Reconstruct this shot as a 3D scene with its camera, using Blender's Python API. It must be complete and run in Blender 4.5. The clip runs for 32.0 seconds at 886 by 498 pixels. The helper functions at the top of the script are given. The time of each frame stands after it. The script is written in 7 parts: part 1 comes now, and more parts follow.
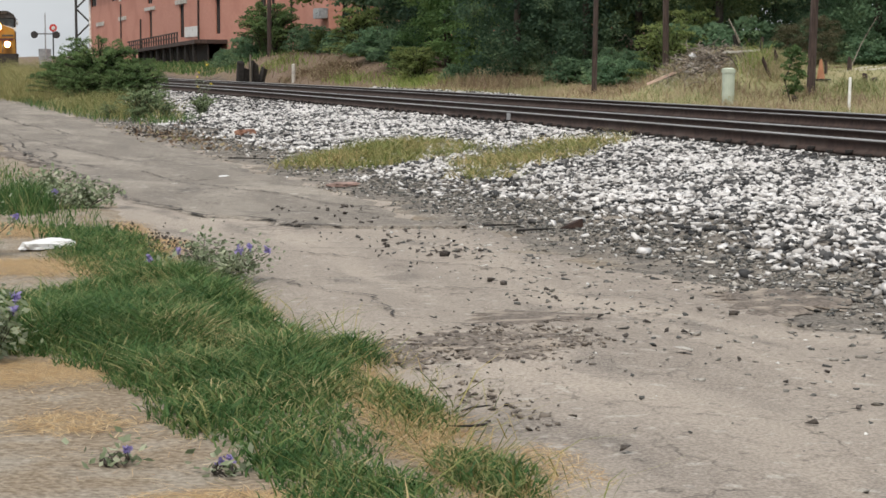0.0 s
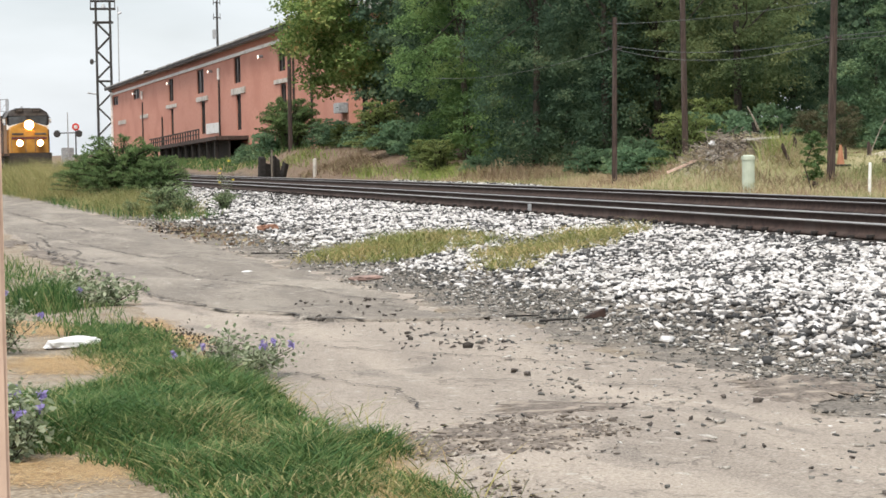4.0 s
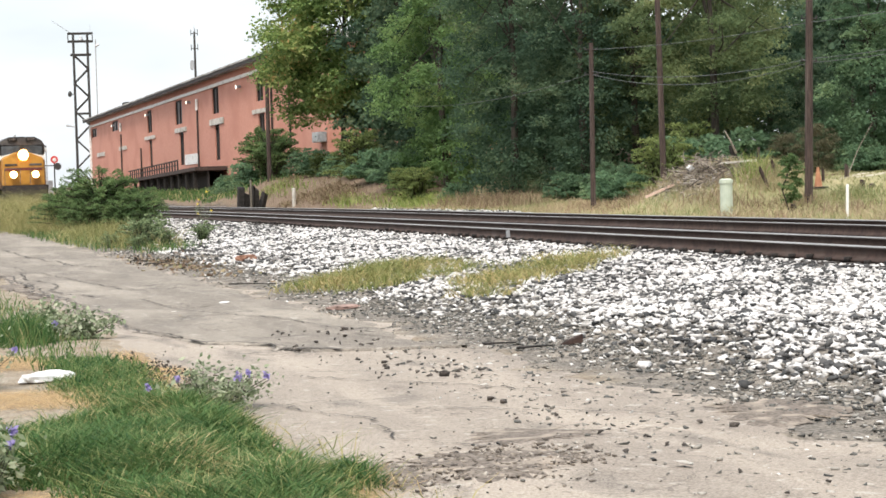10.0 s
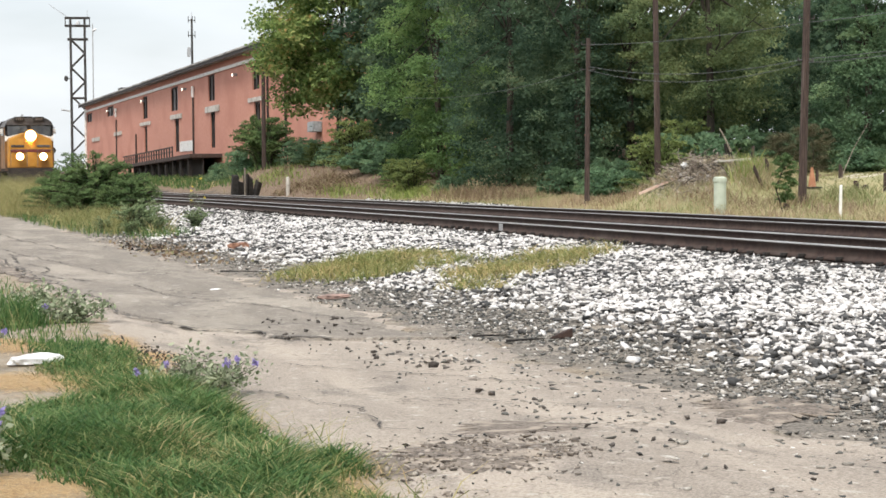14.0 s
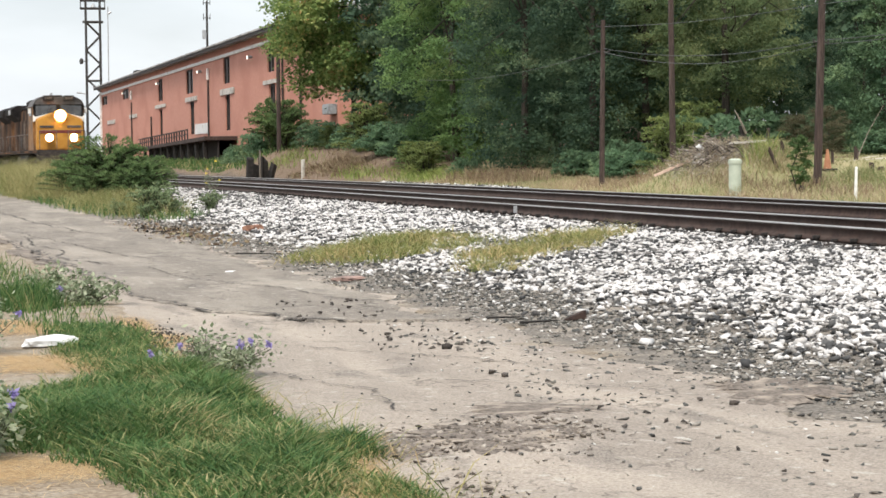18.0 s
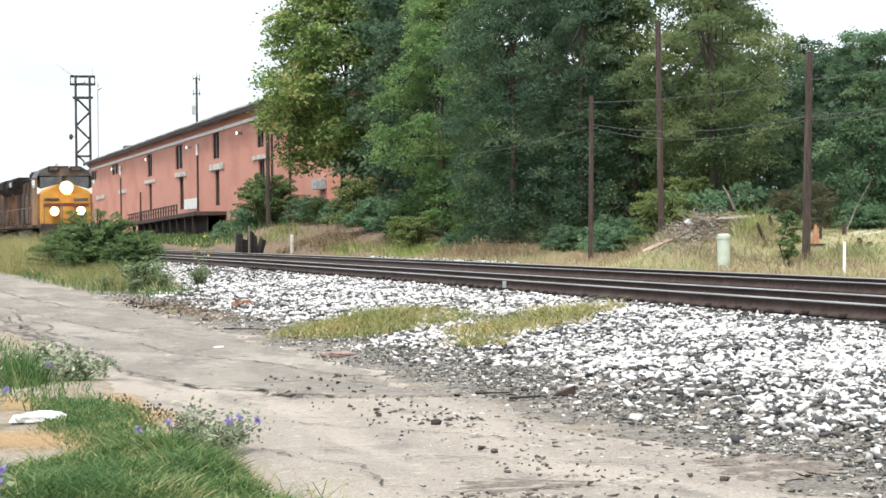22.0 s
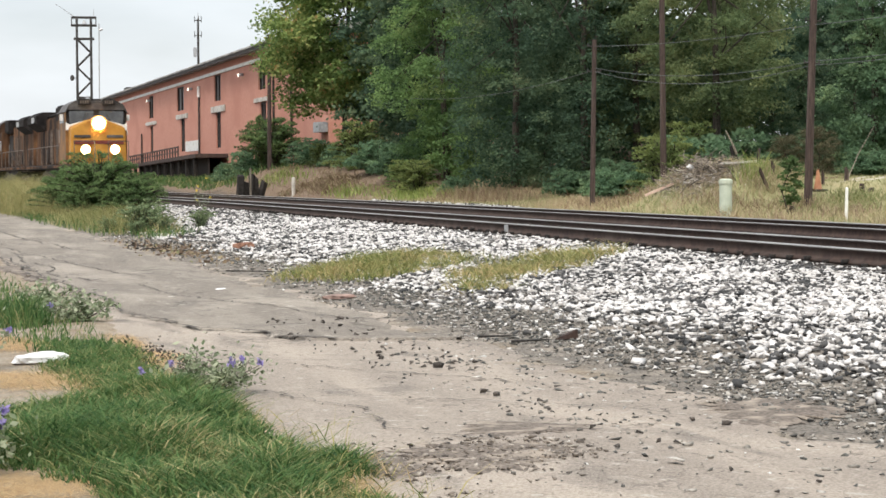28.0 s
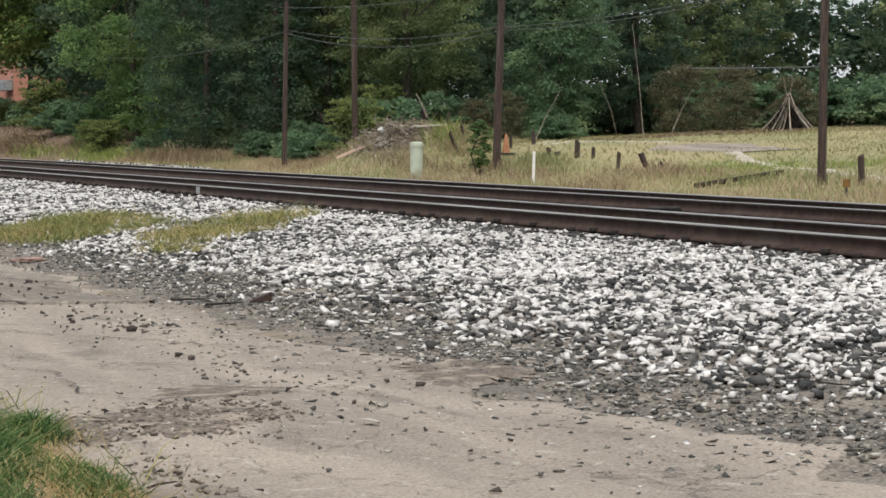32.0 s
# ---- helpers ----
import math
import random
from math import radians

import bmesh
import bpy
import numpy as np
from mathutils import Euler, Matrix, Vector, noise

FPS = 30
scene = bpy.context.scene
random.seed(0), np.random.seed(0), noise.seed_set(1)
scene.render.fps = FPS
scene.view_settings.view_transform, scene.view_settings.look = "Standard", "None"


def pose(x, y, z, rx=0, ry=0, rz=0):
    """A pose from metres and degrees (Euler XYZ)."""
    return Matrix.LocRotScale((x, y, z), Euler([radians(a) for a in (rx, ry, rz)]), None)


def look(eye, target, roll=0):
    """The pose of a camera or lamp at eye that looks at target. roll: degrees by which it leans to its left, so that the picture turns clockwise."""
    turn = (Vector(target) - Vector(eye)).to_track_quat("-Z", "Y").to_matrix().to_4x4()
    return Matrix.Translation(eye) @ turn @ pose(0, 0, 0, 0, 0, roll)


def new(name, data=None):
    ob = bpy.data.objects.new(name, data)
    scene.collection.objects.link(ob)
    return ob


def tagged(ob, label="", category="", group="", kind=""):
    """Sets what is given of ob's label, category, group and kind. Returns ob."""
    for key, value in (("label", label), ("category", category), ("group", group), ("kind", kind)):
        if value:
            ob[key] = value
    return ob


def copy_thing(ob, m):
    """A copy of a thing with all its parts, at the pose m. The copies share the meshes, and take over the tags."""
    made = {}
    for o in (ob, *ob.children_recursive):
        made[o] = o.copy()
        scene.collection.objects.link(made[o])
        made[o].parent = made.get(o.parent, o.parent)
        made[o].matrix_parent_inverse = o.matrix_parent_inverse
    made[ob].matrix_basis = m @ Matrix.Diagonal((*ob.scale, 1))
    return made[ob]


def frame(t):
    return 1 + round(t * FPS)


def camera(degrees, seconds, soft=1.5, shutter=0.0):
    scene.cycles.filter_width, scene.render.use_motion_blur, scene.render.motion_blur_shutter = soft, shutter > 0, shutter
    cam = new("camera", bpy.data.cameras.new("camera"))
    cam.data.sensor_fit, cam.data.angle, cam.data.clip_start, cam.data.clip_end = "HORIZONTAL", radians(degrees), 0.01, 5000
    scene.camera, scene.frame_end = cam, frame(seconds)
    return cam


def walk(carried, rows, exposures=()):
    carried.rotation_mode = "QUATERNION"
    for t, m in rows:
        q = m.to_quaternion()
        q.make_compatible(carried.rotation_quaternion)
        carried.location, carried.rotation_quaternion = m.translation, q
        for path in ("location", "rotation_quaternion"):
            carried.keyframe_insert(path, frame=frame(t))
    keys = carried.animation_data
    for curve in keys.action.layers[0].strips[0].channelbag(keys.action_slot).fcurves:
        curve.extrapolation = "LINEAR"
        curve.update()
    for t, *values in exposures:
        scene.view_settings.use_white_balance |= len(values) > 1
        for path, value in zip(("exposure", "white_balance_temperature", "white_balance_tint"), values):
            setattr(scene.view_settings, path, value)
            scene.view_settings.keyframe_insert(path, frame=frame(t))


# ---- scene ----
cam = camera(25.69, 32.0, soft=1.6)
walk(cam, [
    (0, pose(-0.035, 0.036, 1.399, 84.526, -0.067, -16.007)),
    (0.5, pose(-0.044, 0.020, 1.401, 83.900, 0.144, -17.032)),
    (1, pose(-0.044, 0.004, 1.401, 84.562, 0.324, -16.841)),
    (1.5, pose(-0.042, 0.018, 1.402, 85.947, 0.610, -15.737)),
    (2, pose(-0.044, 0.018, 1.406, 86.883, 0.704, -14.833)),
    (2.5, pose(-0.044, 0.014, 1.405, 87.476, 0.673, -15.142)),
    (4.5, pose(-0.047, -0.017, 1.407, 87.186, 0.965, -15.398)),
    (5, pose(-0.041, -0.014, 1.411, 87.306, 0.893, -14.725)),
    (5.5, pose(-0.040, -0.006, 1.405, 87.228, 0.387, -15.012)),
    (6, pose(-0.029, -0.004, 1.405, 86.624, 0.345, -15.935)),
    (6.5, pose(-0.021, -0.004, 1.404, 86.156, 0.481, -16.558)),
    (7, pose(-0.021, -0.006, 1.402, 85.625, 0.273, -16.876)),
    (7.5, pose(-0.014, -0.006, 1.407, 85.151, 0.188, -17.013)),
    (8, pose(-0.007, -0.017, 1.406, 84.984, 0.255, -17.345)),
    (8.5, pose(-0.010, -0.024, 1.401, 85.339, 0.511, -17.400)),
    (9, pose(-0.006, -0.014, 1.405, 86.656, 1.085, -16.306)),
    (9.5, pose(-0.002, 0.005, 1.408, 87.677, 1.596, -15.772)),
    (10, pose(0.007, 0.013, 1.408, 88.026, 1.723, -15.995)),
    (10.5, pose(0.008, 0.015, 1.405, 88.054, 1.467, -16.185)),
    (11, pose(-0.002, -0.010, 1.404, 88.257, 1.271, -16.077)),
    (11.5, pose(-0.006, -0.007, 1.408, 88.434, 1.106, -15.338)),
    (12, pose(-0.003, -0.017, 1.408, 88.586, 0.934, -15.134)),
    (12.5, pose(-0.005, -0.022, 1.411, 88.611, 0.831, -15.521)),
    (13, pose(-0.002, -0.015, 1.402, 88.380, 0.516, -16.048)),
    (13.5, pose(0.007, -0.001, 1.398, 88.013, 0.335, -16.540)),
    (14, pose(0.016, 0.006, 1.398, 87.803, 0.490, -16.155)),
    (14.5, pose(0.015, -0.000, 1.401, 87.671, 0.449, -15.499)),
    (16.5, pose(0.022, 0.010, 1.393, 87.503, 0.558, -14.435)),
    (17, pose(0.022, 0.003, 1.392, 87.214, 0.660, -14.285)),
    (17.5, pose(0.029, 0.001, 1.391, 87.159, 0.665, -14.974)),
    (18, pose(0.027, -0.004, 1.395, 87.286, 0.550, -15.707)),
    (18.5, pose(0.026, -0.005, 1.394, 87.508, 0.690, -15.996)),
    (19, pose(0.021, 0.003, 1.396, 87.679, 0.670, -15.970)),
    (19.5, pose(0.018, -0.010, 1.396, 87.735, 0.497, -15.495)),
    (20, pose(0.026, -0.010, 1.395, 87.700, 0.264, -14.916)),
    (20.5, pose(0.030, -0.014, 1.394, 87.766, 0.353, -14.698)),
    (21, pose(0.032, -0.012, 1.392, 87.822, 0.636, -15.105)),
    (21.5, pose(0.024, -0.020, 1.394, 88.555, 0.626, -15.409)),
    (22, pose(0.027, -0.000, 1.397, 89.496, 0.557, -16.031)),
    (22.5, pose(0.028, -0.009, 1.395, 89.415, 0.504, -16.218)),
    (23, pose(0.029, -0.021, 1.395, 88.875, 0.611, -15.665)),
    (23.5, pose(0.034, -0.015, 1.391, 88.258, 0.876, -15.377)),
    (24, pose(0.040, -0.008, 1.387, 87.668, 1.114, -15.166)),
    (24.5, pose(0.044, 0.005, 1.384, 87.305, 1.246, -14.712)),
    (25, pose(0.038, -0.007, 1.389, 87.066, 1.225, -14.398)),
    (25.5, pose(0.032, -0.003, 1.388, 86.860, 0.891, -14.694)),
    (27.5, pose(0.028, 0.023, 1.391, 87.370, 0.479, -15.324)),
    (28, pose(0.018, 0.021, 1.392, 87.836, 0.238, -15.993)),
    (28.5, pose(-0.008, 0.015, 1.397, 87.776, 0.025, -17.618)),
    (29, pose(-0.045, 0.016, 1.398, 87.668, -0.193, -19.528)),
    (29.5, pose(-0.050, 0.028, 1.401, 87.624, 0.099, -21.433)),
    (30, pose(-0.044, 0.029, 1.404, 87.328, 0.284, -23.269)),
    (30.5, pose(-0.035, 0.034, 1.400, 86.728, -0.048, -24.244)),
    (31, pose(-0.028, 0.021, 1.396, 86.162, -0.480, -24.733)),
    (31.5, pose(-0.022, 0.008, 1.400, 86.010, -0.655, -25.004)),
    (32, pose(-0.019, 0.000, 1.403, 86.705, -0.236, -25.077)),
], exposures=[(0, -0.05, 6750, 11), (1, -0.16, 6750, 11), (2, 0.35, 6750, 11), (5, 0.4, 6750, 11), (6, 0.4, 6750, 11), (7, 0.18, 6750, 11), (8, -0.08, 6750, 11), (9, 0.0, 6750, 11), (10, 0.62, 6750, 11), (13, 0.48, 6750, 11), (14, 0.48, 6750, 11), (20, 0.47, 6750, 11), (21.5, 0.5, 6750, 11), (22.3, 0.88, 6350, 8), (23, 0.78, 6350, 8), (24, 0.60, 6350, 8), (25, 0.27, 6750, 11), (28, 0.4, 6750, 11), (29, 0.45, 6750, 11), (30, 0.4, 6750, 11), (31, 0.25, 6750, 11), (32, -0.04, 6750, 11)])

# ---- world and sun: bright broken cloud ----
world = bpy.data.worlds.new("overcast_sky")
scene.world = world
world.use_nodes = True
wn, wl = world.node_tree.nodes, world.node_tree.links
sky = wn.new("ShaderNodeTexSky")
sky.sky_type, sky.sun_disc = "NISHITA", False
sky.sun_elevation, sky.sun_rotation = radians(52), radians(200)
sky.air_density, sky.dust_density = 1.0, 2.5
wc = wn.new("ShaderNodeTexCoord")
wmap = wn.new("ShaderNodeMapping")
wmap.inputs["Scale"].default_value = (1.0, 1.0, 3.5)
wl.new(wc.outputs["Generated"], wmap.inputs["Vector"])
wnoise = wn.new("ShaderNodeTexNoise")
wnoise.inputs["Scale"].default_value = 2.4
wnoise.inputs["Detail"].default_value = 6
wl.new(wmap.outputs["Vector"], wnoise.inputs["Vector"])
wramp = wn.new("ShaderNodeValToRGB")
wramp.color_ramp.elements[0].position, wramp.color_ramp.elements[1].position = 0.3, 0.62
wramp.color_ramp.elements[0].color = (0.45, 0.45, 0.45, 1)
wl.new(wnoise.outputs["Fac"], wramp.inputs["Fac"])
wmix = wn.new("ShaderNodeMix")
wmix.data_type = "RGBA"
wl.new(wramp.outputs["Color"], wmix.inputs["Factor"])
wl.new(sky.outputs["Color"], wmix.inputs["A"])
wmix.inputs["B"].default_value = (9.7, 10.5, 11.3, 1)
wbg = wn["Background"]
wbg.inputs["Strength"].default_value = 0.1
wsep = wn.new("ShaderNodeSeparateXYZ")
wl.new(wc.outputs["Generated"], wsep.inputs[0])
wrise = wn.new("ShaderNodeMapRange")
wrise.inputs["From Max"].default_value = 0.8
wrise.inputs["To Min"].default_value, wrise.inputs["To Max"].default_value = 0.8, 1.1
wl.new(wsep.outputs["Z"], wrise.inputs["Value"])
wdim = wn.new("ShaderNodeVectorMath")
wdim.operation = "SCALE"
wl.new(wmix.outputs["Result"], wdim.inputs[0])
wl.new(wrise.outputs["Result"], wdim.inputs["Scale"])
wl.new(wdim.outputs[0], wbg.inputs["Color"])

sun = new("sun", bpy.data.lights.new("sun", "SUN"))
sun.data.energy, sun.data.angle, sun.data.color = 2.4, radians(14), (1.0, 0.95, 0.88)
sun.matrix_world = look((0, 0, 60), (22, 34, 0))


# ---- materials ----
def mat(name, c1, c2, rough=0.8, scale=6.0, bump=0.2, metal=0.0, c3=None, scale3=0.6, amount3=0.5, island=0.0, objrand=0.0, detail=8.0, stretch=(1, 1, 1), low=0.35, high=0.65, spec=0.4, bumpdist=0.01):
    m = bpy.data.materials.new(name)
    m.use_nodes = True
    nt = m.node_tree
    N, L = nt.nodes, nt.links
    b = N["Principled BSDF"]
    b.inputs["Roughness"].default_value = rough
    b.inputs["Metallic"].default_value = metal
    b.inputs["Specular IOR Level"].default_value = spec
    tc = N.new("ShaderNodeTexCoord")
    mp = N.new("ShaderNodeMapping")
    mp.inputs["Scale"].default_value = stretch
    L.new(tc.outputs["Object"], mp.inputs["Vector"])
    n1 = N.new("ShaderNodeTexNoise")
    n1.inputs["Scale"].default_value, n1.inputs["Detail"].default_value = scale, detail
    L.new(mp.outputs["Vector"], n1.inputs["Vector"])
    r1 = N.new("ShaderNodeValToRGB")
    r1.color_ramp.elements[0].position, r1.color_ramp.elements[1].position = low, high
    r1.color_ramp.elements[0].color, r1.color_ramp.elements[1].color = (*c1, 1), (*c2, 1)
    L.new(n1.outputs["Fac"], r1.inputs["Fac"])
    out = r1.outputs["Color"]
    if c3:
        n3 = N.new("ShaderNodeTexNoise")
        n3.inputs["Scale"].default_value, n3.inputs["Detail"].default_value = scale3, 6
        L.new(mp.outputs["Vector"], n3.inputs["Vector"])
        r3 = N.new("ShaderNodeMapRange")
        r3.inputs["From Min"].default_value, r3.inputs["From Max"].default_value = 0.62 - 0.3 * amount3, 0.72 - 0.2 * amount3
        L.new(n3.outputs["Fac"], r3.inputs["Value"])
        x3 = N.new("ShaderNodeMix")
        x3.data_type = "RGBA"
        L.new(r3.outputs["Result"], x3.inputs["Factor"])
        L.new(out, x3.inputs["A"])
        x3.inputs["B"].default_value = (*c3, 1)
        out = x3.outputs["Result"]
    if island or objrand:
        if island:
            src = N.new("ShaderNodeNewGeometry").outputs["Random Per Island"]
        else:
            src = N.new("ShaderNodeObjectInfo").outputs["Random"]
        mr = N.new("ShaderNodeMapRange")
        k = island or objrand
        mr.inputs["To Min"].default_value, mr.inputs["To Max"].default_value = 1 - k, 1 + k
        L.new(src, mr.inputs["Value"])
        hs = N.new("ShaderNodeHueSaturation")
        L.new(mr.outputs["Result"], hs.inputs["Value"])
        L.new(out, hs.inputs["Color"])
        out = hs.outputs["Color"]
    L.new(out, b.inputs["Base Color"])
    if bump:
        bp = N.new("ShaderNodeBump")
        bp.inputs["Strength"].default_value, bp.inputs["Distance"].default_value = bump, bumpdist
        L.new(n1.outputs["Fac"], bp.inputs["Height"])
        L.new(bp.outputs["Normal"], b.inputs["Normal"])
    return m


def island_mat(name, stops, rough=0.8, trans=0.0, noise_scale=0.0, big=0.0, vary=0.0, share=1.0, swing=1.5, spec=0.3):
    """Colours that jump from piece to piece of one mesh, by a ramp of (place, colour)."""
    m = bpy.data.materials.new(name)
    m.use_nodes = True
    N, L = m.node_tree.nodes, m.node_tree.links
    b = N["Principled BSDF"]
    b.inputs["Roughness"].default_value = rough
    b.inputs["Specular IOR Level"].default_value = spec
    r = N.new("ShaderNodeValToRGB")
    while len(r.color_ramp.elements) < len(stops):
        r.color_ramp.elements.new(0.5)
    for e, (p, c) in zip(r.color_ramp.elements, stops):
        e.position, e.color = p, (*c, 1)
    g = N.new("ShaderNodeNewGeometry")
    src = g.outputs["Random Per Island"]
    if big:
        tc = N.new("ShaderNodeTexCoord")
        n = N.new("ShaderNodeTexNoise")
        n.inputs["Scale"].default_value = big
        n.inputs["Detail"].default_value = 3
        L.new(tc.outputs["Object"], n.inputs["Vector"])
        ad = N.new("ShaderNodeMath")
        ad.operation = "MULTIPLY_ADD"
        L.new(n.outputs["Fac"], ad.inputs[0])
        ad.inputs[1].default_value = swing
        ad.inputs[2].default_value = (1 - share - swing) / 2
        a2 = N.new("ShaderNodeMath")
        a2.operation = "MULTIPLY_ADD"
        a2.use_clamp = True
        L.new(src, a2.inputs[0])
        a2.inputs[1].default_value = share
        L.new(ad.outputs[0], a2.inputs[2])
        src = a2.outputs[0]
    L.new(src, r.inputs["Fac"])
    out = r.outputs["Color"]
    if noise_scale:
        tc = N.new("ShaderNodeTexCoord")
        n = N.new("ShaderNodeTexNoise")
        n.inputs["Scale"].default_value = noise_scale
        n.inputs["Detail"].default_value = 4
        L.new(tc.outputs["Object"], n.inputs["Vector"])
        mr = N.new("ShaderNodeMapRange")
        mr.inputs["To Min"].default_value, mr.inputs["To Max"].default_value = 0.6, 1.35
        L.new(n.outputs["Fac"], mr.inputs["Value"])
        hs = N.new("ShaderNodeHueSaturation")
        L.new(mr.outputs["Result"], hs.inputs["Value"])
        L.new(out, hs.inputs["Color"])
        out = hs.outputs["Color"]
    if vary:
        oi = N.new("ShaderNodeObjectInfo")
        mr = N.new("ShaderNodeMapRange")
        mr.inputs["To Min"].default_value, mr.inputs["To Max"].default_value = 1 - vary, 1 + vary
        L.new(oi.outputs["Random"], mr.inputs["Value"])
        hv = N.new("ShaderNodeHueSaturation")
        L.new(mr.outputs["Result"], hv.inputs["Value"])
        L.new(out, hv.inputs["Color"])
        out = hv.outputs["Color"]
    L.new(out, b.inputs["Base Color"])
    if trans:
        t = N.new("ShaderNodeBsdfTranslucent")
        L.new(out, t.inputs["Color"])
        x = N.new("ShaderNodeMixShader")
        x.inputs["Fac"].default_value = trans
        L.new(b.outputs["BSDF"], x.inputs[1])
        L.new(t.outputs["BSDF"], x.inputs[2])
        L.new(x.outputs["Shader"], N["Material Output"].inputs["Surface"])
    return m


def glow(name, colour, strength):
    m = bpy.data.materials.new(name)
    m.use_nodes = True
    b = m.node_tree.nodes["Principled BSDF"]
    b.inputs["Base Color"].default_value = (*colour, 1)
    b.inputs["Emission Color"].default_value = (*colour, 1)
    b.inputs["Emission Strength"].default_value = strength
    return m


def zone_mat():
    """The ground sheet: dirt, track bed, and the grass field beyond, by place across the tracks."""
    m = bpy.data.materials.new("ground_soil")
    m.use_nodes = True
    N, L = m.node_tree.nodes, m.node_tree.links
    b = N["Principled BSDF"]
    b.inputs["Roughness"].default_value = 0.95
    b.inputs["Specular IOR Level"].default_value = 0.15
    tc = N.new("ShaderNodeTexCoord")
    sep = N.new("ShaderNodeSeparateXYZ")
    L.new(tc.outputs["Object"], sep.inputs[0])

    def noise_fac(scale, detail=8):
        n = N.new("ShaderNodeTexNoise")
        n.inputs["Scale"].default_value, n.inputs["Detail"].default_value = scale, detail
        L.new(tc.outputs["Object"], n.inputs["Vector"])
        return n.outputs["Fac"]

    def ramp(fac, c1, c2, lo=0.35, hi=0.65):
        r = N.new("ShaderNodeValToRGB")
        r.color_ramp.elements[0].position, r.color_ramp.elements[1].position = lo, hi
        r.color_ramp.elements[0].color, r.color_ramp.elements[1].color = (*c1, 1), (*c2, 1)
        L.new(fac, r.inputs["Fac"])
        return r.outputs["Color"]

    def mix(fac, a, bb):
        x = N.new("ShaderNodeMix")
        x.data_type = "RGBA"
        L.new(fac, x.inputs["Factor"])
        L.new(a, x.inputs["A"])
        L.new(bb, x.inputs["B"])
        return x.outputs["Result"]

    wob = N.new("ShaderNodeMath")
    wob.operation = "MULTIPLY_ADD"
    L.new(noise_fac(1.3, 5), wob.inputs[0])
    wob.inputs[1].default_value = 1.6
    L.new(sep.outputs["X"], wob.inputs[2])

    def step(lo, hi):
        r = N.new("ShaderNodeMapRange")
        r.inputs["From Min"].default_value, r.inputs["From Max"].default_value = lo + 0.8, hi + 0.8
        L.new(wob.outputs[0], r.inputs["Value"])
        return r.outputs["Result"]

    fine = noise_fac(38, 10)
    mid = noise_fac(3.2, 8)
    dirt = mix(ramp(mid, (0, 0, 0), (1, 1, 1), 0.42, 0.6), ramp(fine, (0.17, 0.13, 0.09), (0.33, 0.268, 0.196)), ramp(fine, (0.22, 0.186, 0.143), (0.37, 0.325, 0.265)))
    cinder = mix(ramp(mid, (0, 0, 0), (1, 1, 1), 0.45, 0.65), ramp(fine, (0.085, 0.077, 0.068), (0.23, 0.206, 0.178)), ramp(fine, (0.17, 0.15, 0.125), (0.35, 0.308, 0.26)))
    # track bed soil, darkened to paint the shaded gaps between ballast stones
    bed = ramp(fine, (0.03, 0.028, 0.026), (0.13, 0.12, 0.11))
    field = mix(ramp(noise_fac(0.35, 6), (0, 0, 0), (1, 1, 1), 0.4, 0.58), ramp(fine, (0.27, 0.228, 0.125), (0.43, 0.375, 0.215)), ramp(fine, (0.20, 0.205, 0.10), (0.34, 0.32, 0.175)))
    col = mix(step(4.4, 4.8), dirt, cinder)
    col = mix(step(6.4, 7.6), col, bed)
    col = mix(step(18.0, 18.8), col, field)
    far = N.new("ShaderNodeMapRange")
    far.inputs["From Min"].default_value, far.inputs["From Max"].default_value = 72.0, 82.0
    L.new(sep.outputs["Y"], far.inputs["Value"])
    both = N.new("ShaderNodeMath")
    both.operation = "MULTIPLY"
    L.new(step(17.5, 18.5), both.inputs[0])
    L.new(far.outputs["Result"], both.inputs[1])
    col = mix(both.outputs[0], col, ramp(fine, (0.125, 0.088, 0.064), (0.255, 0.19, 0.138)))
    col = mix(step(35.0, 36.5), col, ramp(fine, (0.10, 0.065, 0.04), (0.26, 0.19, 0.12)))
    L.new(col, b.inputs["Base Color"])
    bp = N.new("ShaderNodeBump")
    bp.inputs["Strength"].default_value, bp.inputs["Distance"].default_value = 0.7, 0.03
    L.new(fine, bp.inputs["Height"])
    L.new(bp.outputs["Normal"], b.inputs["Normal"])
    return m


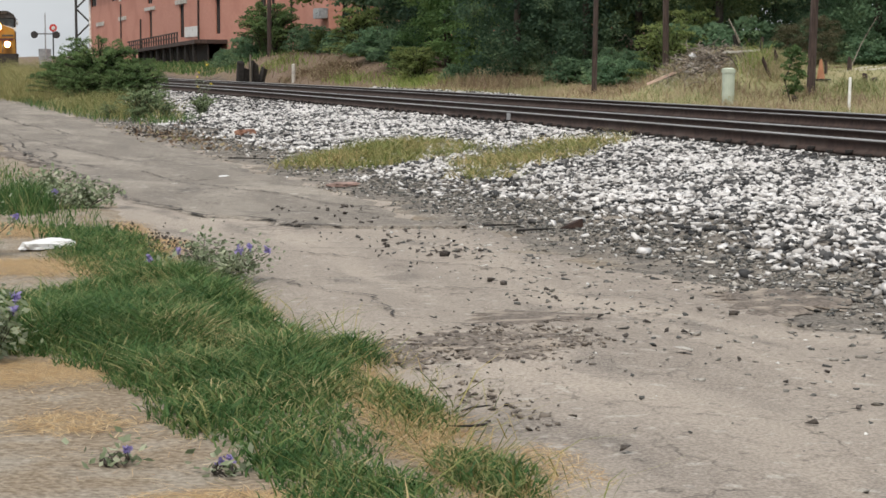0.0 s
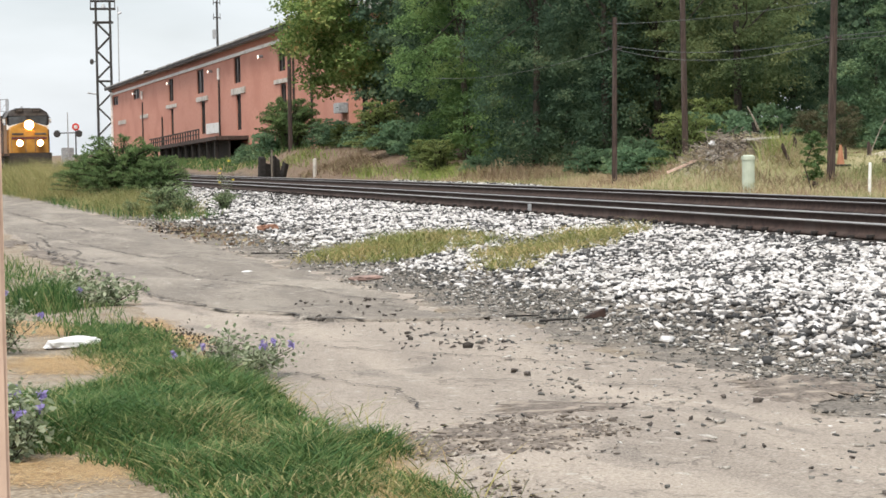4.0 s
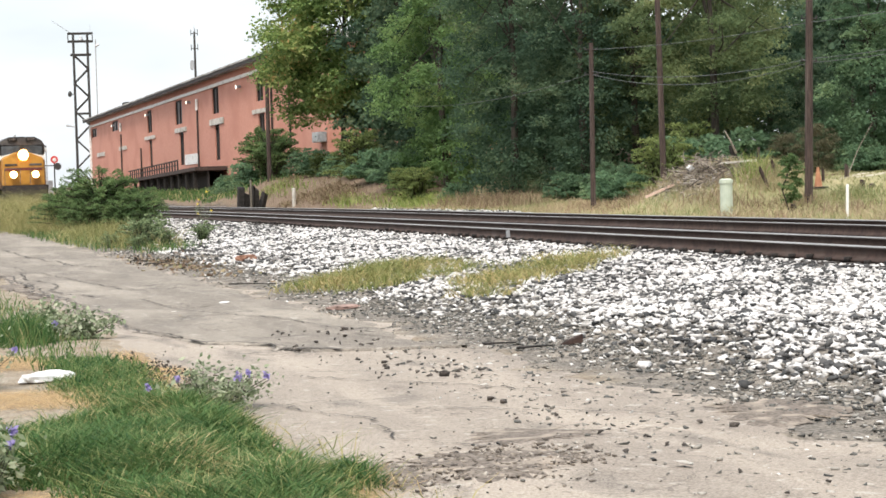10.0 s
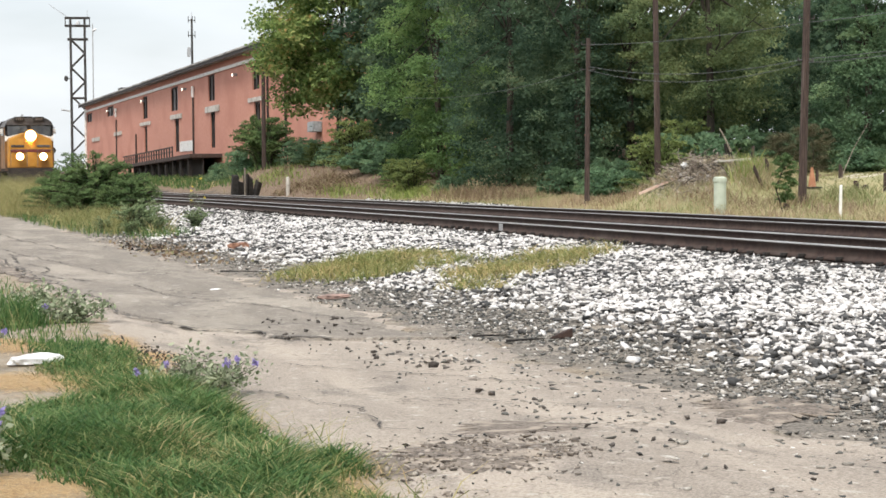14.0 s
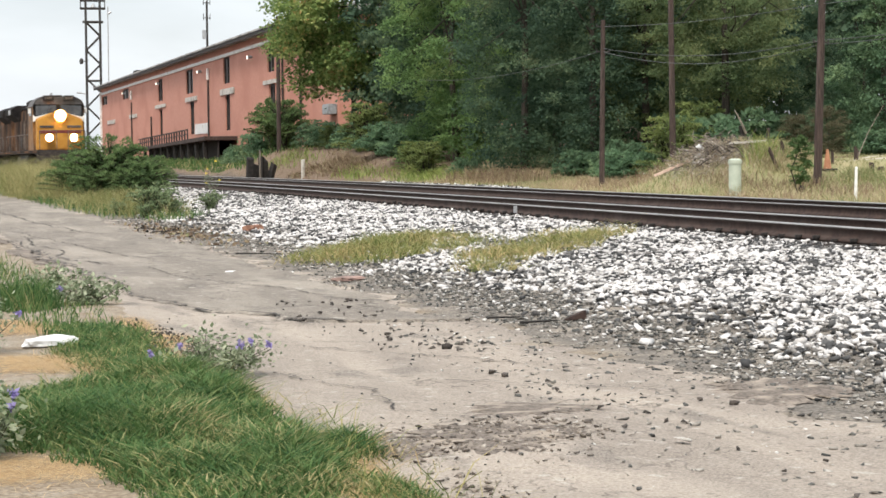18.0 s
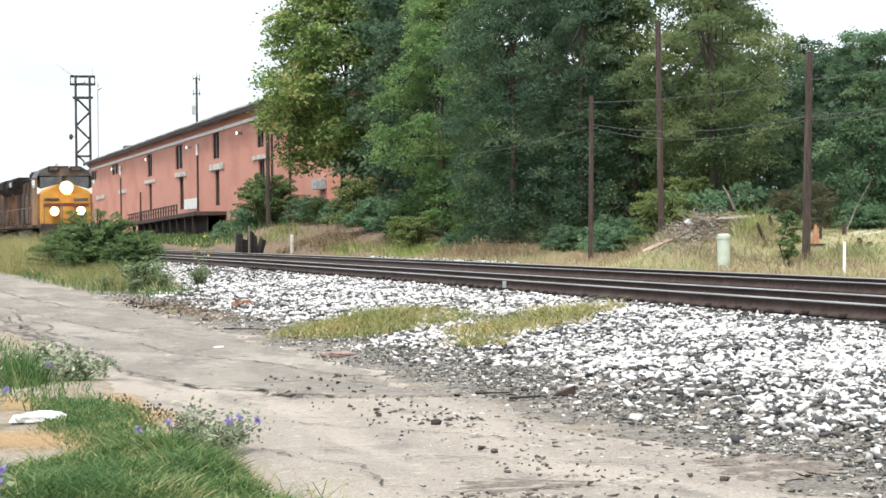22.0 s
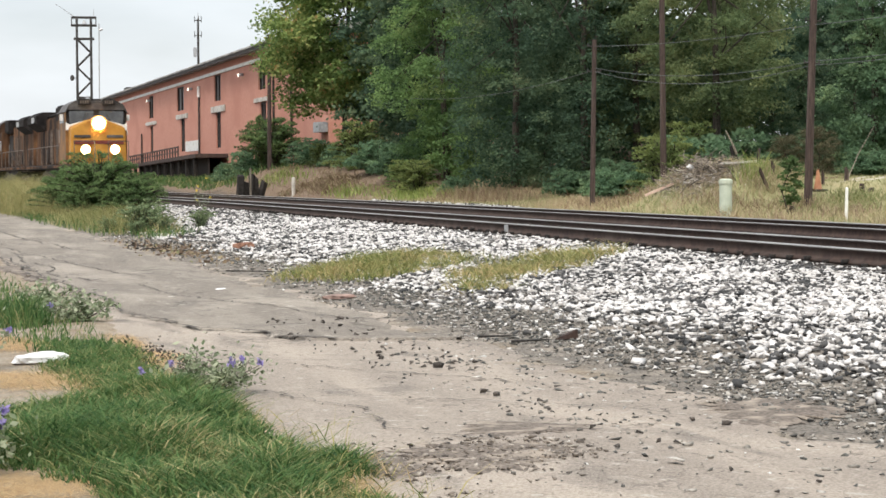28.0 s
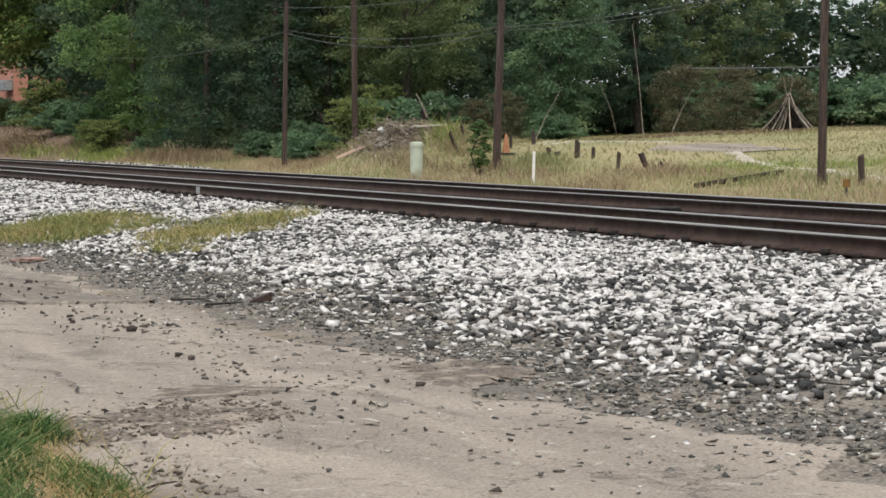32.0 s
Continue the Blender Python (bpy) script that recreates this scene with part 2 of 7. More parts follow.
def road_mat(name, dark1, dark2, pale1, pale2, lo, hi, crack):
    """Worn paving: dark binder and pale dust in drifts, fine grit and a net of cracks."""
    m = bpy.data.materials.new(name)
    m.use_nodes = True
    N, L = m.node_tree.nodes, m.node_tree.links
    b = N["Principled BSDF"]
    b.inputs["Roughness"].default_value = 0.9
    b.inputs["Specular IOR Level"].default_value = 0.2
    tc = N.new("ShaderNodeTexCoord")

    def noise_fac(scale, detail=8, stretch=(1, 1, 1), dist=0.0):
        mp = N.new("ShaderNodeMapping")
        mp.inputs["Scale"].default_value = stretch
        L.new(tc.outputs["Object"], mp.inputs["Vector"])
        n = N.new("ShaderNodeTexNoise")
        n.inputs["Scale"].default_value, n.inputs["Detail"].default_value, n.inputs["Distortion"].default_value = scale, detail, dist
        L.new(mp.outputs["Vector"], n.inputs["Vector"])
        return n.outputs["Fac"]

    def ramp(fac, c1, c2, lo=0.35, hi=0.65):
        r = N.new("ShaderNodeValToRGB")
        r.color_ramp.elements[0].position, r.color_ramp.elements[1].position = lo, hi
        r.color_ramp.elements[0].color, r.color_ramp.elements[1].color = (*c1, 1), (*c2, 1)
        L.new(fac, r.inputs["Fac"])
        return r.outputs["Color"]

    def mix(fac, a, bb, f=None):
        x = N.new("ShaderNodeMix")
        x.data_type = "RGBA"
        L.new(fac, x.inputs["Factor"])
        L.new(a, x.inputs["A"])
        L.new(bb, x.inputs["B"])
        return x.outputs["Result"]

    grit = noise_fac(70, 12)
    drift = noise_fac(0.85, 9, (1.4, 0.32, 1), 0.6)
    col = mix(ramp(drift, (0, 0, 0), (1, 1, 1), lo, hi), ramp(grit, dark1, dark2, 0.40, 0.60), ramp(grit, pale1, pale2, 0.40, 0.60))
    stain = noise_fac(2.3, 8, (1, 0.34, 1), 0.3)
    col = mix(ramp(stain, (0, 0, 0), (0.6, 0.6, 0.6), 0.56, 0.68), col, ramp(grit, (0.085, 0.075, 0.066), (0.24, 0.215, 0.19)))
    speck = noise_fac(16, 6)
    col = mix(ramp(speck, (0, 0, 0), (0.5, 0.5, 0.5), 0.60, 0.68), col, ramp(grit, (0.08, 0.07, 0.062), (0.19, 0.165, 0.145)))
    col = mix(ramp(noise_fac(9, 6), (0, 0, 0), (0.6, 0.6, 0.6), 0.60, 0.68), col, ramp(grit, (0.36, 0.33, 0.29), (0.56, 0.52, 0.46)))
    vo = N.new("ShaderNodeTexVoronoi")
    vo.feature = "DISTANCE_TO_EDGE"
    vo.inputs["Scale"].default_value = 1.1
    warp = N.new("ShaderNodeVectorMath")
    warp.operation = "MULTIPLY_ADD"
    wn3 = N.new("ShaderNodeTexNoise")
    wn3.inputs["Scale"].default_value = 2.6
    wn3.inputs["Detail"].default_value = 6
    L.new(tc.outputs["Object"], wn3.inputs["Vector"])
    L.new(wn3.outputs["Color"], warp.inputs[0])
    warp.inputs[1].default_value = (1.3, 1.3, 0)
    L.new(tc.outputs["Object"], warp.inputs[2])
    L.new(warp.outputs[0], vo.inputs["Vector"])
    cr = ramp(vo.outputs["Distance"], (1, 1, 1), (0, 0, 0), 0.004, 0.02)
    where = ramp(noise_fac(0.7, 3), (0, 0, 0), (crack, crack, crack), 0.45, 0.6)
    mm = N.new("ShaderNodeMath")
    mm.operation = "MULTIPLY"
    L.new(cr, mm.inputs[0])
    L.new(where, mm.inputs[1])
    dk = N.new("ShaderNodeRGB")
    dk.outputs[0].default_value = (0.05, 0.045, 0.04, 1)
    col = mix(mm.outputs[0], col, dk.outputs[0])
    L.new(col, b.inputs["Base Color"])
    bp = N.new("ShaderNodeBump")
    bp.inputs["Strength"].default_value, bp.inputs["Distance"].default_value = 0.8, 0.02
    L.new(grit, bp.inputs["Height"])
    bp2 = N.new("ShaderNodeBump")
    bp2.inputs["Strength"].default_value, bp2.inputs["Distance"].default_value = 0.6, 0.03
    bp2.invert = True
    L.new(mm.outputs[0], bp2.inputs["Height"])
    L.new(bp.outputs["Normal"], bp2.inputs["Normal"])
    L.new(bp2.outputs["Normal"], b.inputs["Normal"])
    return m


GROUND = zone_mat()
ROAD = road_mat("dusty_pavement", (0.224, 0.192, 0.161), (0.342, 0.297, 0.253), (0.328, 0.281, 0.233), (0.452, 0.392, 0.33), 0.36, 0.66, 0.45)
ASPHALT = road_mat("old_asphalt", (0.165, 0.143, 0.12), (0.27, 0.24, 0.205), (0.25, 0.22, 0.187), (0.385, 0.343, 0.287), 0.44, 0.64, 0.7)
# the darkest stones also stand in for shaded gaps among the white ones
BALLAST = island_mat("ballast_rock", [(0.0, (0.036, 0.037, 0.038)), (0.33, (0.098, 0.097, 0.095)), (0.42, (0.27, 0.255, 0.238)), (0.52, (0.54, 0.52, 0.50)), (1.0, (0.76, 0.74, 0.72))], 0.85, noise_scale=18, big=0.8)
CINDER = island_mat("dark_gravel", [(0.0, (0.05, 0.052, 0.05)), (0.35, (0.125, 0.124, 0.115)), (0.62, (0.205, 0.19, 0.165)), (0.84, (0.36, 0.335, 0.295)), (1.0, (0.74, 0.72, 0.69))], 0.9, noise_scale=30)
DARKWOOD = mat("dark_rotten_wood", (0.020, 0.011, 0.009), (0.055, 0.032, 0.024), 0.9, 14, 0.5)
BROKEN = island_mat("crumbled_paving", [(0.0, (0.06, 0.05, 0.043)), (0.4, (0.16, 0.135, 0.112)), (0.75, (0.28, 0.24, 0.20)), (1.0, (0.42, 0.38, 0.33))], 0.9, noise_scale=30)
COAL = mat("dark_stone", (0.04, 0.034, 0.03), (0.12, 0.102, 0.088), 0.85, 40, 0.4, objrand=0.5)
CRACKDARK = mat("crack_dark", (0.03, 0.027, 0.024), (0.08, 0.07, 0.062), 0.95, 25, 0.4)
PALE_STONE = mat("pale_stone", (0.42, 0.39, 0.35), (0.66, 0.63, 0.58), 0.85, 30, 0.4, objrand=0.2)
GRIT_SOIL = mat("dark_grit_soil", (0.075, 0.060, 0.049), (0.21, 0.175, 0.145), 0.95, 38, 0.9, c3=(0.31, 0.262, 0.212), scale3=4.5, amount3=0.4)
PALE_SOIL = mat("pale_soil", (0.33, 0.29, 0.23), (0.52, 0.47, 0.39), 0.95, 5, 0.4, c3=(0.26, 0.24, 0.13), scale3=1.6, amount3=0.35)
RAIL_WEB = mat("rusty_rail", (0.030, 0.0165, 0.0125), (0.062, 0.037, 0.028), 0.8, 9, 0.2, c3=(0.066, 0.046, 0.037), scale3=2, amount3=0.25)
RAIL_SIDE = mat("dull_rail_head", (0.06, 0.046, 0.040), (0.11, 0.088, 0.078), 0.55, 5, 0.1, metal=0.4, stretch=(8, 0.3, 1))
RAIL_TOP = mat("polished_rail", (0.34, 0.32, 0.305), (0.50, 0.48, 0.46), 0.45, 3, 0.05, metal=0.85, stretch=(8, 0.2, 1))
TIE = mat("creosote_tie", (0.022, 0.018, 0.016), (0.06, 0.05, 0.044), 0.9, 12, 0.5, stretch=(1, 6, 3), objrand=0.3)
GRASS = island_mat("green_grass", [(0.0, (0.032, 0.080, 0.026)), (0.4, (0.068, 0.145, 0.044)), (0.68, (0.125, 0.205, 0.068)), (0.88, (0.23, 0.26, 0.105)), (1.0, (0.48, 0.41, 0.22))], 0.65, 0.35, big=1.6, share=0.9, swing=1.0, spec=0.2)
FIELDGRASS = island_mat("mown_field_grass", [(0.0, (0.192, 0.202, 0.090)), (0.5, (0.317, 0.304, 0.154)), (1.0, (0.461, 0.396, 0.244))], 0.8, 0.3, big=0.4, share=0.6)
DRYGRASS = island_mat("dry_grass", [(0.0, (0.240, 0.160, 0.112)), (0.25, (0.410, 0.305, 0.213)), (0.5, (0.460, 0.385, 0.241)), (0.75, (0.310, 0.310, 0.146)), (1.0, (0.170, 0.210, 0.084))], 0.75, 0.25, big=0.3, swing=2.4, share=0.7)
FRESH = island_mat("fresh_grass", [(0.0, (0.14, 0.21, 0.05)), (0.6, (0.24, 0.31, 0.085)), (1.0, (0.38, 0.40, 0.14))], 0.7, 0.3)
TALLDRY = island_mat("tall_yellow_grass", [(0.0, (0.12, 0.155, 0.05)), (0.4, (0.24, 0.235, 0.09)), (0.75, (0.37, 0.325, 0.15)), (1.0, (0.46, 0.38, 0.20))], 0.75, 0.3, big=0.45, share=0.5, swing=2.2)
VERGEDRY = island_mat("withered_verge_grass", [(0.0, (0.10, 0.14, 0.05)), (0.35, (0.22, 0.21, 0.09)), (0.65, (0.40, 0.27, 0.13)), (1.0, (0.58, 0.43, 0.23))], 0.75, 0.25)
THATCH = island_mat("dead_brush", [(0.0, (0.27, 0.22, 0.19)), (0.5, (0.47, 0.41, 0.36)), (1.0, (0.66, 0.60, 0.53))], 0.8, 0.1)
DARKBRUSH = island_mat("dark_brush", [(0.0, (0.03, 0.026, 0.022)), (1.0, (0.10, 0.085, 0.07))], 0.85, 0.1)
BRUSH = island_mat("olive_brush", [(0.0, (0.055, 0.055, 0.032)), (0.5, (0.11, 0.105, 0.058)), (1.0, (0.19, 0.17, 0.10))], 0.8, 0.2)
DEADWEED = island_mat("dead_weed", [(0.0, (0.15, 0.10, 0.07)), (0.5, (0.245, 0.175, 0.118)), (0.85, (0.34, 0.275, 0.17)), (1.0, (0.18, 0.195, 0.09))], 0.8, 0.2)
STRAW = island_mat("straw", [(0.0, (0.36, 0.22, 0.11)), (0.5, (0.56, 0.39, 0.20)), (1.0, (0.74, 0.58, 0.35))], 0.75, 0.2)
PATCHGRASS = island_mat("shoulder_grass", [(0.0, (0.105, 0.150, 0.04)), (0.4, (0.205, 0.225, 0.07)), (0.75, (0.345, 0.30, 0.12)), (1.0, (0.48, 0.37, 0.19))], 0.7, 0.25, big=0.8)
LEAF_OAK = island_mat("oak_leaf", [(0.0, (0.042, 0.077, 0.056)), (0.45, (0.081, 0.136, 0.084)), (0.8, (0.137, 0.196, 0.110)), (1.0, (0.201, 0.231, 0.134))], 0.8, 0.5, big=0.5, vary=0.22, share=0.3, swing=2.2, spec=0.1)
LEAF_ELM = island_mat("elm_leaf", [(0.0, (0.101, 0.187, 0.081)), (0.45, (0.196, 0.319, 0.123)), (0.8, (0.291, 0.407, 0.156)), (1.0, (0.380, 0.462, 0.193))], 0.8, 0.5, big=0.5, vary=0.15, share=0.3, swing=2.2, spec=0.1)
LEAF_ASH = island_mat("ash_leaf", [(0.0, (0.093, 0.145, 0.076)), (0.45, (0.180, 0.242, 0.113)), (0.8, (0.275, 0.319, 0.150)), (1.0, (0.348, 0.358, 0.183))], 0.8, 0.5, big=0.5, vary=0.22, share=0.3, swing=2.2, spec=0.1)
LEAF_SHRUB = island_mat("shrub_leaf", [(0.0, (0.076, 0.141, 0.084)), (0.45, (0.137, 0.226, 0.127)), (0.8, (0.211, 0.303, 0.161)), (1.0, (0.285, 0.363, 0.188))], 0.8, 0.5, big=0.5, vary=0.22, share=0.3, swing=2.2, spec=0.1)
LEAF_PALE = island_mat("pale_shrub_leaf", [(0.0, (0.105, 0.15, 0.06)), (0.45, (0.195, 0.25, 0.095)), (0.8, (0.285, 0.325, 0.12)), (1.0, (0.37, 0.38, 0.15))], 0.8, 0.5, big=0.5, share=0.4, swing=2.0, spec=0.1)
LEAF_MAPLE = island_mat("sycamore_leaf", [(0.0, (0.072, 0.135, 0.046)), (0.4, (0.165, 0.25, 0.080)), (0.75, (0.29, 0.37, 0.125)), (0.95, (0.43, 0.43, 0.165)), (1.0, (0.47, 0.31, 0.13))], 0.7, 0.4, big=0.5, share=0.6, swing=1.6, spec=0.15)
LEAF_BUSH = island_mat("bush_leaf", [(0.0, (0.062, 0.11, 0.048)), (0.5, (0.13, 0.205, 0.08)), (0.85, (0.21, 0.285, 0.115)), (1.0, (0.30, 0.35, 0.16))], 0.75, 0.4, big=1.2, share=0.5, swing=1.8, spec=0.12)
LEAF_WEED = island_mat("weed_leaf", [(0.0, (0.11, 0.16, 0.08)), (0.5, (0.20, 0.27, 0.135)), (1.0, (0.33, 0.39, 0.22))], 0.7, 0.35, spec=0.12)
LEAF_GREY = island_mat("grey_green_leaf", [(0.0, (0.12, 0.155, 0.085)), (0.5, (0.22, 0.265, 0.16)), (1.0, (0.42, 0.45, 0.32))], 0.75, 0.3, spec=0.12)
FLOWER = island_mat("violet_flower", [(0.0, (0.20, 0.16, 0.38)), (1.0, (0.38, 0.32, 0.60))], 0.6, 0.3)
YFLOWER = island_mat("yellow_flower", [(0.0, (0.62, 0.46, 0.04)), (1.0, (0.80, 0.66, 0.12))], 0.6, 0.3)
BARK = mat("bark", (0.028, 0.023, 0.019), (0.08, 0.066, 0.052), 0.95, 9, 0.6, stretch=(4, 4, 0.7))
POLEWOOD = mat("weathered_pole", (0.028, 0.019, 0.016), (0.078, 0.053, 0.045), 0.9, 8, 0.5, stretch=(6, 6, 0.4), c3=(0.10, 0.075, 0.065), scale3=1.5, amount3=0.3)
GREYWOOD = mat("grey_wood", (0.14, 0.115, 0.09), (0.33, 0.29, 0.24), 0.9, 9, 0.4, stretch=(4, 4, 0.6), objrand=0.3)
BRICK = mat("painted_brick", (0.50, 0.228, 0.166), (0.55, 0.268, 0.20), 0.85, 3.0, 0.1, c3=(0.47, 0.208, 0.152), scale3=0.25, amount3=0.5, stretch=(1, 1, 1.4))
CONCRETE = mat("pale_concrete", (0.42, 0.39, 0.35), (0.62, 0.59, 0.54), 0.9, 3, 0.3, c3=(0.34, 0.30, 0.26), scale3=0.8, amount3=0.4)
DARKMETAL = mat("dark_steel", (0.03, 0.03, 0.03), (0.07, 0.065, 0.06), 0.6, 6, 0.15, metal=0.3)
WIRE = mat("weathered_wire", (0.07, 0.08, 0.08), (0.12, 0.13, 0.13), 0.6, 4, 0.0)
BLACKVOID = mat("dark_timber", (0.012, 0.011, 0.01), (0.035, 0.03, 0.027), 0.9, 6, 0.3)
WINDOWDARK = mat("dusty_window_glass", (0.02, 0.02, 0.022), (0.055, 0.05, 0.05), 0.35, 3, 0.05)
ROOFING = mat("grey_roofing", (0.20, 0.19, 0.18), (0.36, 0.35, 0.34), 0.85, 2, 0.2, c3=(0.45, 0.44, 0.42), scale3=0.3)
EAVE = mat("brown_fascia", (0.022, 0.018, 0.016), (0.05, 0.04, 0.035), 0.8, 4, 0.1)
GALV = mat("galvanised_steel", (0.30, 0.31, 0.32), (0.48, 0.49, 0.50), 0.5, 5, 0.1, metal=0.4)
GREENPIPE = mat("pale_green_pedestal", (0.40, 0.45, 0.36), (0.50, 0.55, 0.45), 0.6, 5, 0.1, c3=(0.30, 0.35, 0.28), scale3=2.0, amount3=0.3)
WHITEPAINT = mat("white_paint", (0.66, 0.65, 0.62), (0.82, 0.81, 0.78), 0.6, 8, 0.1, c3=(0.48, 0.45, 0.40), scale3=3.0, amount3=0.2)
YELLOWPAINT = mat("loco_yellow", (0.44, 0.20, 0.028), (0.52, 0.26, 0.045), 0.45, 2.5, 0.05, c3=(0.36, 0.16, 0.03), scale3=0.9, amount3=0.35)
CABYELLOW = mat("dusty_cab_yellow", (0.16, 0.075, 0.022), (0.27, 0.125, 0.032), 0.6, 2.0, 0.1, c3=(0.07, 0.042, 0.024), scale3=0.7, amount3=0.4)
DIRTYELLOW = mat("grimy_loco_yellow", (0.085, 0.044, 0.026), (0.20, 0.105, 0.055), 0.85, 2.0, 0.1, c3=(0.020, 0.014, 0.012), scale3=0.7, amount3=0.7, stretch=(1, 1, 0.4), spec=0.12)
LOCOGREY = mat("loco_grey", (0.06, 0.055, 0.052), (0.12, 0.11, 0.105), 0.6, 3, 0.1, c3=(0.035, 0.03, 0.028), scale3=0.8)
SOOT = mat("sooty_roof", (0.010, 0.009, 0.009), (0.030, 0.026, 0.025), 0.9, 3, 0.1, spec=0.12)
HOODBROWN = mat("grimy_brown_hood_door", (0.040, 0.027, 0.021), (0.12, 0.078, 0.055), 0.85, 2.5, 0.1, c3=(0.12, 0.09, 0.07), scale3=1.5, amount3=0.25, stretch=(1, 1, 0.4), spec=0.12)
GRIMERAIL = mat("grimy_handrail", (0.06, 0.045, 0.036), (0.17, 0.135, 0.11), 0.75, 6, 0.1)
DARKRED = mat("dark_red_bar", (0.12, 0.025, 0.02), (0.20, 0.045, 0.035), 0.6, 6, 0.05)
UNDERFRAME = mat("grimy_underframe", (0.02, 0.016, 0.014), (0.06, 0.046, 0.037), 0.8, 6, 0.3)
LOCOGLASS = mat("cab_glass", (0.03, 0.033, 0.036), (0.07, 0.075, 0.08), 0.1, 2, 0.0, spec=0.8)
REDPAINT = mat("red_enamel", (0.55, 0.03, 0.02), (0.66, 0.05, 0.035), 0.5, 5, 0.05)
HOPPERGREY = mat("hopper_pale_grey", (0.36, 0.37, 0.36), (0.50, 0.50, 0.485), 0.6, 0.5, 0.02, c3=(0.40, 0.37, 0.33), scale3=0.25, amount3=0.2, stretch=(1, 1, 0.6))
LAMP = glow("headlamp_glow", (1.0, 0.80, 0.50), 60.0)
# orange glow for rings that paint a halo round the lit lamps
LAMP_HALO = glow("lamp_halo_glow", (1.0, 0.50, 0.16), 1.5)
DITCH = glow("ditch_lamp_glow", (1.0, 0.78, 0.46), 45.0)
REDLAMP = glow("wall_lamp_glow", (1.0, 0.92, 0.8), 1.6)
PORCH = mat("peach_render", (0.50, 0.36, 0.28), (0.56, 0.41, 0.32), 0.8, 20, 0.1)
LITTER = mat("white_litter", (0.70, 0.70, 0.70), (0.86, 0.86, 0.85), 0.5, 8, 0.2)
REDLITTER = mat("faded_red_litter", (0.17, 0.11, 0.09), (0.36, 0.24, 0.20), 0.7, 8, 0.2)
ORANGE = mat("orange_plastic", (0.40, 0.17, 0.09), (0.50, 0.24, 0.13), 0.6, 6, 0.05)
PINKWOOD = mat("pink_painted_board", (0.58, 0.40, 0.33), (0.72, 0.54, 0.46), 0.8, 6, 0.1)


# ---- mesh helpers ----
def mesh_np(name, verts, faces, material, smooth=False):
    """A mesh from arrays: verts (n, 3), faces (m, 3) or (m, 4)."""
    me = bpy.data.meshes.new(name)
    faces = np.asarray(faces, dtype=np.int32)
    k = faces.shape[1]
    me.vertices.add(len(verts))
    me.vertices.foreach_set("co", np.asarray(verts, dtype=np.float32).ravel())
    me.loops.add(faces.size)
    me.loops.foreach_set("vertex_index", faces.ravel())
    me.polygons.add(len(faces))
    me.polygons.foreach_set("loop_start", np.arange(0, faces.size, k, dtype=np.int32))
    if smooth:
        me.polygons.foreach_set("use_smooth", np.ones(len(faces), dtype=bool))
    me.update(calc_edges=True)
    me.materials.append(material)
    return me


def part(name, bm, material, parent=None, label=""):
    me = bpy.data.meshes.new(name)
    bmesh.ops.recalc_face_normals(bm, faces=bm.faces)
    bm.to_mesh(me)
    bm.free()
    me.materials.append(material)
    ob = new(name, me)
    if parent:
        ob.parent = parent
    if label:
        ob["label"] = label
    return ob


def piece(name, me, parent, m, label=""):
    ob = new(name, me)
    ob.parent = parent
    ob.matrix_basis = m
    if label:
        ob["label"] = label
    return ob


def empty(name, m, label, category, group="", kind=""):
    ob = new(name)
    ob.empty_display_size = 0.3
    ob.matrix_basis = m
    return tagged(ob, label, category, group, kind)


def box(bm, x0, x1, y0, y1, z0, z1, bevel=0.0, m=None):
    vs = bmesh.ops.create_cube(bm, size=1.0)["verts"]
    bmesh.ops.transform(bm, verts=vs, matrix=Matrix.Translation(((x0 + x1) / 2, (y0 + y1) / 2, (z0 + z1) / 2)) @ Matrix.Diagonal((x1 - x0, y1 - y0, z1 - z0, 1)))
    if bevel:
        es = list({e for v in vs for e in v.link_edges})
        got = bmesh.ops.bevel(bm, geom=es, offset=bevel, segments=2, affect="EDGES")
        vs = list({v for fc in got["faces"] for v in fc.verts} | {v for v in vs if v.is_valid})
    if m is not None:
        bmesh.ops.transform(bm, verts=[v for v in vs if v.is_valid], matrix=m)
    return bm


def boxbm(*a, **k):
    return box(bmesh.new(), *a, **k)


def rod(bm, p, q, r0, r1=None, n=8, bend=0.0):
    """A tapered round bar from p to q."""
    p, q = Vector(p), Vector(q)
    r1 = r0 if r1 is None else r1
    ax = (q - p)
    rot = ax.to_track_quat("Z", "Y").to_matrix().to_4x4()
    rings = []
    for k in range(3 if bend else 2):
        f = k / (2 if bend else 1)
        c = p.lerp(q, f) + (rot @ Vector((bend, 0, 0)) if bend and k == 1 else Vector())
        r = r0 + (r1 - r0) * f
        rings.append([bm.verts.new(c + rot @ Vector((r * math.cos(6.2832 * i / n), r * math.sin(6.2832 * i / n), 0))) for i in range(n)])
    for a, b in zip(rings, rings[1:]):
        for i in range(n):
            bm.faces.new((a[i], a[(i + 1) % n], b[(i + 1) % n], b[i]))
    bm.faces.new(rings[0][::-1])
    bm.faces.new(rings[-1])
    return bm


def disc(bm, c, r, axis="Y", depth=0.05, n=20):
    vs = bmesh.ops.create_cone(bm, cap_ends=True, segments=n, radius1=r, radius2=r, depth=depth)["verts"]
    turn = {"X": pose(0, 0, 0, 0, 90, 0), "Y": pose(0, 0, 0, 90, 0, 0), "Z": Matrix()}[axis]
    bmesh.ops.transform(bm, verts=vs, matrix=Matrix.Translation(c) @ turn)
    return bm


